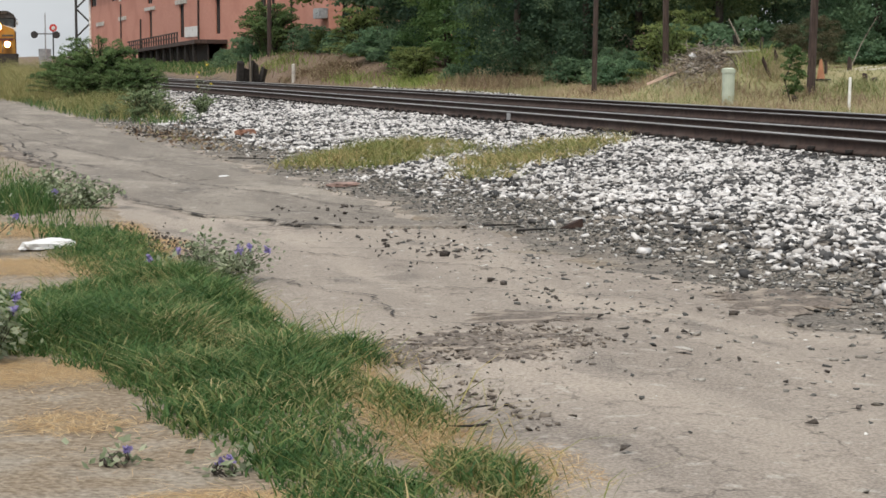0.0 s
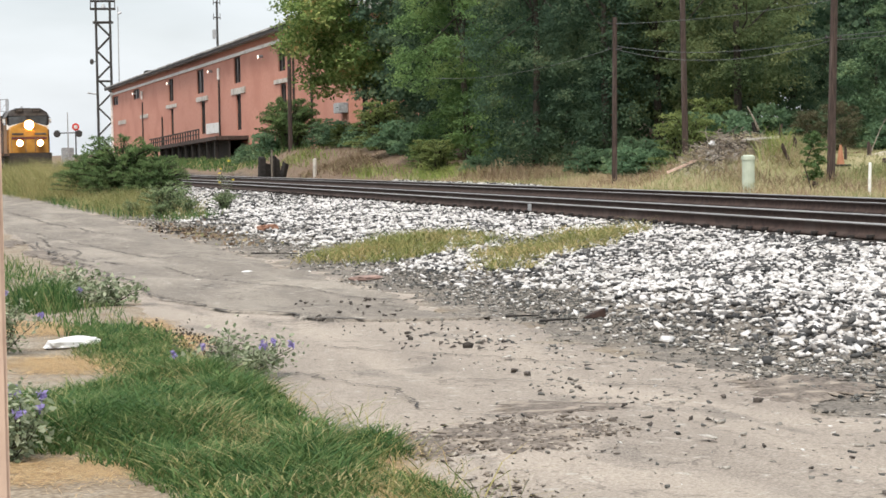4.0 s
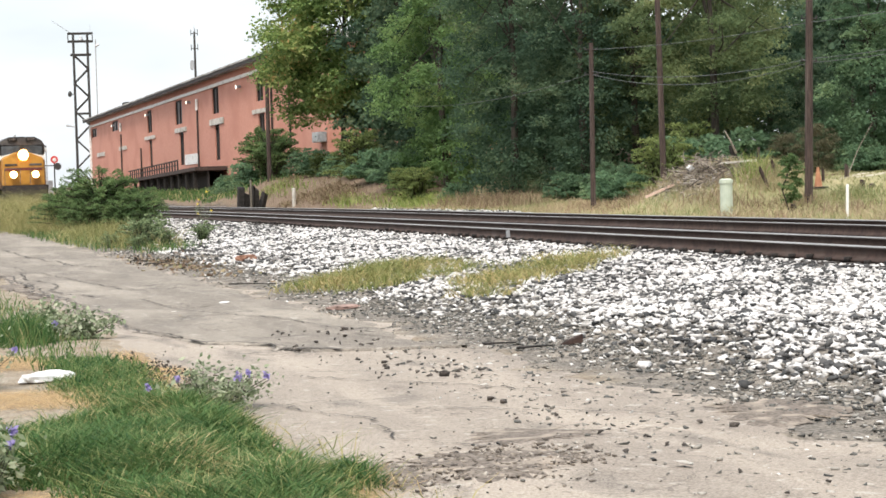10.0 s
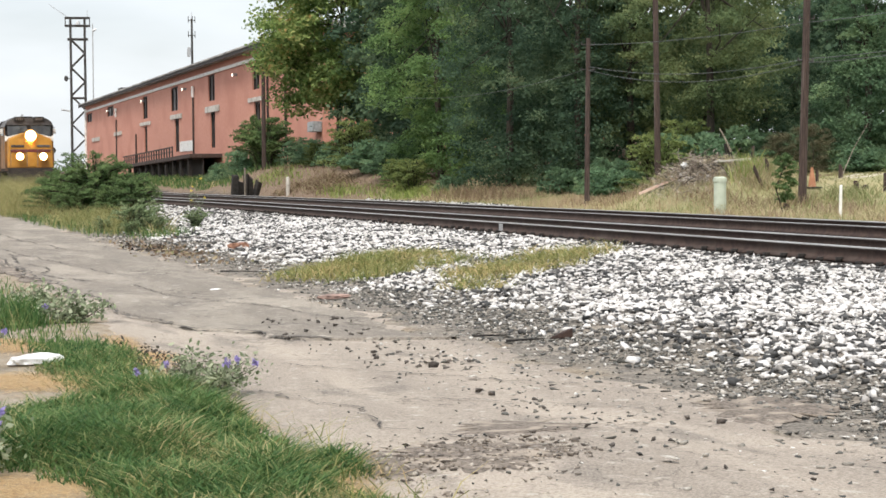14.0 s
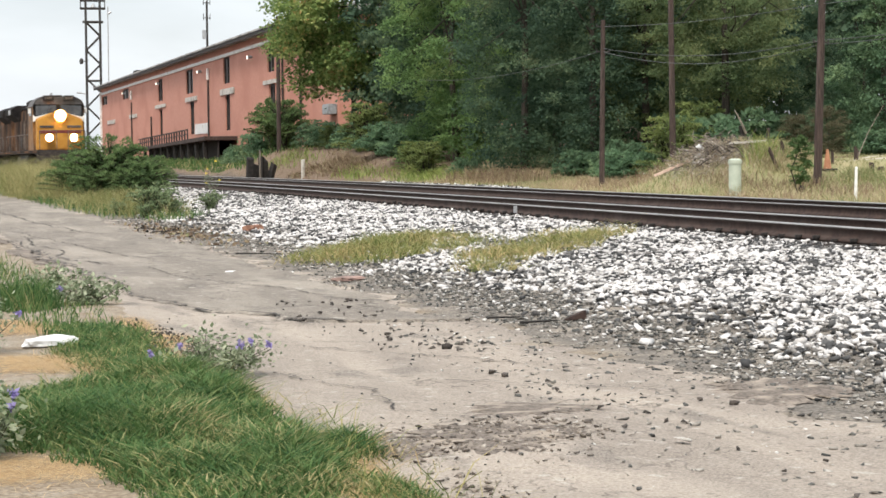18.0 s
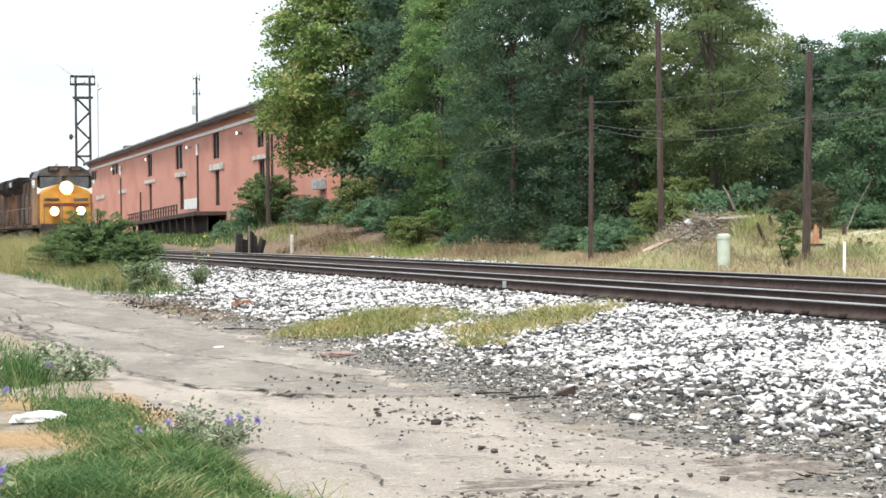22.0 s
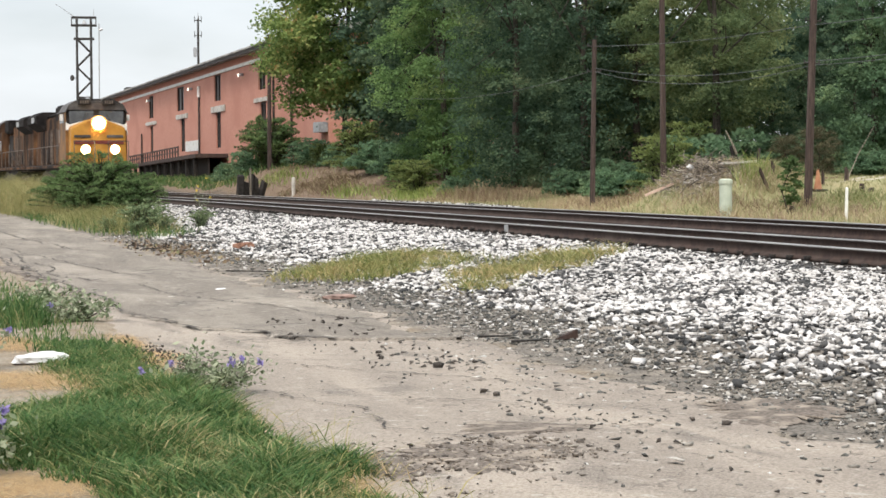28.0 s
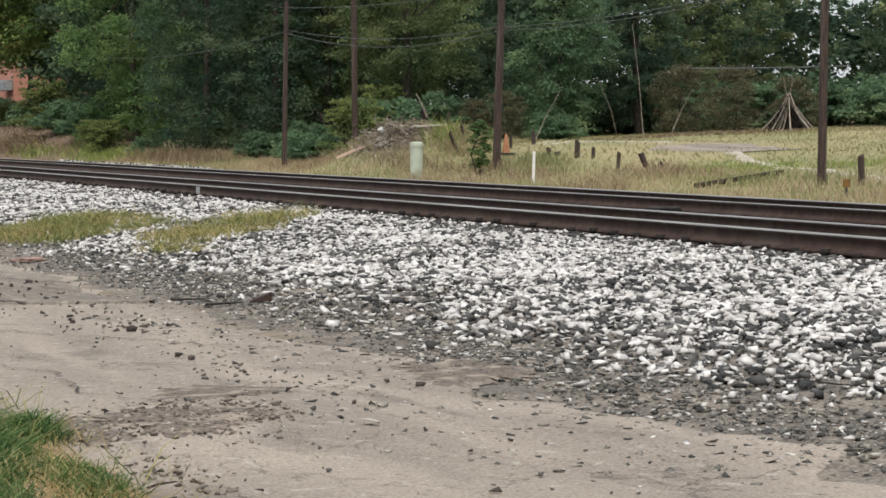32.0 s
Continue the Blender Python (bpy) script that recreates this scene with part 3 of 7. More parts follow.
def stone_shapes(rng, k):
    """k angular crushed-stone shapes of about unit size, from the hulls of a few random points."""
    out = []
    for _ in range(k):
        bm = bmesh.new()
        for p in rng.normal(size=(8, 3)):
            p = np.sign(p) * np.abs(p / np.linalg.norm(p)) ** 0.55 * (0.30 + 0.24 * rng.random())
            bm.verts.new((p[0] * 1.05, p[1] * 0.92, p[2] * 0.6))
        got = bmesh.ops.convex_hull(bm, input=list(bm.verts))
        bmesh.ops.delete(bm, geom=[v for v in bm.verts if not v.link_faces], context="VERTS")
        bmesh.ops.triangulate(bm, faces=list(bm.faces))
        bm.verts.index_update()
        out.append((np.array([v.co[:] for v in bm.verts]), np.array([[v.index for v in f.verts] for f in bm.faces])))
        bm.free()
    return out


def scatter_stones(name, rng, pts, sizes, material, label, category, flat=1.0):
    shapes = stone_shapes(rng, 12)
    V, F, off = [], [], 0
    kind = rng.integers(0, len(shapes), len(pts))
    for k, (v, fc) in enumerate(shapes):
        sel = np.nonzero(kind == k)[0]
        m = len(sel)
        if not m:
            continue
        a = rng.random(m) * 6.2832
        b = (rng.random(m) - 0.5) * 1.5
        s = sizes[sel]
        st = 0.72 + 0.58 * rng.random((m, 3))
        st[:, 0] *= 1.0 + 0.3 * rng.random(m) ** 2
        w = v[None] * st[:, None, :] * s[:, None, None]
        w[..., 2] *= flat
        y, z = w[..., 1] * np.cos(b)[:, None] - w[..., 2] * np.sin(b)[:, None], w[..., 1] * np.sin(b)[:, None] + w[..., 2] * np.cos(b)[:, None]
        x = w[..., 0]
        w = np.stack([x * np.cos(a)[:, None] - y * np.sin(a)[:, None], x * np.sin(a)[:, None] + y * np.cos(a)[:, None], z], -1) + pts[sel][:, None, :]
        V.append(w.reshape(-1, 3))
        F.append((fc[None] + (np.arange(m) * len(v))[:, None, None] + off).reshape(-1, 3))
        off += m * len(v)
    ob = new(name, mesh_np(name, np.concatenate(V), np.concatenate(F), material))
    return tagged(ob, label, category, kind="stuff")


def blades(name, rng, pts, height, width, material, label, category, lean=0.5, parent=None, droop=0.0):
    """Grass: every blade is a bent strip that ends in a narrow tip; short and far blades have fewer joints."""
    n = len(pts)
    a = rng.random(n) * 6.2832
    h = height * (0.5 + 0.8 * rng.random(n))
    w = width * (0.55 + 0.95 * rng.random(n) ** 1.5)
    l = lean * h * (0.3 + 1.2 * rng.random(n))
    dx, dy = np.cos(a), np.sin(a)
    b = rng.random(n) * 6.2832
    sx, sy = np.cos(b) * w / 2, np.sin(b) * w / 2
    joints = ((0, 1), (0.6, 0.82), (1.0, 0.15))
    if droop:
        joints = ((0, 1), (0.4, 0.92), (0.75, 0.7), (1.0, 0.15))
    elif np.max(height) < 0.1:
        joints = ((0, 1), (1.0, 0.35))
    m = 2 * len(joints)
    V = np.zeros((n, m, 3))
    for k, (f, wf) in enumerate(joints):
        cx, cy = pts[:, 0] + dx * l * f ** 1.8, pts[:, 1] + dy * l * f ** 1.8
        cz = pts[:, 2] + h * (f - (droop or 0.25 * lean) * f * f)
        V[:, 2 * k, 0], V[:, 2 * k, 1], V[:, 2 * k, 2] = cx - sx * wf, cy - sy * wf, cz
        V[:, 2 * k + 1, 0], V[:, 2 * k + 1, 1], V[:, 2 * k + 1, 2] = cx + sx * wf, cy + sy * wf, cz
    q = np.array([[2 * k, 2 * k + 1, 2 * k + 3, 2 * k + 2] for k in range(len(joints) - 1)])
    F = (q[None] + (np.arange(n) * m)[:, None, None]).reshape(-1, 4)
    ob = new(name, mesh_np(name, V.reshape(-1, 3), F, material))
    if parent:
        ob.parent = parent
        return ob
    return tagged(ob, label, category, kind="stuff")


def leaf_mesh(name, rng, pts, nrm, size, material):
    """Leaves: bent diamonds of two triangles at pts, roughly facing nrm."""
    n = len(pts)
    t = rng.normal(size=(n, 3))
    nn = nrm + 0.75 * rng.normal(size=(n, 3))
    nn /= np.linalg.norm(nn, axis=1)[:, None] + 1e-9
    u = np.cross(nn, t)
    u /= np.linalg.norm(u, axis=1)[:, None] + 1e-9
    v = np.cross(nn, u)
    s = size * (0.6 + 0.8 * rng.random(n))[:, None]
    V = np.stack([pts - u * s * 0.55, pts - v * s * 0.32 - nn * s * 0.08, pts + u * s * 0.55, pts + v * s * 0.32 - nn * s * 0.08], 1)
    q = np.array([[0, 1, 2], [0, 2, 3]])
    F = (q[None] + (np.arange(n) * 4)[:, None, None]).reshape(-1, 3)
    return mesh_np(name, V.reshape(-1, 3), F, material)


# ---- the lie of the land ----
def bend(y):
    """How far the tracks swing towards the road beyond 60 m."""
    y = np.asarray(y, dtype=float)
    return np.where(y < 60, 0.0, np.where(y < 84, -0.037 * (y - 60) ** 2 / 48, -0.037 * (y - 72)))


def hills(x, y, s=1.0):
    return np.sin(x * 0.9 * s + 1.3 * np.sin(y * 0.37 * s)) * np.sin(y * 0.71 * s + 0.8 * np.sin(x * 0.53 * s))


def land(x, y):
    x, y = np.asarray(x, dtype=float), np.asarray(y, dtype=float)
    xs = x - bend(y)
    z = np.interp(xs, [-300, -8, 0, 1.6, 2.2, 5.0, 5.8, 7.0, 9.9, 10.4, 17.9, 19.2, 21.0, 37.0, 60.0, 400.0], [-1, 0.1, 0.05, 0.03, 0, 0, 0.04, 0.10, 0.255, 0.27, 0.27, 0.28, 0.46, 1.7, 2.2, 4.0])
    z = z + 0.018 * hills(x, y, 2.3) * (xs < 10) + 0.05 * hills(x, y, 0.8) * (xs > 19.5)
    z = z + 1.05 * np.exp(-((x - 22.0) / 1.7) ** 2 - ((y - 50.0) / 2.3) ** 2) + 0.75 * np.exp(-((x - 22.5) / 1.8) ** 2 - ((y - 47.2) / 1.8) ** 2)
    z = z + np.interp(x, [21.8, 23.5, 26.0, 31.0, 37.0], [0.0, 0.06, 0.38, 0.12, 0.0]) * np.clip((y - 37) / 9, 0, 1)
    z = z + (0.35 + 0.85 * np.clip((y - 79) / 12, 0, 1) * np.clip((117 - y) / 7, 0, 1)) * np.clip((y - 62) / 15, 0, 1) * np.clip((xs - 19) / 3, 0, 1) * (xs < 60)
    z = z + 0.15 * np.exp(-((xs - 18.3) / 0.4) ** 2) * np.clip((y - 53) / 3, 0, 1) * np.clip((76 - y) / 3, 0, 1)
    return z


def ground_sheet():
    xs = np.concatenate([np.arange(-900, -20, 60), np.arange(-20, -1, 1.0), np.arange(-1, 11, 0.12), np.arange(11, 30, 0.5), np.arange(30, 60, 2), np.arange(60, 400, 20), np.arange(400, 1600, 80)])
    ys = np.concatenate([np.arange(-400, 0, 40), np.arange(0, 4, 1), np.arange(4, 22, 0.12), np.arange(22, 60, 0.3), np.arange(60, 130, 1), np.arange(130, 400, 8), np.arange(400, 2600, 80)])
    X, Y = np.meshgrid(xs, ys)
    Z = land(X, Y)
    V = np.stack([X, Y, Z], -1).reshape(-1, 3)
    a = (np.arange(len(ys) - 1)[:, None] * len(xs) + np.arange(len(xs) - 1)[None]).ravel()
    F = np.stack([a, a + 1, a + 1 + len(xs), a + len(xs)], -1)
    ob = new("ground", mesh_np("ground", V, F, GROUND, True))
    return tagged(ob, "bare soil, cinders and dry grass around the tracks", "ground", kind="structure")


ground = ground_sheet()


def strip(name, left, right, ys, lift, material, thick=0.0):
    """A paved strip between two edge lines, given as functions of y."""
    n = 26
    V, F = [], []
    for y in ys:
        a, b = left(y), right(y)
        for k in range(n + 1):
            x = a + (b - a) * k / n
            edge = min(k, n - k)
            V.append((x, y, float(land(x, y)) + lift * min(1.0, edge / 1.0) + (0 if edge else -0.02)))
    for j in range(len(ys) - 1):
        for k in range(n):
            o = j * (n + 1) + k
            F.append((o, o + 1, o + n + 2, o + n + 1))
    return new(name, mesh_np(name, np.array(V), np.array(F), material, True))


def wav(y, s, k):
    return s * (math.sin(1.7 * y + k) * 0.5 + math.sin(4.3 * y + 2 * k) * 0.3 + math.sin(9.1 * y + k) * 0.2)


road_ys = np.concatenate([np.arange(-6, 4, 1.0), np.arange(4, 34, 0.14), np.arange(34, 70, 0.5), np.arange(70, 260, 3)])
road = strip("road", lambda y: 1.95 + wav(y, 0.16, 0.3) - max(0, y - 24) * 0.02, lambda y: 4.7 + wav(y, 0.3, 1.1) + wav(3.7 * y, 0.14, 0.9) + 0.4 * math.exp(-((y - 7) / 4) ** 2) + bend(y) * 0.4, road_ys, 0.008, ROAD)
tagged(road, "cracked dusty pavement of a narrow lane beside the tracks", "road", kind="structure")


def layer_left(y):
    return float(np.interp(y, [15.7, 15.95, 16.2, 16.9, 17.4, 18.0, 19.05, 20.8, 23.5, 25.5, 28.8, 34, 60, 250], [4.6, 3.5, 3.22, 3.03, 2.72, 2.48, 2.4, 2.32, 2.29, 2.12, 2.03, 1.88, 1.2, -3.0])) + wav(y, 0.07, 2.2) + wav(3.1 * y, 0.05, 0.4)


asphalt = strip("road_asphalt_layer", layer_left, lambda y: max(layer_left(y) + 0.05, 4.55 + wav(y, 0.2, 0.7) + bend(y) * 0.4), np.concatenate([np.arange(15.7, 40, 0.1), np.arange(40, 70, 0.5), np.arange(70, 250, 3)]), 0.03, ASPHALT)
tagged(asphalt, "worn grey asphalt layer with a broken edge on the lane", "road", kind="structure")


# ---- tracks ----
def rail_profile():
    half = [(0.08, -0.022), (0.08, 0.012), (0.02, 0.034), (0.011, 0.06), (0.011, 0.125), (0.034, 0.142), (0.0355, 0.157), (0.036, 0.166), (0.028, 0.174)]
    return half + [(-x, z) for x, z in reversed(half)]


def rail_mesh(x0, top, bright=True):
    prof = rail_profile()
    ys = np.concatenate([np.arange(-60, 60, 6.0), np.arange(60, 320, 4.0)])
    V, F = [], []
    n = len(prof)
    for y in ys:
        bx = x0 + float(bend(y))
        for px, pz in prof:
            V.append((bx + px, y, top - 0.174 + pz))
    for j in range(len(ys) - 1):
        for k in range(n):
            a, b = j * n + k, j * n + (k + 1) % n
            F.append((a, b, b + n, a + n))
    me = mesh_np("rail", np.array(V), np.array(F), RAIL_WEB)
    me.materials.append(RAIL_TOP)
    me.materials.append(RAIL_SIDE)
    for p in me.polygons:
        if p.index % n in (7, 8, 9) or (bright and p.index % n == 10):
            p.material_index = 1
        elif p.index % n in (10, 11):
            p.material_index = 2
    return me


def tie_mesh():
    bm = boxbm(-1.3, 1.3, -0.115, 0.115, -0.18, 0.0, 0.012)
    me = bpy.data.meshes.new("tie")
    bm.to_mesh(me)
    bm.free()
    me.materials.append(TIE)
    return me


TIE_ME = tie_mesh()
ANCHOR_ME = mesh_np("rail_anchor", np.array([(x, y, z) for z in (0, 0.055) for y in (-0.03, 0.03) for x in (-0.05, 0.03)]), np.array([(0, 2, 3, 1), (4, 5, 7, 6), (0, 1, 5, 4), (2, 6, 7, 3), (0, 4, 6, 2), (1, 3, 7, 5)]), BLACKVOID)


def track(name, x0, label, y0, y1, anchors):
    t = empty(name, pose(0, 0, 0), label, "railway track", kind="structure")
    for k in (0, 1):
        r = new("rail", rail_mesh(x0 + 1.505 * k, 0.5, k == 1 or anchors))
        r.parent = t
        r["label"] = "rusty steel rail with a bright worn head"
    rng = np.random.default_rng(5)
    y = y0
    while y < y1:
        xc = x0 + 0.7525 + float(bend(y))
        piece("tie", TIE_ME, t, pose(xc + rng.normal() * 0.03, y, 0.300, 0, 0, rng.normal() * 0.6))
        if anchors and y < 62:
            piece("rail_anchor", ANCHOR_ME, t, pose(x0 - 0.095, y + 0.14, 0.302 + 0.01 * rng.normal()))
        y += 0.497
    return t


# ---- trees, bushes, weeds ----
def spray_points(rng, n, centre, radius, squash=0.75):
    """Leaf places in one bough: flat sprays of leaves over its top and sides, with gaps between them."""
    k = max(5, n // 36)
    v = rng.normal(size=(k, 3))
    v /= np.linalg.norm(v, axis=1)[:, None]
    v[:, 2] = np.where(v[:, 2] < -0.45, -v[:, 2], v[:, 2])
    at_spray = v * (0.5 + 0.5 * rng.random((k, 1)) ** 0.6) * radius
    at_spray[:, 2] *= squash
    wide = radius * (0.16 + 0.14 * rng.random(k))
    pick = rng.integers(0, k, n)
    off = rng.normal(size=(n, 3)) * wide[pick][:, None]
    out = np.hypot(off[:, 0], off[:, 1])
    off[:, 2] = off[:, 2] * 0.42 - 0.35 * out
    q = 0.55 * v[pick] + np.array([0, 0, 0.75])
    return centre + at_spray[pick] + off, q


def tree(name, m, rng, height, spread, leaves, leafsize, leafmat, label, category="tree", low=0.15, nclump=30, trunk=0.16, group="", lobe=0.30, top=0.55, belly=0.4, squash=0.75):
    """A tapered trunk with limbs, and a crown of boughs: spread is the half width at the belly's height, top the share of it left at the tip."""
    t = empty(name, m, label, category, group)
    bm = bmesh.new()
    tip = Vector((0.06 * spread * rng.normal(), 0.06 * spread * rng.normal(), height * 0.86))
    mid = Vector((tip.x * 0.4 + 0.1 * rng.normal(), tip.y * 0.4, height * 0.4))
    rod(bm, (0, 0, -0.3), mid, trunk, trunk * 0.7, 9)
    rod(bm, mid, tip, trunk * 0.7, trunk * 0.18, 8)
    cs = []
    for k in range(nclump):
        f = (k + rng.random()) / nclump
        zz = height * (low + (1 - low) * f)
        env = spread * (1 - (1 - top) * ((f - belly) / (1 - belly)) ** 1.6 if f > belly else 1 - 0.35 * ((belly - f) / max(belly, 0.01)) ** 2)
        a = 2.4 * k + 0.9 * rng.random()
        r = spread * lobe * (0.7 + 0.6 * rng.random())
        rr = max(0.0, env - 0.75 * r) * (0.25 + 0.75 * math.sqrt(rng.random()))
        c = np.array([rr * math.cos(a), rr * math.sin(a), max(min(zz, height - r * 0.7), r * 0.35)])
        cs.append((c, r))
    for c, r in cs[::2]:
        g = mid.lerp(tip, float(rng.random()))
        if c[2] > g.z * 0.6:
            rod(bm, g, Vector(c), trunk * 0.28, trunk * 0.06, 5, bend=0.06 * spread)
    part("trunk", bm, BARK, t)
    P, Q = [], []
    w = np.array([r ** 1.7 for _, r in cs])
    w = w / w.sum()
    for (c, r), ww in zip(cs, w):
        p, q = spray_points(rng, max(30, int(leaves * ww)), c, r, squash)
        P.append(p)
        Q.append(q)
    P, Q = np.concatenate(P), np.concatenate(Q)
    P[:, 2] = np.maximum(P[:, 2], 0.05)
    ob = new("crown", leaf_mesh("crown", rng, P, Q, leafsize, leafmat))
    ob.parent = t
    return t


def feather_bush(name, m, rng, height, spread, stems, twigs, leafsize, leafmat, label, category, group="", upright=0.4, per=7, point=0.55, reach=0.27, leaders=0):
    """Arching stems from one base, each a feather of short side twigs set with small leaves."""
    t = empty(name, m, label, category, group)
    bm = bmesh.new()
    P, Q = [], []
    for k in range(stems):
        a = 2.4 * k + 0.5 * rng.random()
        out = spread * (0.25 + 0.75 * math.sqrt((k + 0.5) / stems)) * (0.8 + 0.35 * rng.random())
        lift = height * max(0.12, 1.0 - (1 - upright) * (out / spread) ** 2) * (0.62 + 0.3 * rng.random()) * min(1.0, 0.62 + 0.6 * out / spread)
        if leaders and k % leaders == 0:  # long shoots that stand out of the outline
            out, lift = out * (0.95 + 0.3 * rng.random()), lift * (0.98 + 0.14 * rng.random())
        d = np.array([math.cos(a), math.sin(a), 0.0])
        side = np.array([-d[1], d[0], 0.0])
        f = np.linspace(0.08, 1, twigs)
        spine = d[None] * (out * f ** 1.25)[:, None]
        spine[:, 2] = lift * (1 - (1 - f) ** 1.9) - 0.10 * lift * f ** 4
        base = Vector((0.12 * spread * rng.normal(), 0.12 * spread * rng.normal(), 0))
        rod(bm, base, Vector(spine[twigs // 2]), 0.012 * height, 0.006 * height, 4)
        rod(bm, Vector(spine[twigs // 2]), Vector(spine[-1]), 0.006 * height, 0.002 * height, 4)
        for j in range(twigs):
            ln = reach * spread * (1.05 - point * f[j]) * (0.7 + 0.5 * rng.random())
            for s in (-1, 1):
                g = np.linspace(0.08, 1, per)[:, None]
                twig = spine[j][None] + g * ln * (side[None] * s * 0.8 + d[None] * 0.6 + np.array([[0, 0, 0.25 * rng.normal() - 0.12]]))
                P.append(twig + 0.016 * spread * rng.normal(size=twig.shape))
                Q.append(np.tile(np.array([0, 0, 1.0]) + 0.3 * d, (per, 1)))
    part("branchwork", bm, BARK, t)
    P, Q = np.concatenate(P), np.concatenate(Q)
    P[:, 2] = np.maximum(P[:, 2], 0.03)
    ob = new("foliage", leaf_mesh("foliage", rng, P, Q, leafsize, leafmat))
    ob.parent = t
    return t


def at(x, y, rz=0.0, s=1.0, dz=0.0):
    return pose(x, y, float(land(x, y)) + dz, 0, 0, rz) @ Matrix.Diagonal((s, s, s, 1))


track_near = track("railway_track", 11.18, "main railway track of rusty rails on dark timber ties", 13.0, 112, True)
track("railway_track", 15.45, "second railway track of rusty rails on dark timber ties", 18.0, 112, False)
part("insulated_rail_joint", boxbm(11.045, 11.11, 34.33, 34.39, 0.345, 0.475, 0.008), GALV, track_near, "pale bond clamp on the near rail")

# ---- trees beyond the tracks ----
trng = np.random.default_rng(11)
WOODS = "trees beyond the tracks"
tree("oak_tree", at(22.9, 70), trng, 12.2, 3.3, 52000, 0.105, LEAF_OAK, "tall dense dark-green broadleaf tree leafy to the ground", low=0.0, nclump=64, group=WOODS, lobe=0.30, belly=0.5, top=0.6)
tree("elm_tree", at(23.3, 80.5), trng, 10.8, 3.4, 56000, 0.115, LEAF_ELM, "tall light-green drooping tree behind the grassy verge", low=0.0, nclump=58, group=WOODS, lobe=0.27, belly=0.35, top=0.35)
tree("oak_tree", at(24.1, 65.5), trng, 10.6, 2.5, 34000, 0.10, LEAF_OAK, "slim dark-green tree with a dense crown", low=0.0, nclump=46, group=WOODS, lobe=0.32, belly=0.5, top=0.6)
tree("ash_tree", at(27.2, 61), trng, 9.6, 3.3, 36000, 0.10, LEAF_ASH, "olive-green tree with an open crown in flat layers", low=0.22, nclump=52, group=WOODS, lobe=0.27, belly=0.45, top=0.62, squash=0.4)
tree("broadleaf_tree", at(31.2, 57.5), trng, 6.5, 2.05, 30000, 0.095, LEAF_SHRUB, "rounded mid-green tree leafy to the ground at the field", low=0.0, nclump=46, group=WOODS, lobe=0.30, belly=0.35, top=0.45)
tree("willow_tree", at(34.5, 57.8), trng, 6.4, 1.75, 20000, 0.10, LEAF_OAK, "dark tree with pale drooping tips at the field", low=0.06, nclump=34, group=WOODS, lobe=0.32, belly=0.4, top=0.6)
tree("sycamore_tree", at(23.1, 99.5), trng, 14.6, 5.1, 80000, 0.185, LEAF_MAPLE, "broad tree with yellowing leaves in front of the brick warehouse", low=0.20, nclump=84, trunk=0.14, lobe=0.27, belly=0.42, top=0.5)
oak = tree("oak_tree", at(25.9, 75), trng, 11.0, 3.4, 15000, 0.19, LEAF_OAK, "tall dark-green tree deep in the woods", low=0.0, nclump=40, group=WOODS, lobe=0.33, belly=0.45, top=0.6)
ash = tree("ash_tree", at(29.6, 66.5), trng, 9.4, 2.6, 12000, 0.16, LEAF_ASH, "slender olive-green tree in the woods", low=0.15, nclump=34, group=WOODS, lobe=0.30, belly=0.5, top=0.6, squash=0.5)
WOOD_BACK = [(oak, 27.2, 92, 70, 1.15), (oak, 24.6, 87.5, 60, 0.9), (oak, 25.9, 97, 130, 1.1), (oak, 24.9, 92.5, 250, 1.15), (oak, 29.6, 61.5, 210, 0.3), (oak, 31.5, 63, 20, 0.4), (oak, 28.2, 64, 330, 0.42), (oak, 28.4, 84, 320, 1.1), (oak, 27.0, 70.5, 40, 0.95), (ash, 26.3, 66, 140, 1.0), (ash, 32.2, 71, 250, 0.95), (oak, 35.0, 66, 290, 0.6), (oak, 37.4, 72, 60, 0.62), (ash, 38.4, 61, 130, 0.72)]
WOOD_FIELD = [(oak, 41, 63, 170, 0.68), (ash, 44.5, 66, 220, 0.85), (oak, 45.5, 57, 260, 0.70), (ash, 49, 60, 310, 0.85), (oak, 44, 51, 30, 0.66), (oak, 50, 52, 80, 0.75), (oak, 49.5, 45, 120, 0.72), (oak, 54, 39, 180, 0.77), (ash, 57, 45, 240, 0.9), (oak, 40, 80, 15, 0.72)]
for ob, x, y, rz, s in WOOD_BACK + WOOD_FIELD:
    copy_thing(ob, at(x, y, rz, s, -0.1))

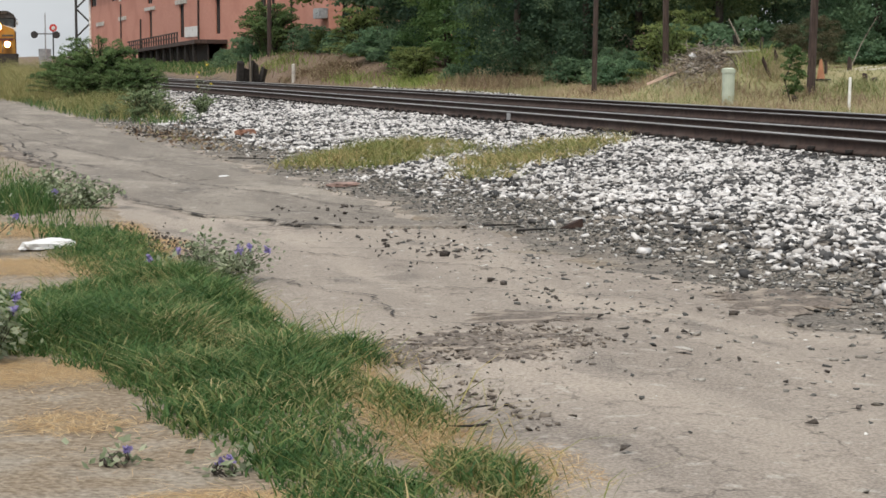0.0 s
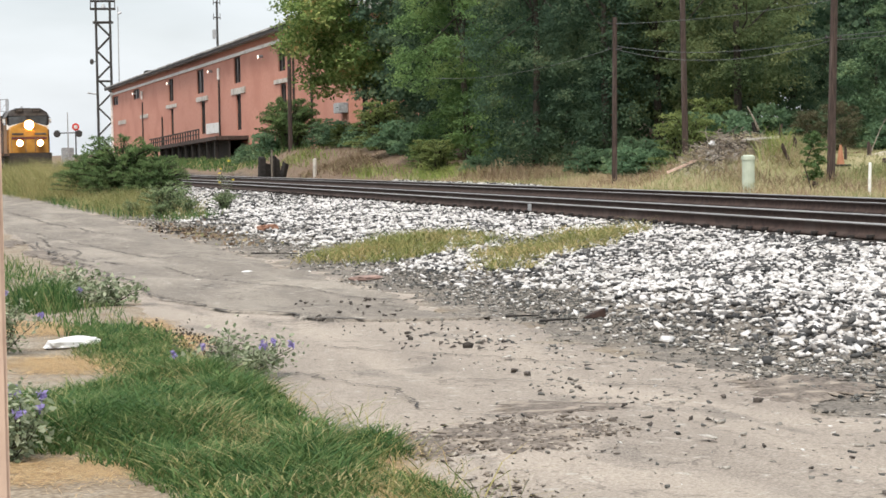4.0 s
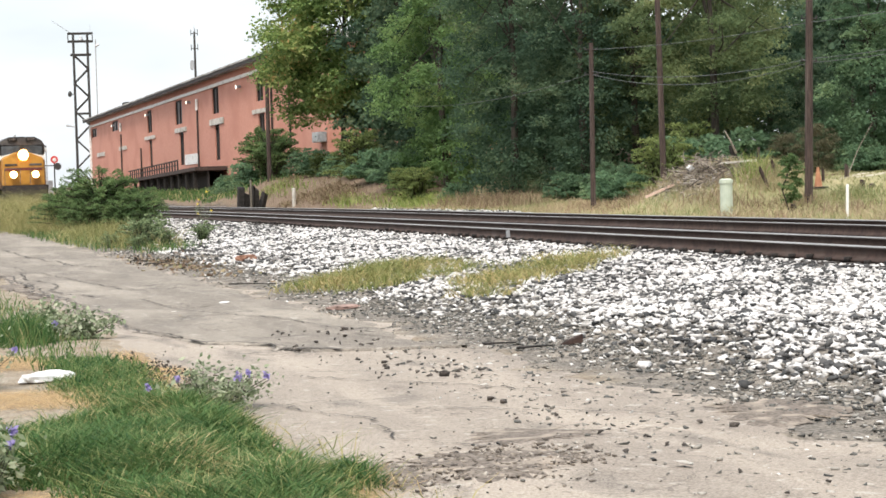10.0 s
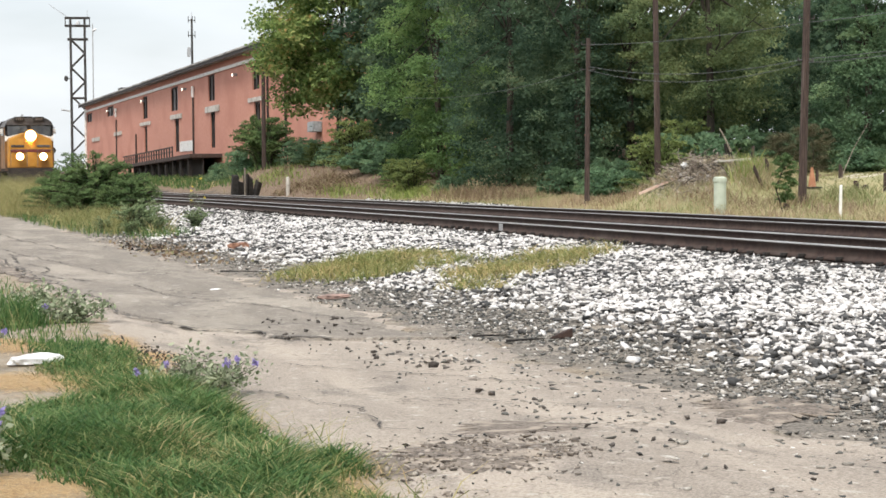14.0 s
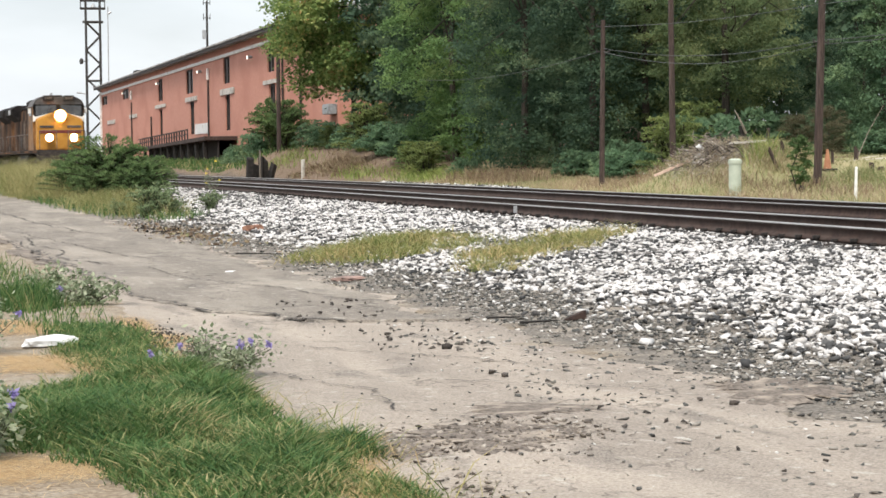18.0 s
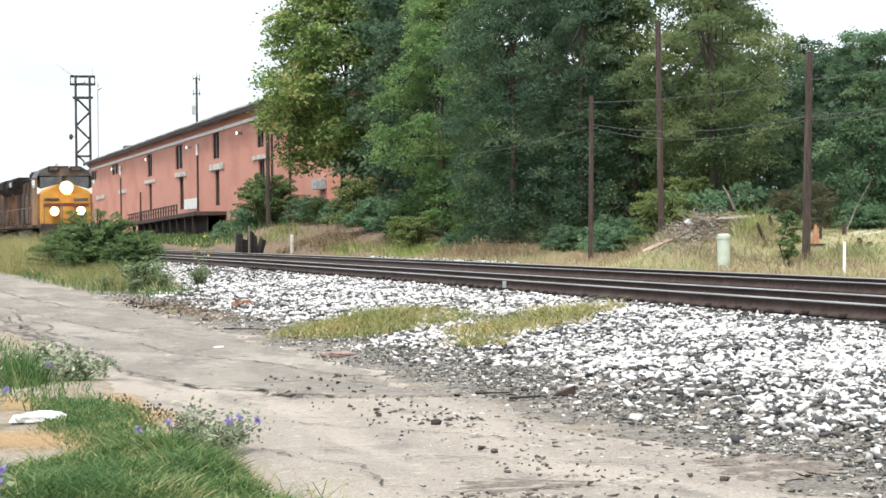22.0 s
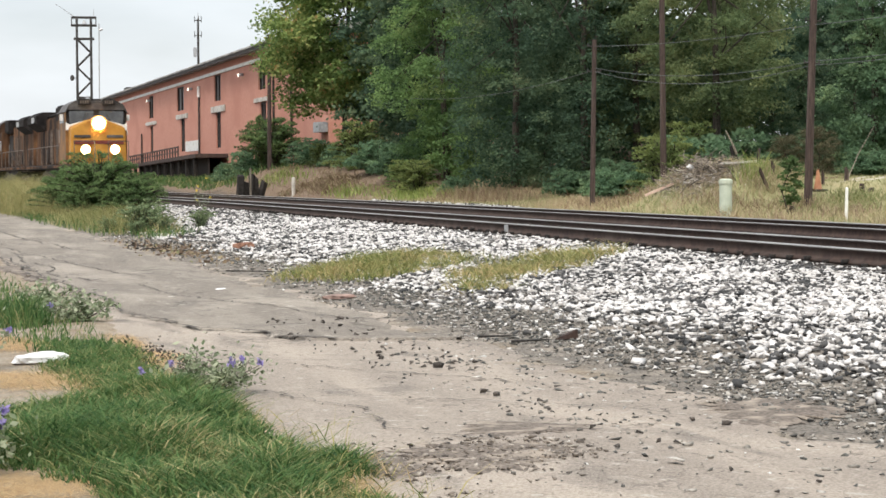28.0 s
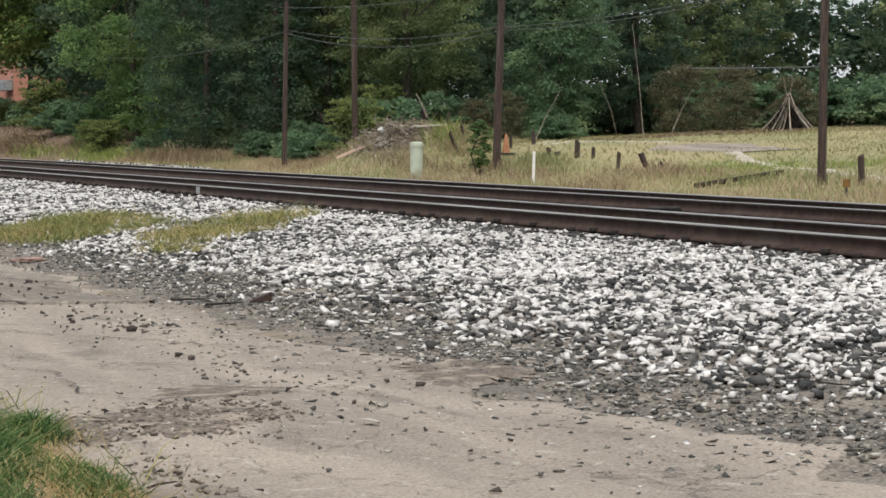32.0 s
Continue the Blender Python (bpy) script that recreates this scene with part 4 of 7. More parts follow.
shrub = feather_bush("shrub", at(21.8, 83), trng, 2.2, 1.5, 60, 9, 0.13, LEAF_SHRUB, "loose dark-green shrub at the foot of the trees", "shrub", "undergrowth shrubs", 0.15, 5)
pale_shrub = feather_bush("shrub", at(23.2, 56.0), trng, 3.2, 1.25, 60, 10, 0.09, LEAF_PALE, "yellow-green shrub at the edge of the woods", "shrub", "undergrowth shrubs", 0.2)
SHRUBS_BY_TRACK = [(shrub, 21.4, 72.5, 80, 0.55), (pale_shrub, 20.9, 76.8, 130, 0.75), (pale_shrub, 21.1, 79.5, 10, 0.7), (shrub, 22.6, 93, 210, 0.9), (shrub, 22.6, 96.5, 140, 1.0), (pale_shrub, 21.9, 91, 40, 1.25), (shrub, 22.0, 87, 0, 1.2), (pale_shrub, 22.4, 101.5, 20, 0.7), (shrub, 23.0, 105, 300, 0.9), (shrub, 24.2, 101, 20, 1.0), (shrub, 23.8, 108, 70, 0.85), (shrub, 22.8, 118, 30, 1.0), (shrub, 22.5, 126, 130, 0.95), (shrub, 22.2, 57.4, 40, 0.8), (pale_shrub, 24.6, 57.6, 310, 0.8), (shrub, 22.6, 62.6, 30, 0.8), (shrub, 25.2, 58.0, 70, 1.25), (shrub, 26.7, 59.0, 190, 1.3), (pale_shrub, 25.9, 60.5, 10, 1.1), (shrub, 23.3, 59.8, 110, 0.95)]
SHRUBS_BY_FIELD = [(shrub, 30.0, 55.6, 50, 0.7), (shrub, 36.4, 57.5, 200, 1.0), (shrub, 39.5, 57.5, 240, 1.4), (shrub, 41.6, 57.5, 40, 1.5), (shrub, 37.6, 58.5, 0, 1.4), (shrub, 41.3, 53.0, 280, 1.2), (pale_shrub, 43.0, 50.0, 340, 1.0), (shrub, 44.2, 47.0, 20, 1.2), (shrub, 46.0, 44.0, 60, 1.2), (shrub, 47.8, 41.2, 110, 1.2), (shrub, 50, 37.5, 170, 1.3), (shrub, 52, 34, 230, 1.3), (shrub, 35.6, 60, 140, 1.5), (shrub, 38.4, 62, 20, 1.7), (shrub, 33.4, 60.5, 250, 1.4), (shrub, 29.0, 59.5, 70, 1.1), (shrub, 43.0, 55.0, 70, 1.4), (shrub, 45.5, 53.0, 10, 1.5), (shrub, 47.5, 50.0, 100, 1.5), (shrub, 49.5, 47.0, 200, 1.5)]
for ob, x, y, rz, s in SHRUBS_BY_TRACK + SHRUBS_BY_FIELD:
    copy_thing(ob, at(x, y, rz, s, -0.1))
bush = feather_bush("bush", at(6.9, 66), trng, 3.25, 1.8, 110, 15, 0.062, LEAF_BUSH, "wide feathery dark-green bush beside the track ballast", "bush", "", 0.35, 9, 0.95, 0.24, 7)
for x, y, rz, s in [(6.0, 67.4, 140, 0.75), (8.0, 65.0, 250, 0.66), (6.25, 64.9, 70, 0.55), (7.35, 64.3, 310, 0.5)]:
    copy_thing(bush, at(x, y, rz, s))
feather_bush("shrub", at(21.75, 112.4), trng, 5.0, 2.15, 110, 13, 0.10, LEAF_BUSH, "tall feathery green shrub in front of the warehouse", "shrub", "undergrowth shrubs", 0.45, 9, 0.9, 0.26, 6)
for x, y, rz, s in [(4.9, 108, 20, 0.4), (5.6, 113, 140, 0.55), (4.6, 104, 260, 0.32), (4.2, 110, 80, 0.5)]:
    copy_thing(pale_shrub, at(x + float(bend(y)), y, rz, s))
copy_thing(shrub, at(20.6, 119.5, 80, 0.85))
copy_thing(shrub, at(21.1, 122, 300, 1.0))
copy_thing(shrub, at(21.6, 115.5, 210, 1.5))
copy_thing(shrub, at(23.4, 109.0, 160, 1.1))
tree("sapling", at(20.95, 42.6), trng, 1.4, 0.36, 3400, 0.055, LEAF_BUSH, "small green sapling beside a utility pole", "sapling", low=0.2, nclump=18, trunk=0.02, lobe=0.42)
weed = feather_bush("roadside_weed", at(5.85, 46.5), trng, 1.2, 0.62, 26, 10, 0.05, LEAF_WEED, "leafy grey-green weed at the lane's edge", "weed", "roadside weeds", 0.5, 7, 0.85, 0.26, 3)
for x, y, rz, s in [(6.2, 47.8, 60, 0.95), (7.45, 47.5, 120, 0.62), (5.3, 48.5, 200, 0.5), (6.25, 45.6, 300, 0.6), (5.6, 45.4, 30, 0.5), (0.45, 14.6, 40, 0.35)]:
    copy_thing(weed, at(x, y, rz, s))


def far_woods():
    rng = np.random.default_rng(31)
    P, Q = [], []
    for k in range(330):
        f = (k % 230) / 230
        x = np.interp(f, [0, 0.3, 0.75, 1], [40, 58, 66, 60]) + 6 * rng.random()
        y = np.interp(f, [0, 0.3, 0.75, 1], [105, 80, 45, 12]) + 6 * rng.random()
        if k >= 230:
            f = (k - 230) / 100
            x, y = 25.6 + 13 * f + 1.5 * rng.random(), 98 - 28 * f + 2 * rng.random()
        h = 1 + 5.5 * rng.random() + ((3 - 3.5 * f) * rng.random() if k >= 230 else 0)
        p, q = spray_points(rng, 220, np.array([x, y, float(land(x, y)) + h * 0.75]), 2.6, 1.0)
        P.append(p)
        Q.append(q)
    ob = new("far_woods", leaf_mesh("far_woods", rng, np.concatenate(P), np.concatenate(Q), 0.42, LEAF_OAK))
    tagged(ob, "dark continuous woodland behind the field and trees", "woods", kind="stuff")


far_woods()


# ---- warehouse: s runs along the wall, u away from the tracks ----
def warehouse():
    m = pose(24.8, 110.5, 0.6, 0, 0, 0.3)
    w = empty("brick_warehouse", m, "long painted red brick warehouse with tall dark openings and flat roof", "warehouse")
    length, high, wall = 128.4, 9.35, 0.45
    holes = [(36.6, 39.6, 6.6, 8.62), (55.0, 59.0, 6.47, 8.52), (73.9, 77.1, 6.36, 8.48), (19.0, 21.5, 6.7, 8.5), (100.4, 106.0, 7.45, 8.52), (121.3, 126.8, 7.4, 8.42),
             (36.7, 38.8, 3.0, 5.75), (54.6, 57.0, 2.95, 5.75), (74.2, 76.3, 3.1, 5.62), (18.8, 21.0, 3.2, 5.85)]
    bm = bmesh.new()
    ss = sorted({0.0, length, *[v for h in holes for v in h[:2]]})
    zs = sorted({-0.6, high, *[v for h in holes for v in h[2:]]})
    for a, b in zip(ss, ss[1:]):
        z0 = None
        for c, d in zip(zs, zs[1:]):
            hole = any(h[0] <= a and b <= h[1] and h[2] <= c and d <= h[3] for h in holes)
            if not hole and z0 is None:
                z0 = c
            if (hole or d == high) and z0 is not None:
                top = c if hole else d
                box(bm, 0, wall, a, b, z0, top)
                z0 = None
    part("front_wall", bm, BRICK, w, "faded red painted brick wall")
    part("end_wall", boxbm(wall, 24, 0, wall, -0.6, high), BRICK, w)
    part("end_wall", boxbm(wall, 24, length - wall, length, -0.6, high), BRICK, w)
    part("rear_wall", boxbm(24 - wall, 24, wall, length - wall, -0.6, high), BRICK, w)
    part("inner_floor", boxbm(wall, 23.5, wall, length - wall, 5.9, 6.2), BLACKVOID, w)
    part("roof", box(boxbm(-0.7, 24.6, -0.7, length + 0.7, high, high + 0.22), 0.2, 23.6, 0.2, length - 0.2, high + 0.22, high + 0.5, 0.05), ROOFING, w, "pale grey flat roof")
    part("roof_edge", boxbm(-0.84, -0.71, -0.8, length + 0.8, high + 0.16, high + 0.3, 0.02), ROOFING, w, "pale grey roof edge strip")
    part("fascia", boxbm(-0.78, -0.7, -0.75, length + 0.75, high - 0.1, high + 0.155), EAVE, w, "dark brown fascia board")
    part("soffit_band", boxbm(-0.12, -0.004, 0, length, high - 0.72, high - 0.48), WHITEPAINT, w, "pale cornice under the eave")
    for k, (a, b, c, d) in enumerate(holes):
        win = part("window" if k < 6 else "freight_door", boxbm(0.2, 0.28, a, b, c, d), WINDOWDARK, w, "dark weathered shutter")
        bm = boxbm(0.1, 0.2, a, a + 0.14, c, d)
        box(bm, 0.1, 0.2, b - 0.14, b, c, d)
        box(bm, 0.1, 0.2, (a + b) / 2 - 0.06, (a + b) / 2 + 0.06, c, d)
        box(bm, 0.1, 0.2, a + 0.14, b - 0.14, d - 0.14, d)
        part("window_frame", bm, EAVE, win)
    for a, b, c, d in [(34.5, 40.7, 5.72, 6.2), (52.7, 59.0, 5.74, 6.14), (71.7, 78.8, 5.7, 6.03), (17.8, 22.8, 5.86, 6.16), (93.3, 99.6, 5.2, 5.6), (113.4, 121.0, 4.97, 5.42)]:
        part("lintel", boxbm(-0.1, -0.004, a, b, c, d, 0.02), CONCRETE, w, "pale painted lintel block")
    part("sign_panel", boxbm(-0.06, -0.004, 46.6, 54.0, 2.9, 3.76), WHITEPAINT, w, "blank white painted wall panel")
    for s, z0, z1 in [(97.2, 1.0, 6.9), (46.3, 1.0, 7.25), (15.7, 1.0, 8.5), (10.0, 1.0, 8.5), (81.5, 1.0, 5)]:
        bm = bmesh.new()
        rod(bm, (-0.12, s, z0), (-0.12, s, z1), 0.075, 0.075, 8)
        part("downpipe", bm, EAVE, w, "brown rainwater pipe")
    for s in (97.2, 46.2):
        bm = bmesh.new()
        rod(bm, (-0.13, s + 0.1, 7.2), (-0.13, s + 0.1, 8.1), 0.12, 0.12, 8)
        part("downpipe_head", bm, WHITEPAINT, w, "white pipe head")
    bm = bmesh.new()
    rod(bm, (-0.12, length - 1.2, -0.3), (-0.12, length - 1.2, 9.0), 0.16, 0.16, 8)
    part("corner_pipe", bm, WHITEPAINT, w, "white corner pipe")
    for s in (103.5, 75.8, 50.4, 27.2):
        lamp = part("wall_lamp", boxbm(-0.35, -0.004, s - 0.14, s + 0.14, 7.95, 8.15, 0.03), GALV, w)
        bm = bmesh.new()
        disc(bm, (-0.36, s, 8.02), 0.13, "X", 0.04, 12)
        part("lens", bm, REDLAMP, lamp)
    part("rooftop_unit", boxbm(1.6, 5.0, 87, 101, high + 0.3, high + 1.2, 0.25), WHITEPAINT, w, "low pale rooftop ventilation hood")
    part("rooftop_unit_small", boxbm(0.9, 2.0, 101.4, 103.6, high + 0.3, high + 1.15, 0.05), DARKMETAL, w)
    for s in (81.5, 62.8):
        bm = bmesh.new()
        rod(bm, (0.8, s, high + 0.2), (0.8, s, high + 0.6), 0.16, 0.16, 10)
        rod(bm, (0.8, s, high + 0.6), (0.8, s, high + 0.85), 0.34, 0.25, 10)
        part("roof_vent", bm, GALV, w, "round roof vent")
    bm = boxbm(-0.55, -0.004, 0.2, 1.8, 3.35, 3.95, 0.03)
    part("meter_box", bm, GALV, w, "pale blue-grey metal cabinet")
    return w


warehouse()


def loading_dock():
    d = empty("loading_dock", pose(22.1, 153.0, 0.32, -0.83, 0, 0.3), "raised loading dock of dark timber with a railing", "loading dock")
    part("deck", boxbm(0, 2.6, -9, 31, 2.35, 2.65, 0.02), POLEWOOD, d, "dark plank deck")
    for k in range(-2, 8):
        part("post", boxbm(0.1, 0.4, k * 3.9 + 0.1, k * 3.9 + 0.4, -0.6, 2.35), BLACKVOID, d)
    # near-black sheet added to paint the shaded void below the deck
    part("cross_wall", boxbm(1.0, 1.1, -8.8, 30.6, -0.6, 2.34), BLACKVOID, d, "dark sheet standing in for the shade under the deck")
    part("top_rail", boxbm(0.05, 0.13, 0, 31, 3.36, 3.46), EAVE, d, "brown handrail")
    part("mid_rail", boxbm(0.05, 0.13, 0, 31, 3.0, 3.08), EAVE, d)
    for k in range(21):
        part("baluster", boxbm(0.045, 0.135, k * 1.48 + 0.02, k * 1.48 + 0.2, 2.65, 3.47), EAVE, d)
    return d


loading_dock()


# ---- tower, mast, signals far off ----
def lattice_tower():
    t = empty("lattice_tower", pose(33.0, 338, 3.0, 0, 0, -5.6), "dark steel lattice radio tower with a railed top", "tower")
    h, r = 25.7, 1.19
    for sx in (-1, 1):
        for sy in (-1, 1):
            part("leg", rod(bmesh.new(), (sx * r, sy * r, -1), (sx * r, sy * r, h), 0.23, 0.2, 8), DARKMETAL, t)
    top, n = 22.05, 9
    for k in range(n):
        a, b = top - 2.42 * k, top - 2.42 * (k + 1)
        f = 1 if k % 2 else -1
        for sy in (-1, 1):
            part("brace", rod(bmesh.new(), (f * r, sy * r, a), (-f * r, sy * r, b), 0.15, 0.15, 6), DARKMETAL, t)
    for z, w in ((top, 0.55), (12.0, 0.0)):
        bm = bmesh.new()
        for p, q in (((-r - w, -r, z), (r + w, -r, z)), ((-r - w, r, z), (r + w, r, z)), ((-r, -r, z), (-r, r, z)), ((r, -r, z), (r, r, z))):
            rod(bm, p, q, 0.16, 0.16, 6)
        part("ring_beam", bm, DARKMETAL, t)
    bm = bmesh.new()
    g = 2.05
    for z, thick in ((h - 1.35, 0.13), (h, 0.12)):
        for p, q in (((-g, -r, z), (g, -r, z)), ((-g, r, z), (g, r, z)), ((-g, -r, z), (-g, r, z)), ((g, -r, z), (g, r, z))):
            rod(bm, p, q, thick, thick, 5)
    for sx in (-1, 1):
        for sy in (-1, 1):
            rod(bm, (sx * g, sy * r, h - 1.35), (sx * g, sy * r, h), 0.08, 0.08, 5)
    part("top_railing", bm, DARKMETAL, t)
    part("top_lamp", rod(bmesh.new(), (0.1, 0, h - 1.2), (0.1, 0, h - 0.5), 0.5, 0.15, 8), GALV, t, "grey lamp hood on the platform")
    bm = bmesh.new()
    rod(bm, (2.45, -r, 2), (2.55, -r, h - 1.1), 0.13, 0.1, 6)
    rod(bm, (2.55, -r, h - 2.3), (3.1, -r, h - 2.0), 0.2, 0.2, 6)
    part("side_conduit", bm, GALV, t, "thin grey mast beside the tower")
    part("slanted_antenna", rod(bmesh.new(), (-r - 0.2, 0, h), (-r - 3.6, 0, h + 2.3), 0.07, 0.04, 5), GALV, t)
    part("antenna", rod(bmesh.new(), (r + 0.5, 0, h), (r + 0.5, 0, h + 1.4), 0.05, 0.03, 5), GALV, t)
    bm = bmesh.new()
    vs = bmesh.ops.create_uvsphere(bm, u_segments=12, v_segments=8, radius=0.5)["verts"]
    bmesh.ops.transform(bm, verts=vs, matrix=pose(-r - 0.85, -r, 15.3) @ Matrix.Diagonal((0.7, 0.5, 1.05, 1)))
    rod(bm, (-r, -r, 15.3), (-r - 0.7, -r, 15.3), 0.07, 0.07, 6)
    part("dish", bm, DARKMETAL, t, "dark drum antenna")
    part("lamp_arm", rod(bmesh.new(), (-r, -r, 9.7), (-r - 1.7, -r, 10.0), 0.1, 0.2, 6), GALV, t)
    return t


lattice_tower()


def antenna_mast():
    t = empty("antenna_mast", pose(38.4, 246.5, 2.5), "slim dark antenna mast behind the warehouse roof", "mast")
    part("pole", rod(bmesh.new(), (0, 0, 0), (0, 0, 18.9), 0.2, 0.13, 8), DARKMETAL, t)
    for z in (18.7, 16.8):
        bm = bmesh.new()
        rod(bm, (-0.42, 0, z), (0.42, 0, z), 0.06, 0.06, 6)
        for s in (-0.42, 0.1, 0.42):
            rod(bm, (s, 0.1, z - 0.25), (s, 0.1, z + 0.55), 0.05, 0.04, 6)
        part("crossarm", bm, DARKMETAL, t)
    part("panel_antenna", boxbm(-0.62, -0.2, -0.2, 0.2, 14.1, 15.3, 0.08), GALV, t)
    part("tip", rod(bmesh.new(), (0, 0, 18.9), (0, 0, 19.7), 0.06, 0.03, 5), GALV, t)


antenna_mast()


def round_sign():
    t = empty("round_rail_sign", pose(14.46, 175.4, float(land(14.46, 175.4)), 0, 0, 4), "round white sign with a red rim on a post", "sign")
    part("post", rod(bmesh.new(), (0, 0, 0), (0, 0, 3.9), 0.06, 0.06, 8), DARKMETAL, t)
    part("red_disc", disc(bmesh.new(), (0, -0.08, 4.15), 0.33, "Y", 0.05, 24), REDPAINT, t, "red disc")
    part("white_centre", disc(bmesh.new(), (0, -0.12, 4.15), 0.17, "Y", 0.03, 20), WHITEPAINT, t, "white centre")


round_sign()


def crossing_signal():
    t = empty("crossing_signal", pose(18.0, 229, float(land(18.0, 229))), "far level-crossing signal with dark lamp heads", "signal")
    part("mast", rod(bmesh.new(), (0, 0, 0), (0, 0, 6.0), 0.09, 0.06, 8), GALV, t)
    part("crossarm", rod(bmesh.new(), (-1.3, 0, 3.6), (1.3, 0, 3.6), 0.07, 0.07, 6), DARKMETAL, t)
    for s in (-1, 1):
        part("lamp_head", rod(bmesh.new(), (s * 1.25, -0.15, 3.5), (s * 1.25, 0.2, 3.5), 0.42, 0.3, 12), DARKMETAL, t)
    part("control_cabinet", boxbm(-0.7, 0.7, 0.5, 1.4, 0, 1.9, 0.05), GALV, t, "grey equipment cabinet")


crossing_signal()


def signal_gantry():
    t = empty("signal_gantry", pose(13.0, 262, float(land(13.0, 262))), "grey lattice signal bridge over the tracks", "signal gantry")
    for x in (-0.2, -22):
        part("column", boxbm(x - 0.18, x + 0.18, -0.18, 0.18, 0, 9.2), GALV, t)
    for z in (7.55, 9.1):
        part("chord", boxbm(-22, 0, -0.09, 0.09, z - 0.06, z + 0.06), GALV, t)
    for k in range(22):
        x = -k * 1.0
        part("lattice_bar", rod(bmesh.new(), (x, 0, 7.6 if k % 2 else 9.05), (x - 1.0, 0, 9.05 if k % 2 else 7.6), 0.03, 0.03, 5), GALV, t)
        part("lattice_post", boxbm(x - 0.03, x + 0.03, -0.03, 0.03, 7.55, 10.2 if x < -2.5 else 9.1), GALV, t)
    part("walkway", boxbm(-22, 0, -0.7, -0.1, 7.5, 7.55), GALV, t)
    part("signal_head", boxbm(-4.75, -4.4, -0.6, -0.2, 7.9, 9.0, 0.05), DARKMETAL, t, "dark signal head")
    part("railing", boxbm(-22, -2.8, -0.04, 0.04, 10.15, 10.23), GALV, t)
    return t


signal_gantry()


# ---- poles and wires ----
def utility_pole(x, y, top, lean, r, label, arms=()):
    z = float(land(x, y))
    t = empty("utility_pole", pose(x, y, z, 0, lean, 0), label, "utility pole", "old line poles")
    part("shaft", rod(bmesh.new(), (0, 0, -0.3), (0, 0, top - z), r, r * 0.8, 12), POLEWOOD, t)
    for a in arms:
        part("pin", rod(bmesh.new(), (-0.22, 0, a - z), (0.22, 0, a - z), 0.02, 0.02, 6), DARKMETAL, t)
        for s in (-1, 1):
            part("insulator", rod(bmesh.new(), (s * 0.2, 0, a - z), (s * 0.2, 0, a - z + 0.08), 0.024, 0.016, 8), DARKMETAL, t)
    return t


utility_pole(22.11, 44.09, 5.8, 1.6, 0.108, "dark weathered timber line pole in tall dry grass", (5.2, 4.15))
utility_pole(20.45, 55.0, 5.45, 0.8, 0.085, "slim dark timber line pole in front of the trees", (5.25, 4.5))
utility_pole(20.9, 108.5, 9.4, 0.3, 0.13, "dark timber pole beside the shrubs at the warehouse", ())
utility_pole(22.8, 55.1, 7.75, -0.6, 0.1, "slim brown pole rising out of the trees", ())
utility_pole(21.68, 29.75, 6.4, 0.2, 0.086, "brown timber line pole at the field's edge", (5.4, 4.6))


def wire(p, q, sag, r=0.008):
    bm = bmesh.new()
    p, q = Vector(p), Vector(q)
    side = (q - p).cross(Vector((0, 0, 1))).normalized()
    rings = []
    for k in range(15):
        f = k / 14
        c = p.lerp(q, f) - Vector((0, 0, 4 * sag * f * (1 - f)))
        rings.append([bm.verts.new(c + (side * math.cos(1.5708 * i) + Vector((0, 0, 1)) * math.sin(1.5708 * i)) * r) for i in range(4)])
    for a, b in zip(rings, rings[1:]):
        for i in range(4):
            bm.faces.new((a[i], a[(i + 1) % 4], b[(i + 1) % 4], b[i]))
    bm.faces.new(rings[0])
    bm.faces.new(rings[-1][::-1])
    ob = part("overhead_wire", bm, WIRE)
    tagged(ob, "grey sagging overhead wire between line poles", "wire", "line wires")


for a, b, sag in ((5.25, 5.1, 0.12), (4.6, 4.2, 0.3), (4.5, 4.1, 0.42)):
    wire((20.5, 55.0, a), (22.2, 44.1, b), sag)
for a, b in ((5.1, 5.3), (4.2, 4.5), (4.1, 4.4)):
    wire((22.25, 44.0, a), (21.7, 29.85, b), 0.2)
    wire((21.7, 29.65, b), (21.2, 14, b), 0.25)
wire((33.8, 54.3, 3.66), (38.4, 51.2, 3.74), 0.02, 0.02)
wire((20.4, 55.1, 4.5), (21.0, 78, 4.6), 0.3)


# ---- things on the far verge ----
def pedestal():
    t = empty("cable_pedestal", pose(19.29, 42.77, float(land(19.29, 42.77))), "pale green round cable pedestal on the far verge", "cable pedestal")
    bm = bmesh.new()
    rod(bm, (0, 0, -0.1), (0, 0, 0.9), 0.15, 0.15, 20)
    part("body", bm, GREENPIPE, t)
    bm = bmesh.new()
    rod(bm, (0, 0, 0.88), (0, 0, 0.97), 0.168, 0.168, 20)
    rod(bm, (0, 0, 0.97), (0, 0, 1.0), 0.15, 0.10, 20)
    part("cap", bm, GREENPIPE, t)
    part("base_flange", rod(bmesh.new(), (0, 0, -0.02), (0, 0, 0.05), 0.2, 0.18, 20), GREENPIPE, t)
    part("latch", boxbm(0.14, 0.2, -0.03, 0.03, 0.12, 0.24, 0.01), DARKMETAL, t)


pedestal()


def marker(x, y, h, r, material, label, lean=0.0, cat="marker post"):
    z = float(land(x, y))
    bm = bmesh.new()
    rod(bm, (0, 0, -0.15), (0, 0, h), r, r * 0.95, 8)
    rod(bm, (0, 0, h), (0, 0, h + r * 0.5), r * 0.95, r * 0.4, 8)
    ob = part("marker_post", bm, material)
    ob.matrix_basis = pose(x, y, z, 0, lean, 0)
    return tagged(ob, label, cat)


